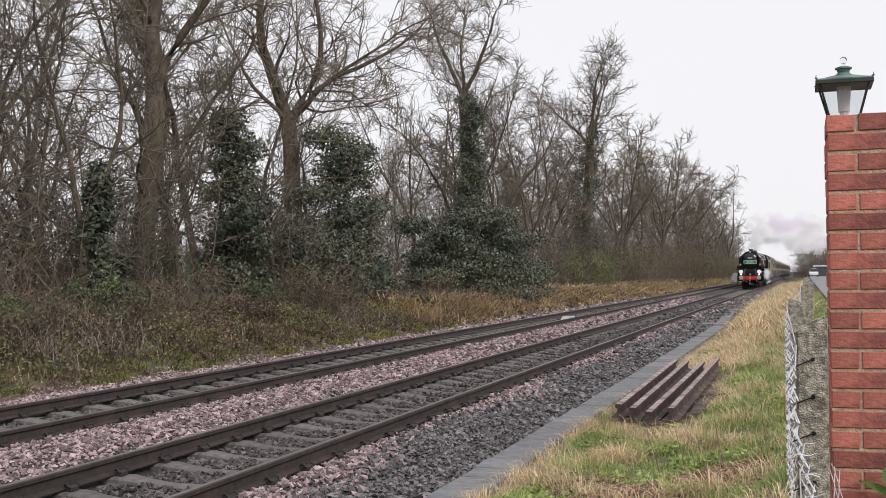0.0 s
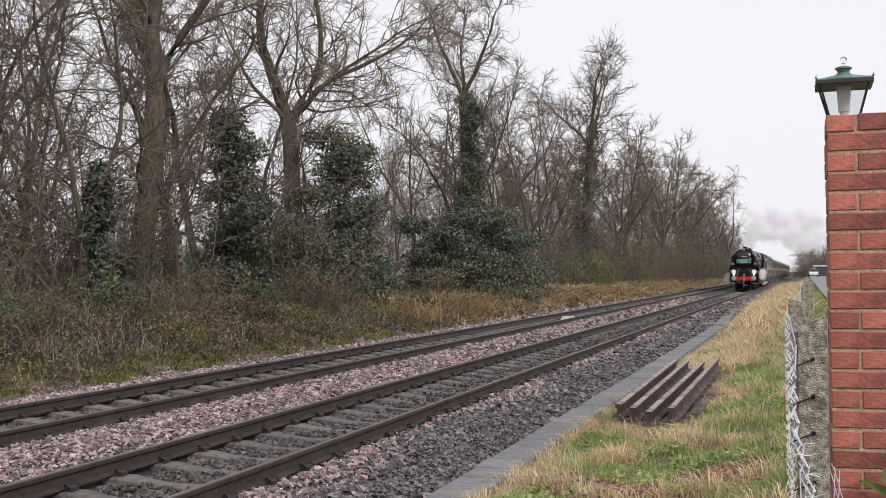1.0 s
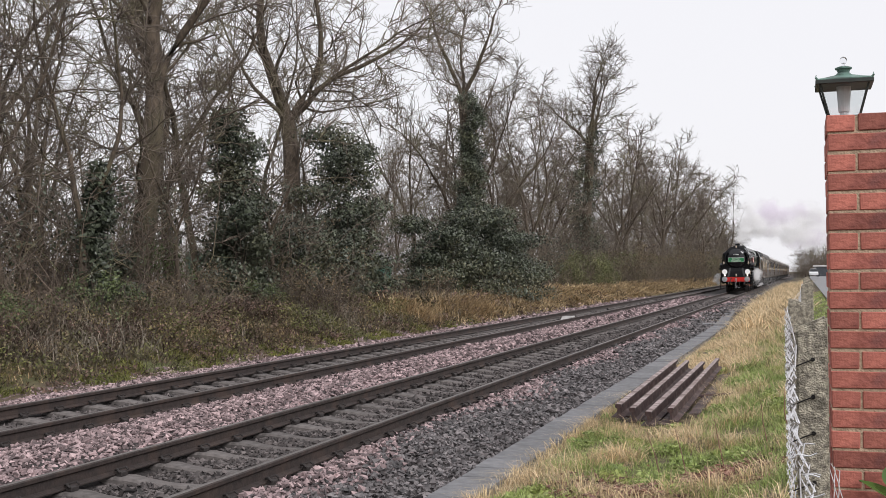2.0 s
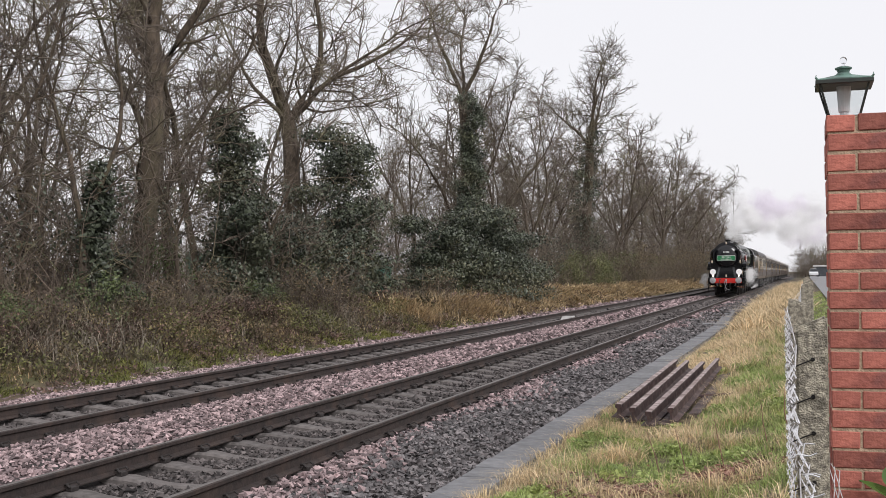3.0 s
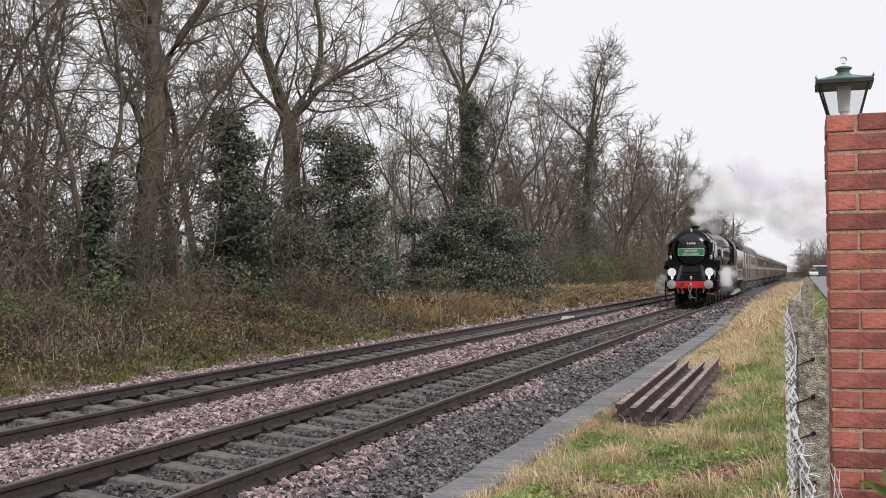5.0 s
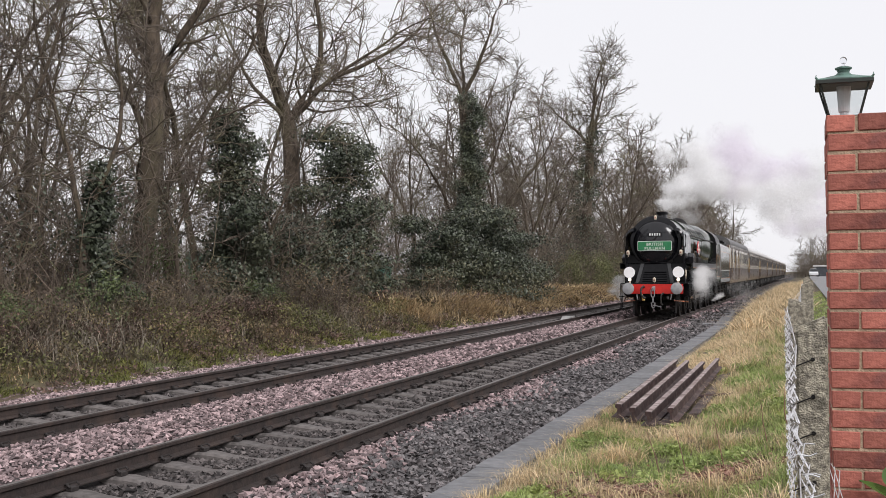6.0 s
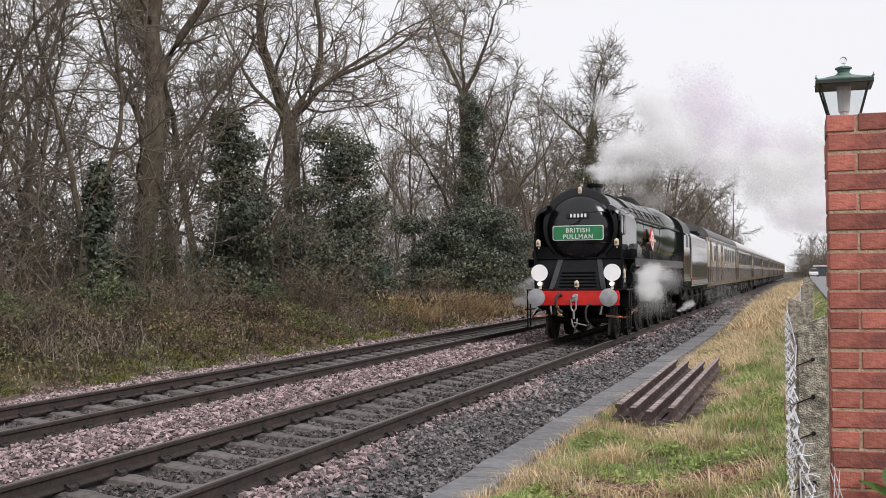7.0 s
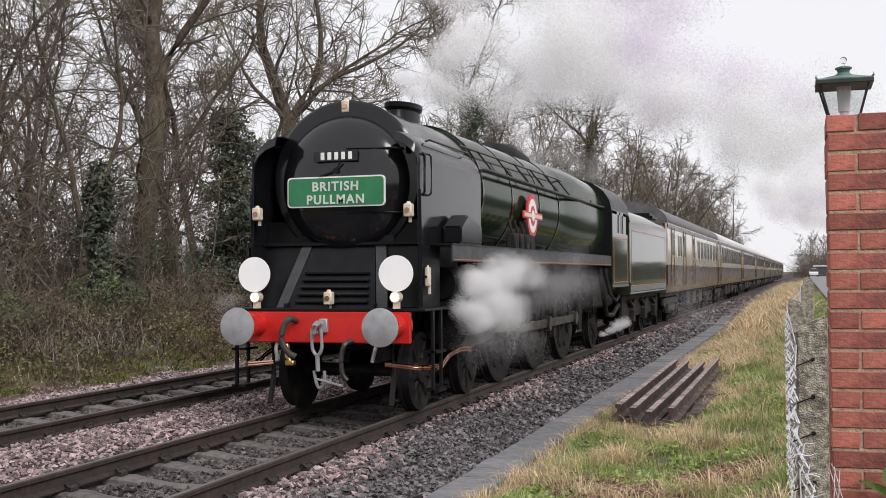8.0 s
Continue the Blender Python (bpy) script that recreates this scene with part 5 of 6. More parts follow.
def axle(parent, y, r, solid, where):
    """A pair of wheels on an axle, turning together: axle > wheel, wheel."""
    ax = part("axle", rod(new_bm(), (-0.75, 0, 0), (0.75, 0, 0), 0.08, n=10), M_GRIME, parent)
    bm = new_bm()
    outline = [(r + 0.028, 0.70), (r + 0.028, 0.725), (r, 0.735), (r - 0.004, 0.83), (r - 0.06, 0.835), (r - 0.07, 0.80), (r * 0.35, 0.79), (r * 0.3, 0.85), (0.06, 0.86)]
    n = 40
    rows = [[bm.verts.new((x, rr * math.cos(2 * math.pi * k / n), rr * math.sin(2 * math.pi * k / n))) for k in range(n)] for rr, x in outline]
    for a, b in zip(rows, rows[1:]):
        for k in range(n):
            bm.faces.new((a[k], a[(k + 1) % n], b[(k + 1) % n], b[k]))
    bm.faces.new(rows[0])
    bm.faces.new(rows[-1])
    bmesh.ops.recalc_face_normals(bm, faces=bm.faces)
    me = mesh_of("wheel", bm, M_GRIME, True)
    if solid:
        spoke = mesh_of("disc_web", rod(new_bm(), (0.795, 0, r * 0.66), (0.825, 0, r * 0.66), r * 0.15, r * 0.11, 10), M_GRIME, True)
        boss = mesh_of("crank_boss", rod(new_bm(), (0.8, 0, 0.305), (0.9, 0, 0.305), 0.12, n=14), M_GRIME, True)
        weight = mesh_of("balance_weight", box(new_bm(), 0.80, 0.835, -0.32, 0.32, -r * 0.86, -r * 0.55, 0.01), M_GRIME)
    else:
        spoke = mesh_of("spoke", rod(new_bm(), (0.80, 0, 0.05), (0.80, 0, r - 0.05), 0.03, 0.022, 6), M_GRIME, True)
    for turn in (0, 180):
        side = pose(0, 0, 0, 0, 0, turn)
        part("wheel", me, None, ax).matrix_basis = side
        for k in range(10):
            part("disc_web" if solid else "spoke", spoke, None, ax).matrix_basis = side @ pose(0, 0, 0, 36 * k)
        if solid:
            part("crank_boss", boss, None, ax).matrix_basis = side
            part("balance_weight", weight, None, ax).matrix_basis = side
    WHEELS.append((ax, r, 0, y, r))
    ax.matrix_basis = pose(0, y, r)
    return ax


def lamp(parent, x, y, z, w=0.085, h=0.13):
    bm = new_bm()
    box(bm, x - w / 2, x + w / 2, y - 0.05, y + 0.05, z - h / 2, z + h / 2, 0.012)
    rod(bm, (x, y, z + h / 2), (x, y, z + h / 2 + 0.025), w * 0.3, w * 0.2, 10)
    box(bm, x - 0.012, x + 0.012, y + 0.03, y + 0.07, z - h * 0.9, z - h * 0.3)
    body = part("marker_lamp", bm, M_CREAMY, parent, "cream enamelled marker lamp", True)
    part("lens", rod(new_bm(), (x, y - 0.052, z), (x, y - 0.064, z), w * 0.3, n=14), M_COPPER, body)


def locomotive():
    L = thing("steam_locomotive", "gloss black and dark green express steam locomotive with red buffer beam", "locomotive")
    # frames and front deck
    bm = new_bm()
    for sx in (-1, 1):
        box(bm, sx * 0.55 - 0.02, sx * 0.55 + 0.02, 0.6, 14.2, 0.62, 1.3)
    box(bm, -0.55, 0.55, 1.0, 13.8, 0.75, 1.25)
    box(bm, -0.62, 0.62, 1.1, 3.6, 1.2, 2.1)
    part("main_frame", bm, M_GRIME, L, "sooty frames")
    bm = new_bm()
    box(bm, -1.04, 1.04, 0.50, 0.56, 0.85, 1.21, 0.012)
    part("buffer_beam", bm, M_RED, L, "bright red buffer beam")
    bm = new_bm()
    box(bm, -1.22, 1.22, 0.50, 1.6, 1.212, 1.245, 0.006)
    part("front_deck", bm, M_SATIN, L)
    for sx in (-1, 1):
        bm = turned(new_bm(), [(0.19, 0.56), (0.19, 0.53), (0.13, 0.52), (0.125, 0.30), (0.14, 0.29), (0.14, 0.25), (0.085, 0.25), (0.085, 0.24)], (sx * 0.865, 1.055), 24)
        b = part("buffer", bm, M_RED, L, "red buffer housing", True)
        part("buffer_head", turned(new_bm(), [(0.08, 0.26), (0.08, 0.07), (0.20, 0.05), (0.213, 0.035), (0.21, 0.022), (0.15, 0.008), (0.06, 0.0)], (sx * 0.865, 1.055), 40), M_BUFFER, b, "pale grey steel buffer head", True)
    # draw hook, screw coupling, hoses
    bm = new_bm()
    box(bm, -0.05, 0.05, 0.44, 0.5, 0.97, 1.13, 0.01)
    pipe(bm, [(-0.03, 0.5, 1.07), (-0.03, 0.36, 1.08), (-0.03, 0.29, 1.05), (-0.03, 0.30, 0.98), (-0.03, 0.36, 0.97)], [0.035, 0.035, 0.035, 0.03, 0.02], 8)
    part("draw_hook", bm, M_BUFFER, L, "bright steel draw hook", True)
    bm = new_bm()
    pipe(bm, bent([(-0.085, 0.33, 1.02), (-0.085, 0.35, 0.80), (-0.03, 0.36, 0.72), (0.03, 0.35, 0.80), (0.03, 0.33, 1.02)]), 0.02, 8)
    rod(bm, (-0.03, 0.36, 0.74), (-0.03, 0.38, 0.54), 0.026, n=8)
    pipe(bm, bent([(-0.09, 0.40, 0.54), (-0.07, 0.42, 0.40), (-0.03, 0.43, 0.34), (0.03, 0.42, 0.40), (0.04, 0.40, 0.54)]), 0.02, 8)
    rod(bm, (-0.03, 0.36, 0.45), (0.28, 0.36, 0.38), 0.014, n=6)
    part("screw_coupling", bm, M_BUFFER, L, "worn steel screw coupling", True)
    bm = pipe(new_bm(), bent([(-0.36, 0.5, 1.10), (-0.37, 0.36, 1.13), (-0.43, 0.32, 1.05), (-0.45, 0.31, 0.88), (-0.38, 0.33, 0.75), (-0.30, 0.36, 0.70)]), 0.036, 10)
    part("vacuum_hose", bm, M_HOSE, L, "dark ribbed vacuum hose", True)
    bm = pipe(new_bm(), [(-0.42, 0.38, 0.84), (-0.40, 0.36, 0.70), (-0.36, 0.35, 0.64)], [0.03, 0.034, 0.02], 8)
    box(bm, -0.42, -0.31, 0.32, 0.40, 0.60, 0.66, 0.012)
    part("hose_coupling", bm, M_BRASS, L, "brass hose coupling", True)
    bm = pipe(new_bm(), bent([(0.34, 0.5, 0.88), (0.29, 0.40, 0.84), (0.26, 0.38, 0.70), (0.27, 0.38, 0.52), (0.32, 0.40, 0.44)]), 0.03, 8)
    part("heating_hose", bm, M_ROD, L, "grey steam heating hose", True)
    for x in (-0.62, 0.62):
        bm = pipe(new_bm(), bent([(x, 0.56, 0.86), (x, 0.50, 0.78), (x * 0.95, 0.48, 0.64)]), 0.022, 7)
        part("air_pipe", bm, M_BUFFER, L, "", True)
    # white discs and lamps
    for sx in (-1, 1):
        bm = turned(new_bm(), [(0.205, 0.47), (0.205, 0.482), (0.02, 0.484)], (sx * 0.885, 1.64), 40)
        d = part("headcode_disc", bm, M_DISC, L, "plain white round headcode disc")
        part("disc_stem", rod(new_bm(), (sx * 0.885, 0.50, 1.24), (sx * 0.885, 0.50, 1.75), 0.014, n=6), M_SATIN, d)
        bm = new_bm()
        rod(bm, (sx * 0.875, 0.46, 1.375), (sx * 0.875, 0.56, 1.375), 0.062, n=18)
        box(bm, sx * 0.875 - 0.03, sx * 0.875 + 0.03, 0.48, 0.56, 1.245, 1.33)
        lm = part("electric_lamp", bm, M_CREAMY, L, "small lit electric lamp")
        part("lens", rod(new_bm(), (sx * 0.875, 0.452, 1.375), (sx * 0.875, 0.46, 1.375), 0.045, n=18), M_LAMP2, lm)
    for x, y, z in ((0, 1.16, 3.66), (-0.96, 0.70, 2.36), (0.96, 0.70, 2.36), (0.0, 0.62, 1.36)):
        lamp(L, x, y, z, 0.10, 0.15)
    lamp(L, 1.10, 0.95, 1.60, 0.05, 0.22)
    # sloping front plate with steps
    bm = loft(new_bm(), [[(-0.56, 0.66, 1.245), (0.56, 0.66, 1.245), (0.56, 0.72, 1.245), (-0.56, 0.72, 1.245)], [(-0.40, 1.06, 1.97), (0.40, 1.06, 1.97), (0.40, 1.12, 1.97), (-0.40, 1.12, 1.97)]])
    sl = part("front_slope", bm, M_SATIN, L, "black sloping plate with step ribs")
    for k in range(5):
        f = 0.10 + k * 0.115
        y, z, w = 0.66 + 0.40 * f, 1.245 + 0.725 * f, 0.47 - 0.10 * f
        bm = new_bm()
        box(bm, -w, w, y - 0.045, y + 0.02, z - 0.012, z + 0.012, 0.004)
        part("step_rib", bm, M_BLACK, sl)
    for sx in (-1, 1):
        bm = loft(new_bm(), [[(sx * 0.57, 0.67, 1.25), (sx * 0.70, 0.67, 1.25), (sx * 0.70, 0.70, 1.25), (sx * 0.57, 0.70, 1.25)], [(sx * 0.41, 1.06, 1.99), (sx * 0.54, 1.06, 1.99), (sx * 0.54, 1.09, 1.99), (sx * 0.41, 1.09, 1.99)]])
        part("slope_stringer", bm, M_GREY, sl, "grey edge plate")
        bm = loft(new_bm(), [[(sx * 0.70, 0.92, 1.25), (sx * 1.05, 0.92, 1.25), (sx * 1.05, 0.95, 1.25), (sx * 0.70, 0.95, 1.25)], [(sx * 0.54, 1.08, 2.0), (sx * 1.05, 1.08, 2.0), (sx * 1.05, 1.11, 2.0), (sx * 0.54, 1.11, 2.0)]])
        part("front_side_plate", bm, M_SATIN, L)
    bm = new_bm()
    box(bm, -1.05, 1.05, 1.02, 1.30, 1.98, 2.02, 0.005)
    box(bm, -1.05, 1.05, 1.14, 1.20, 2.02, 2.28, 0.005)
    part("saddle_plate", bm, M_SATIN, L)
    # smokebox and door
    bm = turned(new_bm(), [(0.80, 1.12), (0.93, 1.12), (0.955, 1.14), (0.955, 1.20), (0.935, 1.21), (0.935, 3.6), (0.8, 3.6)], (0, 2.78), 56)
    part("smokebox", bm, M_BLACK, L, "satin black smokebox", True)
    bm = turned(new_bm(), [(0.83, 1.13), (0.80, 1.07), (0.73, 1.0), (0.59, 0.93), (0.40, 0.88), (0.2, 0.857), (0.04, 0.852)], (0, 2.72), 48)
    dr = part("smokebox_door", bm, M_GLOSS, L, "domed gloss black smokebox door", True)
    for z in (3.12, 2.36):
        bm = new_bm()
        pipe(bm, [(0.80, 1.10, z), (0.62, 0.985, z), (0.35, 0.905, z), (0.12, 0.875, z)], 0.012, 6)
        rod(bm, (0.80, 1.08, z - 0.06), (0.80, 1.08, z + 0.06), 0.03, n=8)
        part("hinge_strap", bm, M_BLACK, dr, "", True)
    bm = new_bm()
    rod(bm, (0, 0.82, 2.86), (0, 0.93, 2.86), 0.035, n=12)
    rod(bm, (0, 0.83, 2.86), (-0.20, 0.82, 2.80), 0.012, n=6)
    rod(bm, (0, 0.83, 2.86), (0.07, 0.81, 2.95), 0.012, n=6)
    part("door_handle", bm, M_GRIME, dr, "dark steel dart handle")
    bm = new_bm()
    box(bm, -0.035, 0.035, 0.93, 1.04, 3.14, 3.24, 0.01)
    part("lamp_iron", bm, M_BLACK, dr)
    # number plate with plain bars in place of figures
    bm = new_bm()
    box(bm, -0.275, 0.275, 0.825, 0.87, 2.965, 3.095, 0.006)
    npl = part("number_plate", bm, M_BLACK, L, "black cast plate with five white marks")
    for k in range(5):
        bm = new_bm()
        x = -0.19 + k * 0.088
        box(bm, x, x + 0.05, 0.818, 0.826, 2.985, 3.075, 0.004)
        part("white_bar", bm, M_WHITE, npl)
    # headboard
    def plate(x0, x1, z0, z1, r):
        pts = []
        for cx, cz, a0 in ((x1 - r, z1 - r, 0), (x0 + r, z1 - r, 90), (x0 + r, z0 + r, 180), (x1 - r, z0 + r, 270)):
            for k in range(6):
                a = radians(a0 + k * 18)
                pts.append((cx + r * math.cos(a), cz + r * math.sin(a)))
        return pts
    hb = part("headboard", prism(new_bm(), plate(-0.625, 0.625, 2.43, 2.79, 0.05), 0.825, 0.85), M_WHITE, L, "green train headboard with pale border and letters")
    part("field", prism(new_bm(), plate(-0.608, 0.608, 2.447, 2.773, 0.042), 0.818, 0.826), M_HEADBOARD, hb, "green painted field")
    for word, z, size in (("BRITISH", 2.622, 0.150), ("PULLMAN", 2.468, 0.150)):
        cu = bpy.data.curves.new("lettering", "FONT")
        cu.body, cu.size, cu.align_x, cu.extrude, cu.offset = word, size, "CENTER", 0.004, 0.0035
        cu.space_character = 1.18
        cu.materials.append(M_LETTER)
        tx = new("lettering", cu)
        tx.parent = hb
        tx.matrix_basis = pose(0, 0.814, z, 90, 0, 0)
    bm = new_bm()
    for x in (-0.3, 0.3):
        rod(bm, (x, 0.85, 2.6), (x * 0.8, 1.0, 2.6), 0.015, n=6)
    part("headboard_bracket", bm, M_SATIN, hb)
    # smoke deflectors with curved-in tops
    sec = [(1.06, 1.97), (1.06, 2.95), (1.04, 3.08), (0.98, 3.18), (0.88, 3.26), (0.76, 3.31)]
    for sx in (-1, 1):
        bm = new_bm()
        rows = []
        for y, top in ((0.76, 0.90), (0.80, 0.985), (0.95, 1.0), (3.05, 1.0), (3.28, 0.96)):
            rows.append([(sx * x, y, 1.97 + (z - 1.97) * top) for x, z in sec])
        loft(bm, rows, close=False, cap=False)
        bmesh.ops.solidify(bm, geom=bm.faces[:], thickness=0.018)
        bmesh.ops.recalc_face_normals(bm, faces=bm.faces)
        df = part("smoke_deflector", bm, M_BLACK, L, "gloss black smoke deflector plate", True)
        bm = new_bm()
        x = sx * 1.075
        pipe(bm, [(x, 0.86, 2.55), (x + sx * 0.03, 0.86, 2.58), (x + sx * 0.03, 0.86, 3.0), (x, 0.86, 3.03), (x, 1.08, 3.03), (x + sx * 0.03, 1.08, 3.0), (x + sx * 0.03, 1.08, 2.58), (x, 1.08, 2.55), (x, 0.86, 2.55)], 0.013, 6)
        part("hand_hold", bm, M_BLACK, df, "", True)
        bm = pipe(new_bm(), [(sx * 0.99, 1.2, 3.20), (sx * 1.03, 1.25, 3.22), (sx * 1.03, 2.75, 3.22), (sx * 0.99, 2.8, 3.20)], 0.013, 6)
        part("hand_rail", bm, M_BLACK, df, "", True)
        bm = new_bm()
        box(bm, sx * 1.05 - 0.012, sx * 1.05 + 0.012, 0.78, 1.5, 1.245, 1.97)
        part("lower_side_sheet", bm, M_SATIN, L)
        bm = new_bm()
        pipe(bm, [(sx * 1.07, 0.80, 1.25), (sx * 1.07, 0.78, 1.9), (sx * 1.07, 0.76, 2.6)], 0.02, 6)
        part("edge_beading", bm, M_BLACK, L, "", True)
    # chimney, dome cowl
    bm = new_bm()
    rings = []
    for z, a, b in ((3.60, 0.28, 0.50), (3.70, 0.20, 0.40), (3.86, 0.185, 0.38), (3.90, 0.225, 0.43), (3.96, 0.23, 0.44), (3.965, 0.17, 0.38), (3.80, 0.16, 0.36)):
        rings.append([(a * math.cos(2 * math.pi * k / 28), 3.15 + b * math.sin(2 * math.pi * k / 28), z) for k in range(28)])
    loft(bm, rings)
    part("chimney", bm, M_SATIN, L, "wide black oval chimney", True)
    bm = new_bm()
    rings = []
    for y, w, top in ((7.0, 0.22, 3.74), (7.3, 0.42, 3.92), (8.1, 0.48, 3.99), (8.9, 0.44, 3.95), (9.7, 0.22, 3.80)):
        rings.append([(w * math.cos(math.pi * k / 14), y, 3.55 + (top - 3.55) * math.sin(math.pi * k / 14)) for k in range(15)])
    loft(bm, rings)
    part("dome_cowl", bm, M_GRIME, L, "dark dome cover on the boiler", True)
    # boiler and firebox
    bm = new_bm()
    loft(bm, [ring(3.58, 0.96, 2.78), ring(3.7, 0.975, 2.775), ring(8.4, 1.04, 2.74), ring(8.9, 0, 0, hw=1.08, top=3.76, bottom=1.72, power=2.4), ring(9.6, 0, 0, hw=1.17, top=3.74, bottom=1.75, power=2.9), ring(12.15, 0, 0, hw=1.19, top=3.66, bottom=1.80, power=3.0)])
    bo = part("boiler", bm, M_GREEN, L, "dark green boiler cladding", True)
    for y, r, cz in ((3.66, 0.978, 2.776), (5.2, 0.998, 2.762), (6.9, 1.022, 2.751), (8.35, 1.043, 2.741)):
        bm = turned(new_bm(), [(r, y), (r + 0.008, y), (r + 0.008, y + 0.05), (r, y + 0.05)], (0, cz), 48)
        part("boiler_band", bm, M_BLACK, bo, "", True)
        bm = turned(new_bm(), [(r, y + 0.056), (r + 0.005, y + 0.056), (r + 0.005, y + 0.066), (r, y + 0.066)], (0, cz), 48)
        part("lining", bm, M_ORANGE, bo, "thin orange lining")
    for sx in (-1, 1):
        x = sx * 1.0
        bm = new_bm()
        pipe(bm, [(sx * 1.02, 3.35, 2.88), (sx * 1.02, 3.35, 3.04), (sx * 1.05, 3.5, 3.06), (sx * 1.12, 8.5, 3.03), (sx * 1.22, 11.9, 3.0)], 0.034, 8)
        part("sand_pipe", bm, M_SATIN, L, "black pipe along the boiler side", True)
        bm = new_bm()
        pipe(bm, [(sx * 0.88, 2.9, 3.34), (sx * 0.93, 8.5, 3.36), (sx * 1.05, 11.9, 3.30)], 0.016, 6)
        for k in range(9):
            y = 3.7 + k * 0.98
            f = (y - 3.35) / 8.55
            rod(bm, (sx * (0.89 + 0.10 * f), y, 3.34), (sx * (1.05 + 0.14 * f), y + 0.25, 3.06), 0.014, n=6)
        part("boiler_hand_rail", bm, M_BLACK, L, "black handrail with slanting stays", True)
        # running plate and valance
        bm = new_bm()
        box(bm, sx * 0.95 if sx > 0 else -1.34, 1.34 if sx > 0 else -0.95, 1.15, 12.15, 1.965, 1.99, 0.004)
        part("running_plate", bm, M_SATIN, L)
        bm = new_bm()
        box(bm, sx * 1.33 - 0.012, sx * 1.33 + 0.012, 1.15, 12.15, 1.78, 1.965, 0.005)
        va = part("valance", bm, M_GREY, L, "grey-green running plate edge")
        bm = new_bm()
        box(bm, sx * 1.346 - 0.002, sx * 1.346 + 0.002, 1.2, 12.1, 1.795, 1.805)
        part("lining", bm, M_ORANGE, va)
        # box with sloping lid on the plate
        bm = prism(new_bm(), [(1.55, 1.99), (1.55, 2.20), (1.85, 2.36), (2.45, 2.24), (2.45, 1.99)], sx * 1.08, sx * 1.32, "x")
        bmesh.ops.bevel(bm, geom=bm.edges[:], offset=0.025, segments=2, affect="EDGES")
        part("oil_box", bm, M_BLACK, L, "black box with sloping lid", True)
        bm = new_bm()
        for k in range(4):
            box(bm, sx * 1.18 - 0.07, sx * 1.18 + 0.07, 4.4 + k * 0.33, 4.62 + k * 0.33, 1.99, 2.22, 0.02)
            rod(bm, (sx * 1.18, 4.51 + k * 0.33, 2.2), (sx * 1.12, 4.51 + k * 0.33, 2.42), 0.02, n=6)
        part("lubricator", bm, M_GRIME, L, "sooty lubricators on the plate", True)
        # cylinder, slide bars, pipes
        bm = new_bm()
        rod(bm, (sx * 1.03, 1.75, 1.0), (sx * 1.03, 3.05, 1.0), 0.31, n=28)
        rod(bm, (sx * 1.03, 1.62, 1.0), (sx * 1.03, 1.75, 1.0), 0.22, 0.31, 28)
        rod(bm, (sx * 0.99, 1.7, 1.52), (sx * 0.99, 3.1, 1.52), 0.20, n=20)
        box(bm, sx * 0.80 if sx > 0 else -1.28, 1.28 if sx > 0 else -0.80, 1.9, 2.95, 1.0, 1.62, 0.03)
        part("cylinder", bm, M_SATIN, L, "black outside cylinder block", True)
        bm = new_bm()
        box(bm, sx * 1.03 - 0.05, sx * 1.03 + 0.05, 3.05, 4.7, 1.15, 1.22, 0.01)
        box(bm, sx * 1.03 - 0.05, sx * 1.03 + 0.05, 3.05, 4.7, 0.80, 0.87, 0.01)
        box(bm, sx * 1.03 - 0.03, sx * 1.03 + 0.03, 4.62, 4.72, 0.75, 1.78)
        part("slide_bar", bm, M_ROD, L, "oily steel slide bars")
        bm = new_bm()
        for k, dz in enumerate((0.0, 0.06)):
            pipe(bm, bent([(sx * 0.70, 0.60, 0.60 + dz * 0.4), (sx * 1.08, 0.66, 0.56 + dz * 0.5), (sx * 1.2, 1.05, 0.54 + dz * 0.6), (sx * 1.2, 1.2, 0.57 + dz * 0.6), (sx * 1.2, 1.45, 0.65 + dz * 0.6), (sx * 1.2, 1.9, 0.69 + dz * 0.6), (sx * 1.2, 2.3, 0.66 + dz * 0.6)]), 0.016, 7)
        part("drain_pipe", bm, M_COPPER, L, "polished copper drain pipes", True)
        bm = new_bm()
        for y in (0.70, 0.98):
            box(bm, sx * 1.24 - 0.015, sx * 1.24 + 0.015, y - 0.02, y + 0.02, 0.30, 1.22)
        box(bm, sx * 1.12 if sx > 0 else -1.30, 1.30 if sx > 0 else -1.12, 0.68, 1.0, 0.30, 0.33)
        box(bm, sx * 1.12 if sx > 0 else -1.30, 1.30 if sx > 0 else -1.12, 0.68, 1.0, 0.74, 0.77)
        part("footstep", bm, M_SATIN, L, "black iron footsteps")
        bm = pipe(new_bm(), [(sx * 0.76, 0.7, 0.9), (sx * 0.76, 0.72, 0.45), (sx * 0.76, 0.62, 0.14)], 0.035, 6)
        part("guard_iron", bm, M_GRIME, L)
        for y in (5.03, 7.32, 9.6):
            bm = new_bm()
            box(bm, sx * 0.92 - 0.02, sx * 0.92 + 0.02, y + 0.95, y + 1.25, 0.5, 1.9)
            part("brake_hanger", bm, M_GRIME, L)
            bm = pipe(new_bm(), [(sx * 0.98, y - 0.5, 1.75), (sx * 0.98, y - 0.95, 1.2), (sx * 0.95, y - 1.0, 0.35)], 0.022, 6)
            part("sand_pipe", bm, M_GRIME, L)
        bm = new_bm()
        box(bm, sx * 1.15 - 0.03, sx * 1.15 + 0.03, 4.5, 7.2, 1.50, 1.58, 0.01)
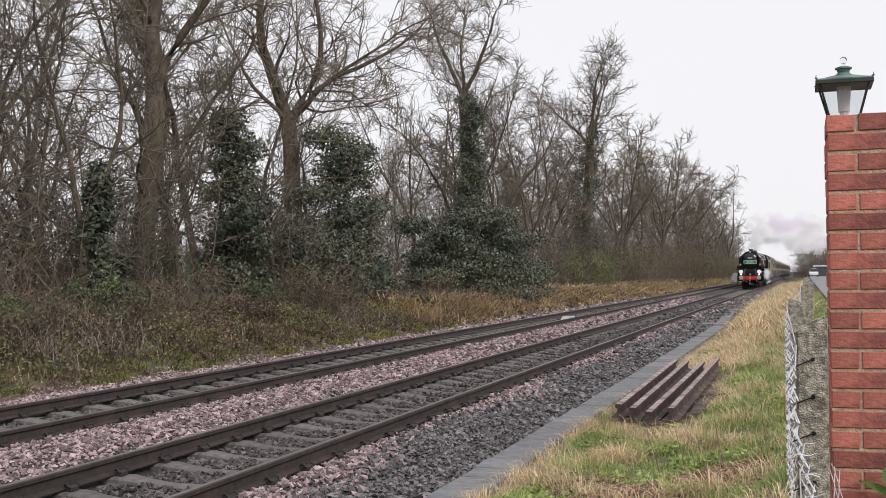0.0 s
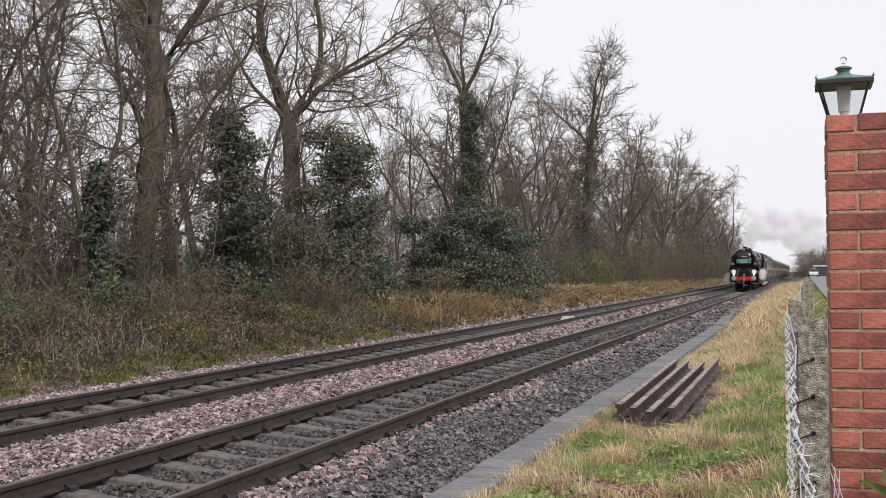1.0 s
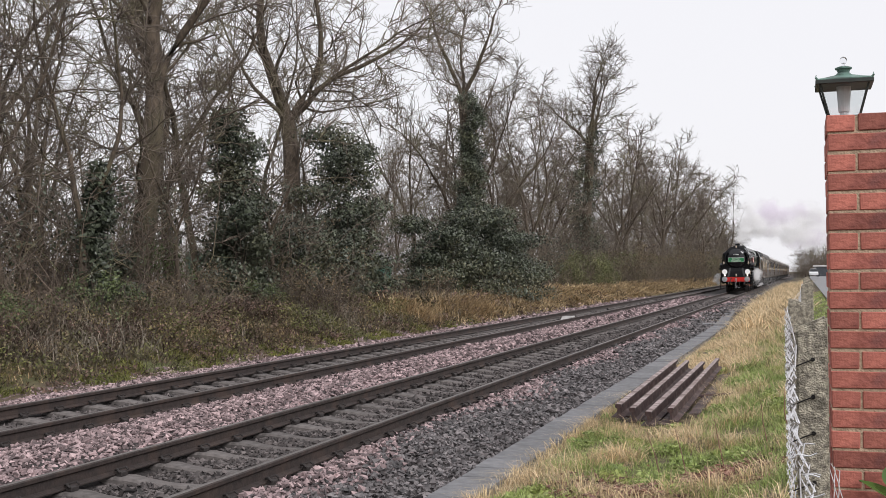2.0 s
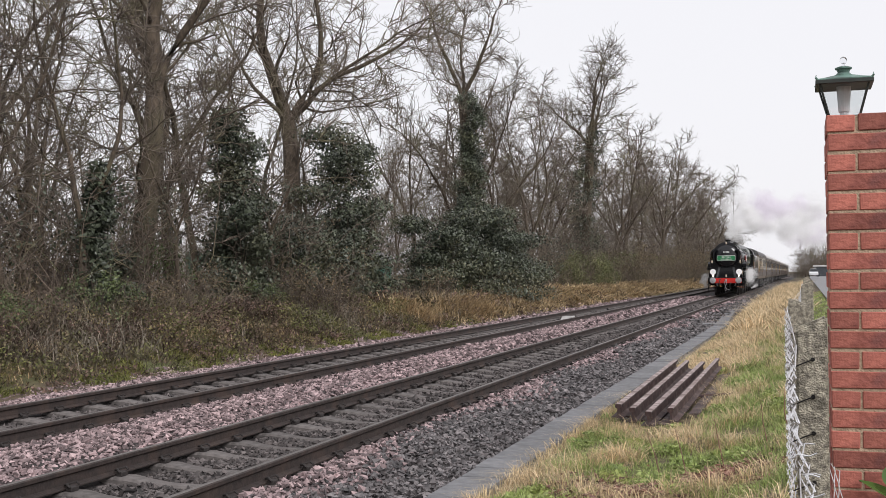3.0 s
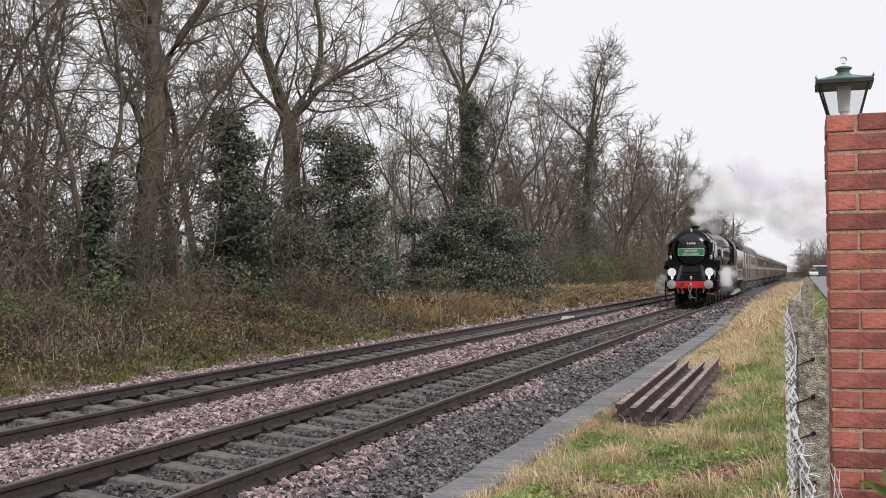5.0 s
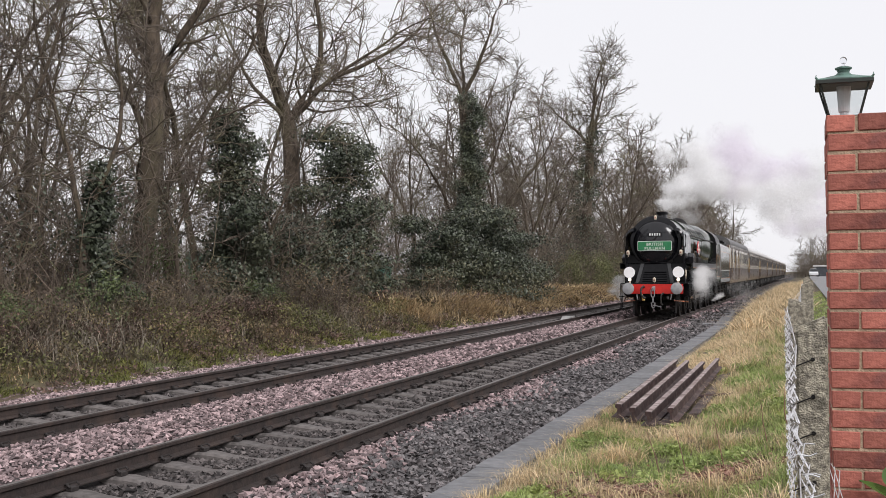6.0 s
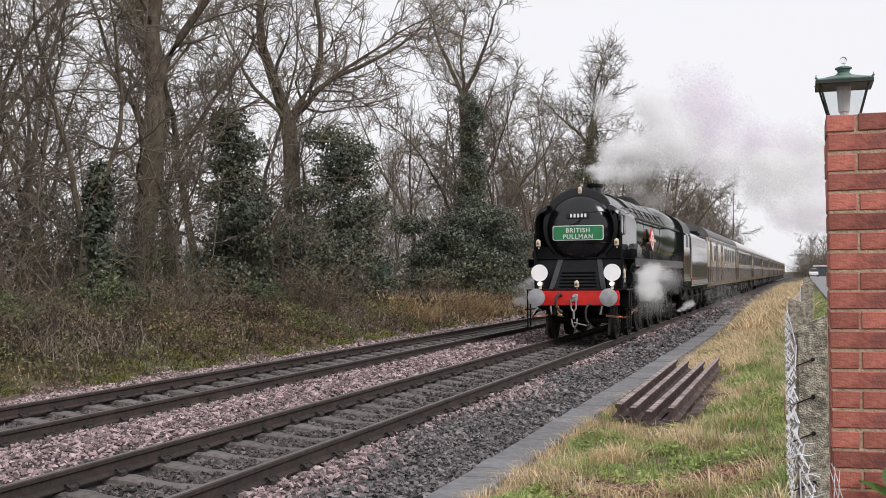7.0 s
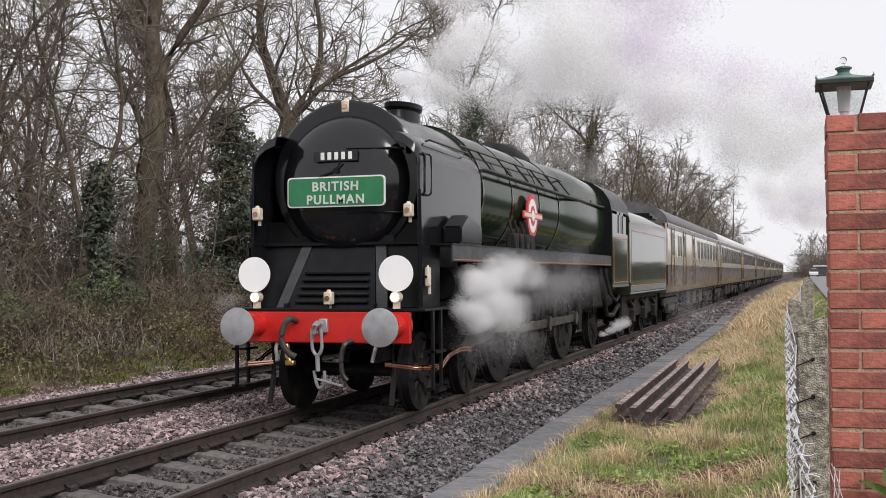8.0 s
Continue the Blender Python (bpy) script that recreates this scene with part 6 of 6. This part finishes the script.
        rod(bm, (sx * 1.15, 6.9, 1.5), (sx * 1.10, 7.1, 0.95), 0.04, n=8)
        part("valve_gear", bm, M_GRIME, L, "oily valve gear and brake hangers")
        bm = new_bm()
        box(bm, sx * 0.98 - 0.03, sx * 0.98 + 0.03, 4.95, 9.68, 0.94 - 0.07, 0.94 + 0.07, 0.012)
        for y in (5.03, 7.32, 9.6):
            rod(bm, (sx * 0.94, y, 0.94), (sx * 1.05, y, 0.94), 0.13, n=16)
        rd = part("coupling_rod", bm, M_ROD, L, "steel coupling rod", True)
        RODS.append((rd, 0.94, 0.305))
        # pipework and ashpan below the cab
        bm = new_bm()
        box(bm, sx * 0.7 if sx > 0 else -1.15, 1.15 if sx > 0 else -0.7, 10.9, 13.4, 0.9, 1.75, 0.05)
        pipe(bm, [(sx * 1.25, 11.2, 1.75), (sx * 1.28, 11.5, 1.1), (sx * 1.25, 12.0, 0.75), (sx * 1.2, 13.0, 0.7), (sx * 1.2, 13.8, 0.9)], 0.05, 8)
        pipe(bm, [(sx * 1.25, 11.8, 1.75), (sx * 1.28, 12.2, 1.2), (sx * 1.25, 13.2, 1.0), (sx * 1.2, 13.9, 1.1)], 0.035, 8)
        part("injector", bm, M_GRIME, L, "sooty injector and pipes", True)
        # nameplate: red roundel with a bar, no lettering
        o = rod(new_bm(), (sx * 1.08, 6.05, 2.55), (sx * 1.11, 6.05, 2.55), 0.35, n=40)
        nb = part("nameplate", o, M_PLATE_RED, L, "red round nameplate with pale ring and crossbar")
        for name, r, m, x in (("pale_ring", 0.27, M_WHITE, 1.114), ("red_centre", 0.16, M_PLATE_RED, 1.118), ("pale_centre", 0.09, M_WHITE, 1.122)):
            part(name, rod(new_bm(), (sx * (x - 0.01), 6.05, 2.55), (sx * x, 6.05, 2.55), r, n=36), m, nb)
        bm = new_bm()
        box(bm, sx * 1.10 - 0.016, sx * 1.10 + 0.016, 5.45, 6.72, 2.49, 2.61, 0.01)
        part("crossbar", bm, M_PLATE_RED, nb)
        bm = new_bm()
        box(bm, sx * 1.118 - 0.003, sx * 1.118 + 0.003, 5.50, 6.67, 2.52, 2.58)
        part("pale_bar", bm, M_CREAMY, nb)
        rod_b = rod(new_bm(), (sx * 0.9, 6.05, 2.55), (sx * 1.09, 6.05, 2.55), 0.05, n=8)
        part("stand", rod_b, M_SATIN, nb)
    # cab
    arc = [(1.36, 2.95), (1.31, 3.18), (1.18, 3.38), (0.95, 3.54), (0.6, 3.66), (0.2, 3.71), (-0.2, 3.71), (-0.6, 3.66), (-0.95, 3.54), (-1.18, 3.38), (-1.31, 3.18), (-1.36, 2.95)]
    bm = prism(new_bm(), arc, 12.15, 14.5)
    cb = part("cab_roof", bm, M_SATIN, L, "curved black cab roof", True)
    bm = prism(new_bm(), [(1.35, 1.5)] + arc + [(-1.35, 1.5)], 12.12, 12.16)
    part("cab_front", bm, M_SATIN, L)
    for sx in (-1, 1):
        x = sx * 1.35
        bm = new_bm()
        for y0, y1, z0, z1 in ((12.16, 14.35, 1.32, 2.5), (12.16, 12.75, 2.5, 2.96), (13.05, 13.2, 2.5, 2.96), (13.6, 14.0, 2.5, 2.96), (12.16, 14.0, 2.90, 2.97)):
            box(bm, x - 0.015, x + 0.015, y0, y1, z0, z1)
        part("cab_side", bm, M_MIRROR_GREEN, L, "dark green lined cab side")
        for y0, y1 in ((12.75, 13.05), (13.2, 13.6)):
            bm = new_bm()
            box(bm, x - 0.006, x + 0.006, y0, y1, 2.5, 2.9)
            part("cab_window", bm, M_WINDOW, L)
        bm = new_bm()
        for y0, y1, z0, z1 in ((12.3, 14.2, 1.42, 1.435), (12.3, 14.2, 2.38, 2.395), (12.3, 12.315, 1.42, 2.395), (14.185, 14.2, 1.42, 2.395)):
            box(bm, sx * 1.367 - 0.002, sx * 1.367 + 0.002, y0, y1, z0, z1)
        part("cab_lining", bm, M_ORANGE, L)
        part("cab_hand_rail", rod(new_bm(), (sx * 1.38, 14.42, 1.4), (sx * 1.38, 14.42, 2.8), 0.018, n=8), M_STEEL, L)
    for y, r, solid in ((1.45, 0.47, False), (3.355, 0.47, False), (5.03, 0.94, True), (7.32, 0.94, True), (9.6, 0.94, True), (12.65, 0.546, False)):
        axle(L, y, r, solid, 0)
    TRAIN.append((L, 0.0))


def tender():
    T = thing("tender", "dark green lined locomotive tender heaped with coal", "tender")
    sec = [(1.37, 1.18), (1.37, 2.80), (1.34, 2.95), (1.24, 3.08), (1.14, 3.12), (1.10, 3.06), (-1.10, 3.06), (-1.14, 3.12), (-1.24, 3.08), (-1.34, 2.95), (-1.37, 2.80), (-1.37, 1.18)]
    part("tank", prism(new_bm(), sec, 0.0, 6.9), M_MIRROR_GREEN, T, "glossy dark green tank sides", True)
    bm = new_bm()
    for sx in (-1, 1):
        for y0, y1, z0, z1 in ((0.2, 6.7, 1.32, 1.335), (0.2, 6.7, 2.62, 2.635), (0.2, 0.215, 1.32, 2.635), (6.685, 6.7, 1.32, 2.635)):
            box(bm, sx * 1.3725 - 0.002, sx * 1.3725 + 0.002, y0, y1, z0, z1)
    part("lining", bm, M_ORANGE, T)
    bm = new_bm()
    rs = np.random.default_rng(3)
    rings = []
    for k in range(15):
        y = 0.4 + k * 0.36
        rings.append([(x, y, 3.0 + (0.42 * math.exp(-((k - 5) / 6.0) ** 2)) * math.exp(-(x / 0.75) ** 2) + rs.uniform(0, 0.09)) for x in np.linspace(-1.05, 1.05, 13)])
    loft(bm, rings, close=False, cap=False)
    part("coal", bm, M_COAL, T, "heap of black coal")
    bm = new_bm()
    box(bm, -1.2, 1.2, 5.2, 6.5, 3.06, 3.3, 0.08, seg=2)
    part("rear_tank_top", bm, M_SATIN, T, "", True)
    bm = new_bm()
    box(bm, -1.36, 1.36, 0.0, 6.9, 1.10, 1.18, 0.01)
    for sx in (-1, 1):
        box(bm, sx * 1.1 - 0.025, sx * 1.1 + 0.025, 0.2, 6.7, 0.55, 1.10)
        for y in (1.5, 3.5, 5.5):
            box(bm, sx * 1.16 - 0.08, sx * 1.16 + 0.08, y - 0.16, y + 0.16, 0.42, 0.72, 0.02)
            for d in (-0.5, 0.5):
                rod(bm, (sx * 1.18, y + d, 0.95), (sx * 1.18, y, 0.80), 0.05, n=6)
    part("underframe", bm, M_GRIME, T, "sooty frame with springs and axleboxes")
    bm = new_bm()
    for sx in (-1, 1):
        box(bm, sx * 1.365 - 0.006, sx * 1.365 + 0.006, 0.02, 6.88, 1.135, 1.165)
    part("edge_line", bm, M_BUFFER, T)
    for y in (1.5, 3.5, 5.5):
        axle(T, y, 0.546, False, 0)
    TRAIN.append((T, 14.58))


COACH = 19.9


def coach(first, k):
    """Main-line coach in cream and umber with its windows, doors, roof, bogies."""
    C = thing("coach", "cream and umber passenger coach with a dark roof" if first else "cream and umber saloon coach with a pale roof", "coach", "coaches of the train")
    z0, zw, zc = 1.02, 1.86, 3.12
    bm = prism(new_bm(), [(1.37, zw), (1.385, 2.4), (1.36, zc), (-1.36, zc), (-1.385, 2.4), (-1.37, zw)], 0, COACH)
    part("upper_side", bm, M_CREAM, C, "cream upper panels", True)
    bm = prism(new_bm(), [(1.30, z0), (1.372, 1.3), (1.375, zw), (-1.375, zw), (-1.372, 1.3), (-1.30, z0)], 0.004, COACH - 0.004)
    part("lower_side", bm, M_UMBER, C, "umber brown lower panels", True)
    roof = [(1.36, zc)] + [(1.38 * math.cos(a), zc + 0.04 + 0.62 * math.sin(a)) for a in np.linspace(0.04, math.pi - 0.04, 15)] + [(-1.36, zc)]
    part("roof", prism(new_bm(), roof, -0.02, COACH + 0.02), M_ROOF if first else M_ROOF_PALE, C, "dark grey roof" if first else "pale grey roof", True)
    for sx in (-1, 1):
        bm = new_bm()
        box(bm, sx * 1.372 - 0.014, sx * 1.372 + 0.014, 0.0, COACH, zc - 0.16, zc - 0.03)
        part("letter_board", bm, M_UMBER, C, "brown board over the windows")
        if first:
            spans = [(1.0, 0.75), (2.6, 0.5), (3.3, 0.5)] + [(9.3 + i * 1.45, 1.05) for i in range(7)]
            doors = (0.9, 4.4, 7.6, 19.0)
        else:
            spans = [(2.2 + i * 1.86, 1.25) for i in range(9)]
            doors = (0.55, 18.85)
        for y, w in spans:
            bm = new_bm()
            box(bm, sx * 1.377 - 0.016, sx * 1.377 + 0.016, y - 0.05, y + w + 0.05, 2.10, 2.86, 0.02)
            wf = part("window", bm, M_UMBER if not first else M_CREAM, C, "")
            bm = new_bm()
            box(bm, sx * 1.384 - 0.014, sx * 1.384 + 0.014, y, y + w, 2.15, 2.81, 0.01)
            part("pane", bm, M_WINDOW, wf, "dark glass pane")
        for y in doors:
            bm = new_bm()
            for a, b, c, d in ((y - 0.02, y, 1.2, 3.0), (y + 0.75, y + 0.77, 1.2, 3.0)):
                box(bm, sx * 1.386 - 0.01, sx * 1.386 + 0.01, a, b, c, d)
            dr = part("door", bm, M_UMBER, C)
            bm = new_bm()
            box(bm, sx * 1.386 - 0.01, sx * 1.386 + 0.01, y + 0.14, y + 0.62, 2.15, 2.85, 0.01)
            part("pane", bm, M_WINDOW, dr)
            part("hand_rail", rod(new_bm(), (sx * 1.41, y - 0.09, 1.6), (sx * 1.41, y - 0.09, 2.6), 0.009, n=6), M_BRASS, dr)
    bm = new_bm()
    box(bm, -0.62, 0.62, -0.24, 0.0, 1.05, 3.25, 0.03)
    part("gangway", bm, M_BOGIE, C, "black corridor gangway")
    if first:
        bm = new_bm()
        box(bm, -1.30, 1.30, -0.012, 0.0, 1.1, 3.1)
        part("end_panel", bm, M_END, C, "maroon-brown end panel")
    bm = new_bm()
    box(bm, -1.1, 1.1, 0.2, COACH - 0.2, 0.88, 1.03)
    for y in (7.0, 9.2, 11.8):
        box(bm, -1.2, 1.2, y, y + 1.3, 0.45, 0.95, 0.03)
    for sx in (-1, 1):
        rod(bm, (sx * 1.0, 5.2, 0.9), (sx * 1.0, 8.2, 0.42), 0.04, n=6)
        rod(bm, (sx * 1.0, 8.2, 0.42), (sx * 1.0, 12.2, 0.42), 0.04, n=6)
        rod(bm, (sx * 1.0, 12.2, 0.42), (sx * 1.0, 15.0, 0.9), 0.04, n=6)
    part("underframe", bm, M_BOGIE, C, "sooty underframe with boxes and trusses")
    for cy in (3.0, COACH - 3.0):
        bm = new_bm()
        for sx in (-1, 1):
            prism(bm, [(cy - 1.9, 0.62), (cy - 1.0, 0.40), (cy + 1.0, 0.40), (cy + 1.9, 0.62), (cy + 1.9, 0.82), (cy - 1.9, 0.82)], sx * 1.02, sx * 1.10, "x")
            for d in (-1.3, 1.3):
                box(bm, sx * 1.13 - 0.06, sx * 1.13 + 0.06, cy + d - 0.15, cy + d + 0.15, 0.36, 0.66, 0.02)
        box(bm, -1.05, 1.05, cy - 0.25, cy + 0.25, 0.5, 0.8)
        for d in (-1.3, 1.3):
            box(bm, -1.08, 1.08, cy + d - 0.04, cy + d + 0.04, 0.42, 0.5)
        part("bogie", bm, M_BOGIE, C, "black iron bogie")
        if k < 3:
            for d in (-1.3, 1.3):
                axle(C, cy + d, 0.457, False, 0)
    TRAIN.append((C, 21.9 + k * (COACH + 0.5)))


M_ROD = mat("oily_steel", (0.10, 0.095, 0.09), (0.05, 0.047, 0.045), 6, 0.4, 0.6)
M_DISC = mat("white_disc_enamel", (0.93, 0.93, 0.92), (0.90, 0.90, 0.89), 6, 0.45)
M_LETTER = mat("pale_letters", (0.62, 0.66, 0.60), (0.54, 0.58, 0.52), 12, 0.6)
M_END = mat("maroon_end", (0.10, 0.02, 0.02), (0.07, 0.014, 0.014), 4, 0.4)
locomotive()
tender()
for k in range(9):
    coach(k == 0, k)


# ---- steam and smoke ----
def puff_mesh(name, seed, n, grain, material):
    """A billow: a swarm of tiny droplets packed in round lumps, about one metre in radius."""
    rs = np.random.default_rng(seed)
    k = 14
    lumps = rs.normal(0, 1, (k, 3))
    lumps *= (rs.uniform(0.1, 0.62, k) / np.linalg.norm(lumps, axis=1))[:, None]
    size = rs.uniform(0.26, 0.46, k)
    i = rs.choice(k, n, p=size ** 2 / (size ** 2).sum())
    d = rs.normal(0, 1, (n, 3))
    d /= np.linalg.norm(d, axis=1)[:, None]
    c = lumps[i] + d * (size[i] * rs.random(n) ** 0.48)[:, None]
    a = rs.normal(0, 1, (n, 3, 3)) * grain * rs.uniform(0.5, 1.3, (n, 1, 1))
    return tris(name, (c[:, None, :] + a).reshape(-1, 3), np.arange(3 * n).reshape(-1, 3), material)


def steam():
    white = [puff_mesh("vapour", 50 + k, 26000, 0.0068, M_STEAM) for k in range(3)]
    grey = [puff_mesh("vapour", 60 + k, 26000, 0.0070, M_SMOKE) for k in range(3)]
    jets = [puff_mesh("vapour", 70 + k, 50000, 0.0062, M_JET) for k in range(3)]
    mist = [puff_mesh("vapour", 80 + k, 26000, 0.0038, M_MIST) for k in range(3)]

    def puff(x, s0, z, r, kind, slip, rise, name, label, group):
        me = (mist if kind == 3 else jets if kind == 2 else grey if kind else white)[len(PUFFS) % 3]
        ob = solo(name, me, None, label, "steam", group)
        ob.scale = (r * random.uniform(0.85, 1.15), r * random.uniform(0.9, 1.3), r * random.uniform(0.8, 1.05))
        PUFFS.append((ob, x, s0, z, slip, rise, random.uniform(-6, 6), random.uniform(0, 360)))
    rs = np.random.default_rng(5)
    # plume from the chimney: leans back, rises, widens and drifts over the verge
    for k in range(48):
        f = k / 47
        s = 3.4 + 104 * f ** 1.6
        grow = min(1, 5 * f)
        z = 4.45 + 3.3 * (1 - math.exp(-7.0 * f)) + rs.normal(0, 0.1 + 0.95 * grow) - 1.4 * f
        x = 0.05 + 7.5 * f ** 0.7 + rs.normal(0, 0.06 + 0.9 * min(1, 3 * f))
        r = 0.38 + 1.0 * min(1, f * 7) + 1.3 * f
        puff(x, s, z, r, 1 if (rs.random() < 0.4 and f > 0.1) else 0, 0.3 * f, 0.03 * f, "smoke_puff", "billow of pale grey and white chimney smoke", "chimney plume")
    # thick white billows just behind the chimney
    for k in range(14):
        f = (k + 0.5) / 14
        puff(0.1 + 1.2 * f + rs.normal(0, 0.6), 4.6 + 12 * f, 5.1 + 1.5 * f ** 0.6 + rs.normal(0, 0.6), 0.75 + 0.65 * f, 0, 0, 0, "smoke_puff", "thick white billow of exhaust steam", "chimney plume")
    # drifting haze behind the dome and cab
    for k in range(5):
        puff(rs.normal(0, 0.3), 9 + k * 2.4, 4.1 + 0.08 * k, 0.8, 3, 0, 0, "steam_wisp", "thin wisp of steam over the cab", "steam wisps")
    # cylinder cocks, both sides: a bright burst by the cylinder that thins out backwards
    low = "low white steam from the cylinder cocks"
    for y, z, r in ((1.75, 1.05, 0.34), (2.0, 1.5, 0.40), (2.35, 1.15, 0.42), (2.6, 1.62, 0.42), (3.0, 1.25, 0.46), (3.4, 1.6, 0.48), (2.2, 1.3, 0.5), (2.7, 1.05, 0.45)):
        puff(1.42 + rs.uniform(0, 0.12), y, z, r, 2, 0, 0, "steam_jet", low, "cylinder steam")
    for y, z, r in ((4.1, 1.35, 0.55), (4.9, 1.65, 0.6), (5.8, 1.4, 0.6), (6.8, 1.6, 0.65), (8.0, 1.45, 0.6)):
        puff(1.45 + rs.uniform(0, 0.15), y, z, r * 1.2, 3, 0, 0, "steam_jet", low, "cylinder steam")
    for y, z, r in ((1.3, 1.2, 0.30), (1.55, 1.5, 0.34)):
        puff(1.5, y, z, r, 2, 0, 0, "steam_jet", low, "cylinder steam")
    for y, z, r in ((1.6, 0.85, 0.5), (2.8, 0.85, 0.6)):
        puff(1.6, y, z, r, 3, 0, 0, "steam_jet", low, "cylinder steam")
    # white jet behind the chimney
    for y, z, r in ((3.2, 4.15, 0.28), (3.7, 4.4, 0.38), (4.4, 4.75, 0.5), (5.3, 5.1, 0.6)):
        puff(0.15 + rs.normal(0, 0.06), y, z, r, 0, 0, 0, "smoke_puff", "bright white jet of exhaust behind the chimney", "chimney plume")
    puff(-1.45, 0.95, 1.3, 0.34, 3, 0, 0, "steam_jet", low, "cylinder steam")
    for y, z, r in ((2.0, 0.9, 0.36), (2.5, 1.3, 0.42), (3.2, 1.1, 0.5), (3.0, 0.7, 0.4)):
        puff(-1.5 - rs.uniform(0, 0.2), y, z, r, 2, 0, 0, "steam_jet", low, "cylinder steam")
    # thin mist along the ballast behind the tender
    for k in range(1):
        puff(1.7 + rs.uniform(0, 0.4), 23 + 8 * k, 0.75 + 0.08 * k, 1.5, 3, 0, 0, "steam_wisp", "thin mist drifting low beside the train", "steam wisps")
    for k in range(4):
        puff(1.25 + 0.08 * k, 11.6 + 0.35 * k, 0.35 + 0.06 * k, 0.13 + 0.04 * k, 2, 0, 0, "steam_jet", "small jet of steam by the rear wheels", "injector steam")


steam()

# ---- what moves ----
FRONT = ((0.0, 113.4), (0.5, 107.6), (1.0, 101.7), (1.5, 95.8), (2.0, 89.9), (2.5, 84.0), (3.0, 78.1), (3.5, 72.1), (4.0, 66.0), (4.5, 59.7), (5.0, 53.2), (5.5, 46.6), (6.0, 39.7), (6.5, 32.6), (7.0, 25.4), (7.5, 18.42), (8.0, 10.95))


def front_at(t):
    """Distance of the buffer faces along the line, by smooth steps between the timed places."""
    ts, ys = [r[0] for r in FRONT], [r[1] for r in FRONT]
    i = min(max(int(t / 0.5), 0), len(ts) - 2)
    f = (t - ts[i]) / 0.5
    m0 = (ys[i + 1] - ys[max(i - 1, 0)]) / (2 if i else 1)
    m1 = (ys[min(i + 2, len(ys) - 1)] - ys[i]) / (2 if i + 2 < len(ys) else 1)
    return (2 * f ** 3 - 3 * f ** 2 + 1) * ys[i] + (f ** 3 - 2 * f ** 2 + f) * m0 + (-2 * f ** 3 + 3 * f ** 2) * ys[i + 1] + (f ** 3 - f ** 2) * m1


def motions():
    times = [k * 0.25 for k in range(33)]
    for ob, back in TRAIN:
        walk(ob, [(t, pose(TRACK, front_at(t) + back, 0)) for t in times])
    fine = [k / 30 for k in range(241)]
    for ob, radius, x, y, z in WHEELS:
        walk(ob, [(t, pose(x, y, z, math.degrees((front_at(t) - front_at(0)) / radius))) for t in fine])
    for ob, radius, crank in RODS:
        walk(ob, [(t, pose(0, crank * math.sin(-(front_at(t) - front_at(0)) / radius), crank * math.cos((front_at(t) - front_at(0)) / radius))) for t in fine])
    for ob, x, s0, z, slip, rise, spin, turn in PUFFS:
        walk(ob, [(t, pose(TRACK + x, front_at(t) + s0 + slip * t, z + rise * t, 0, 0, turn + spin * t)) for t in (0.0, 1.0, 2.0, 3.0, 4.0, 5.0, 6.0, 6.5, 7.0, 7.5, 8.0)])


motions()
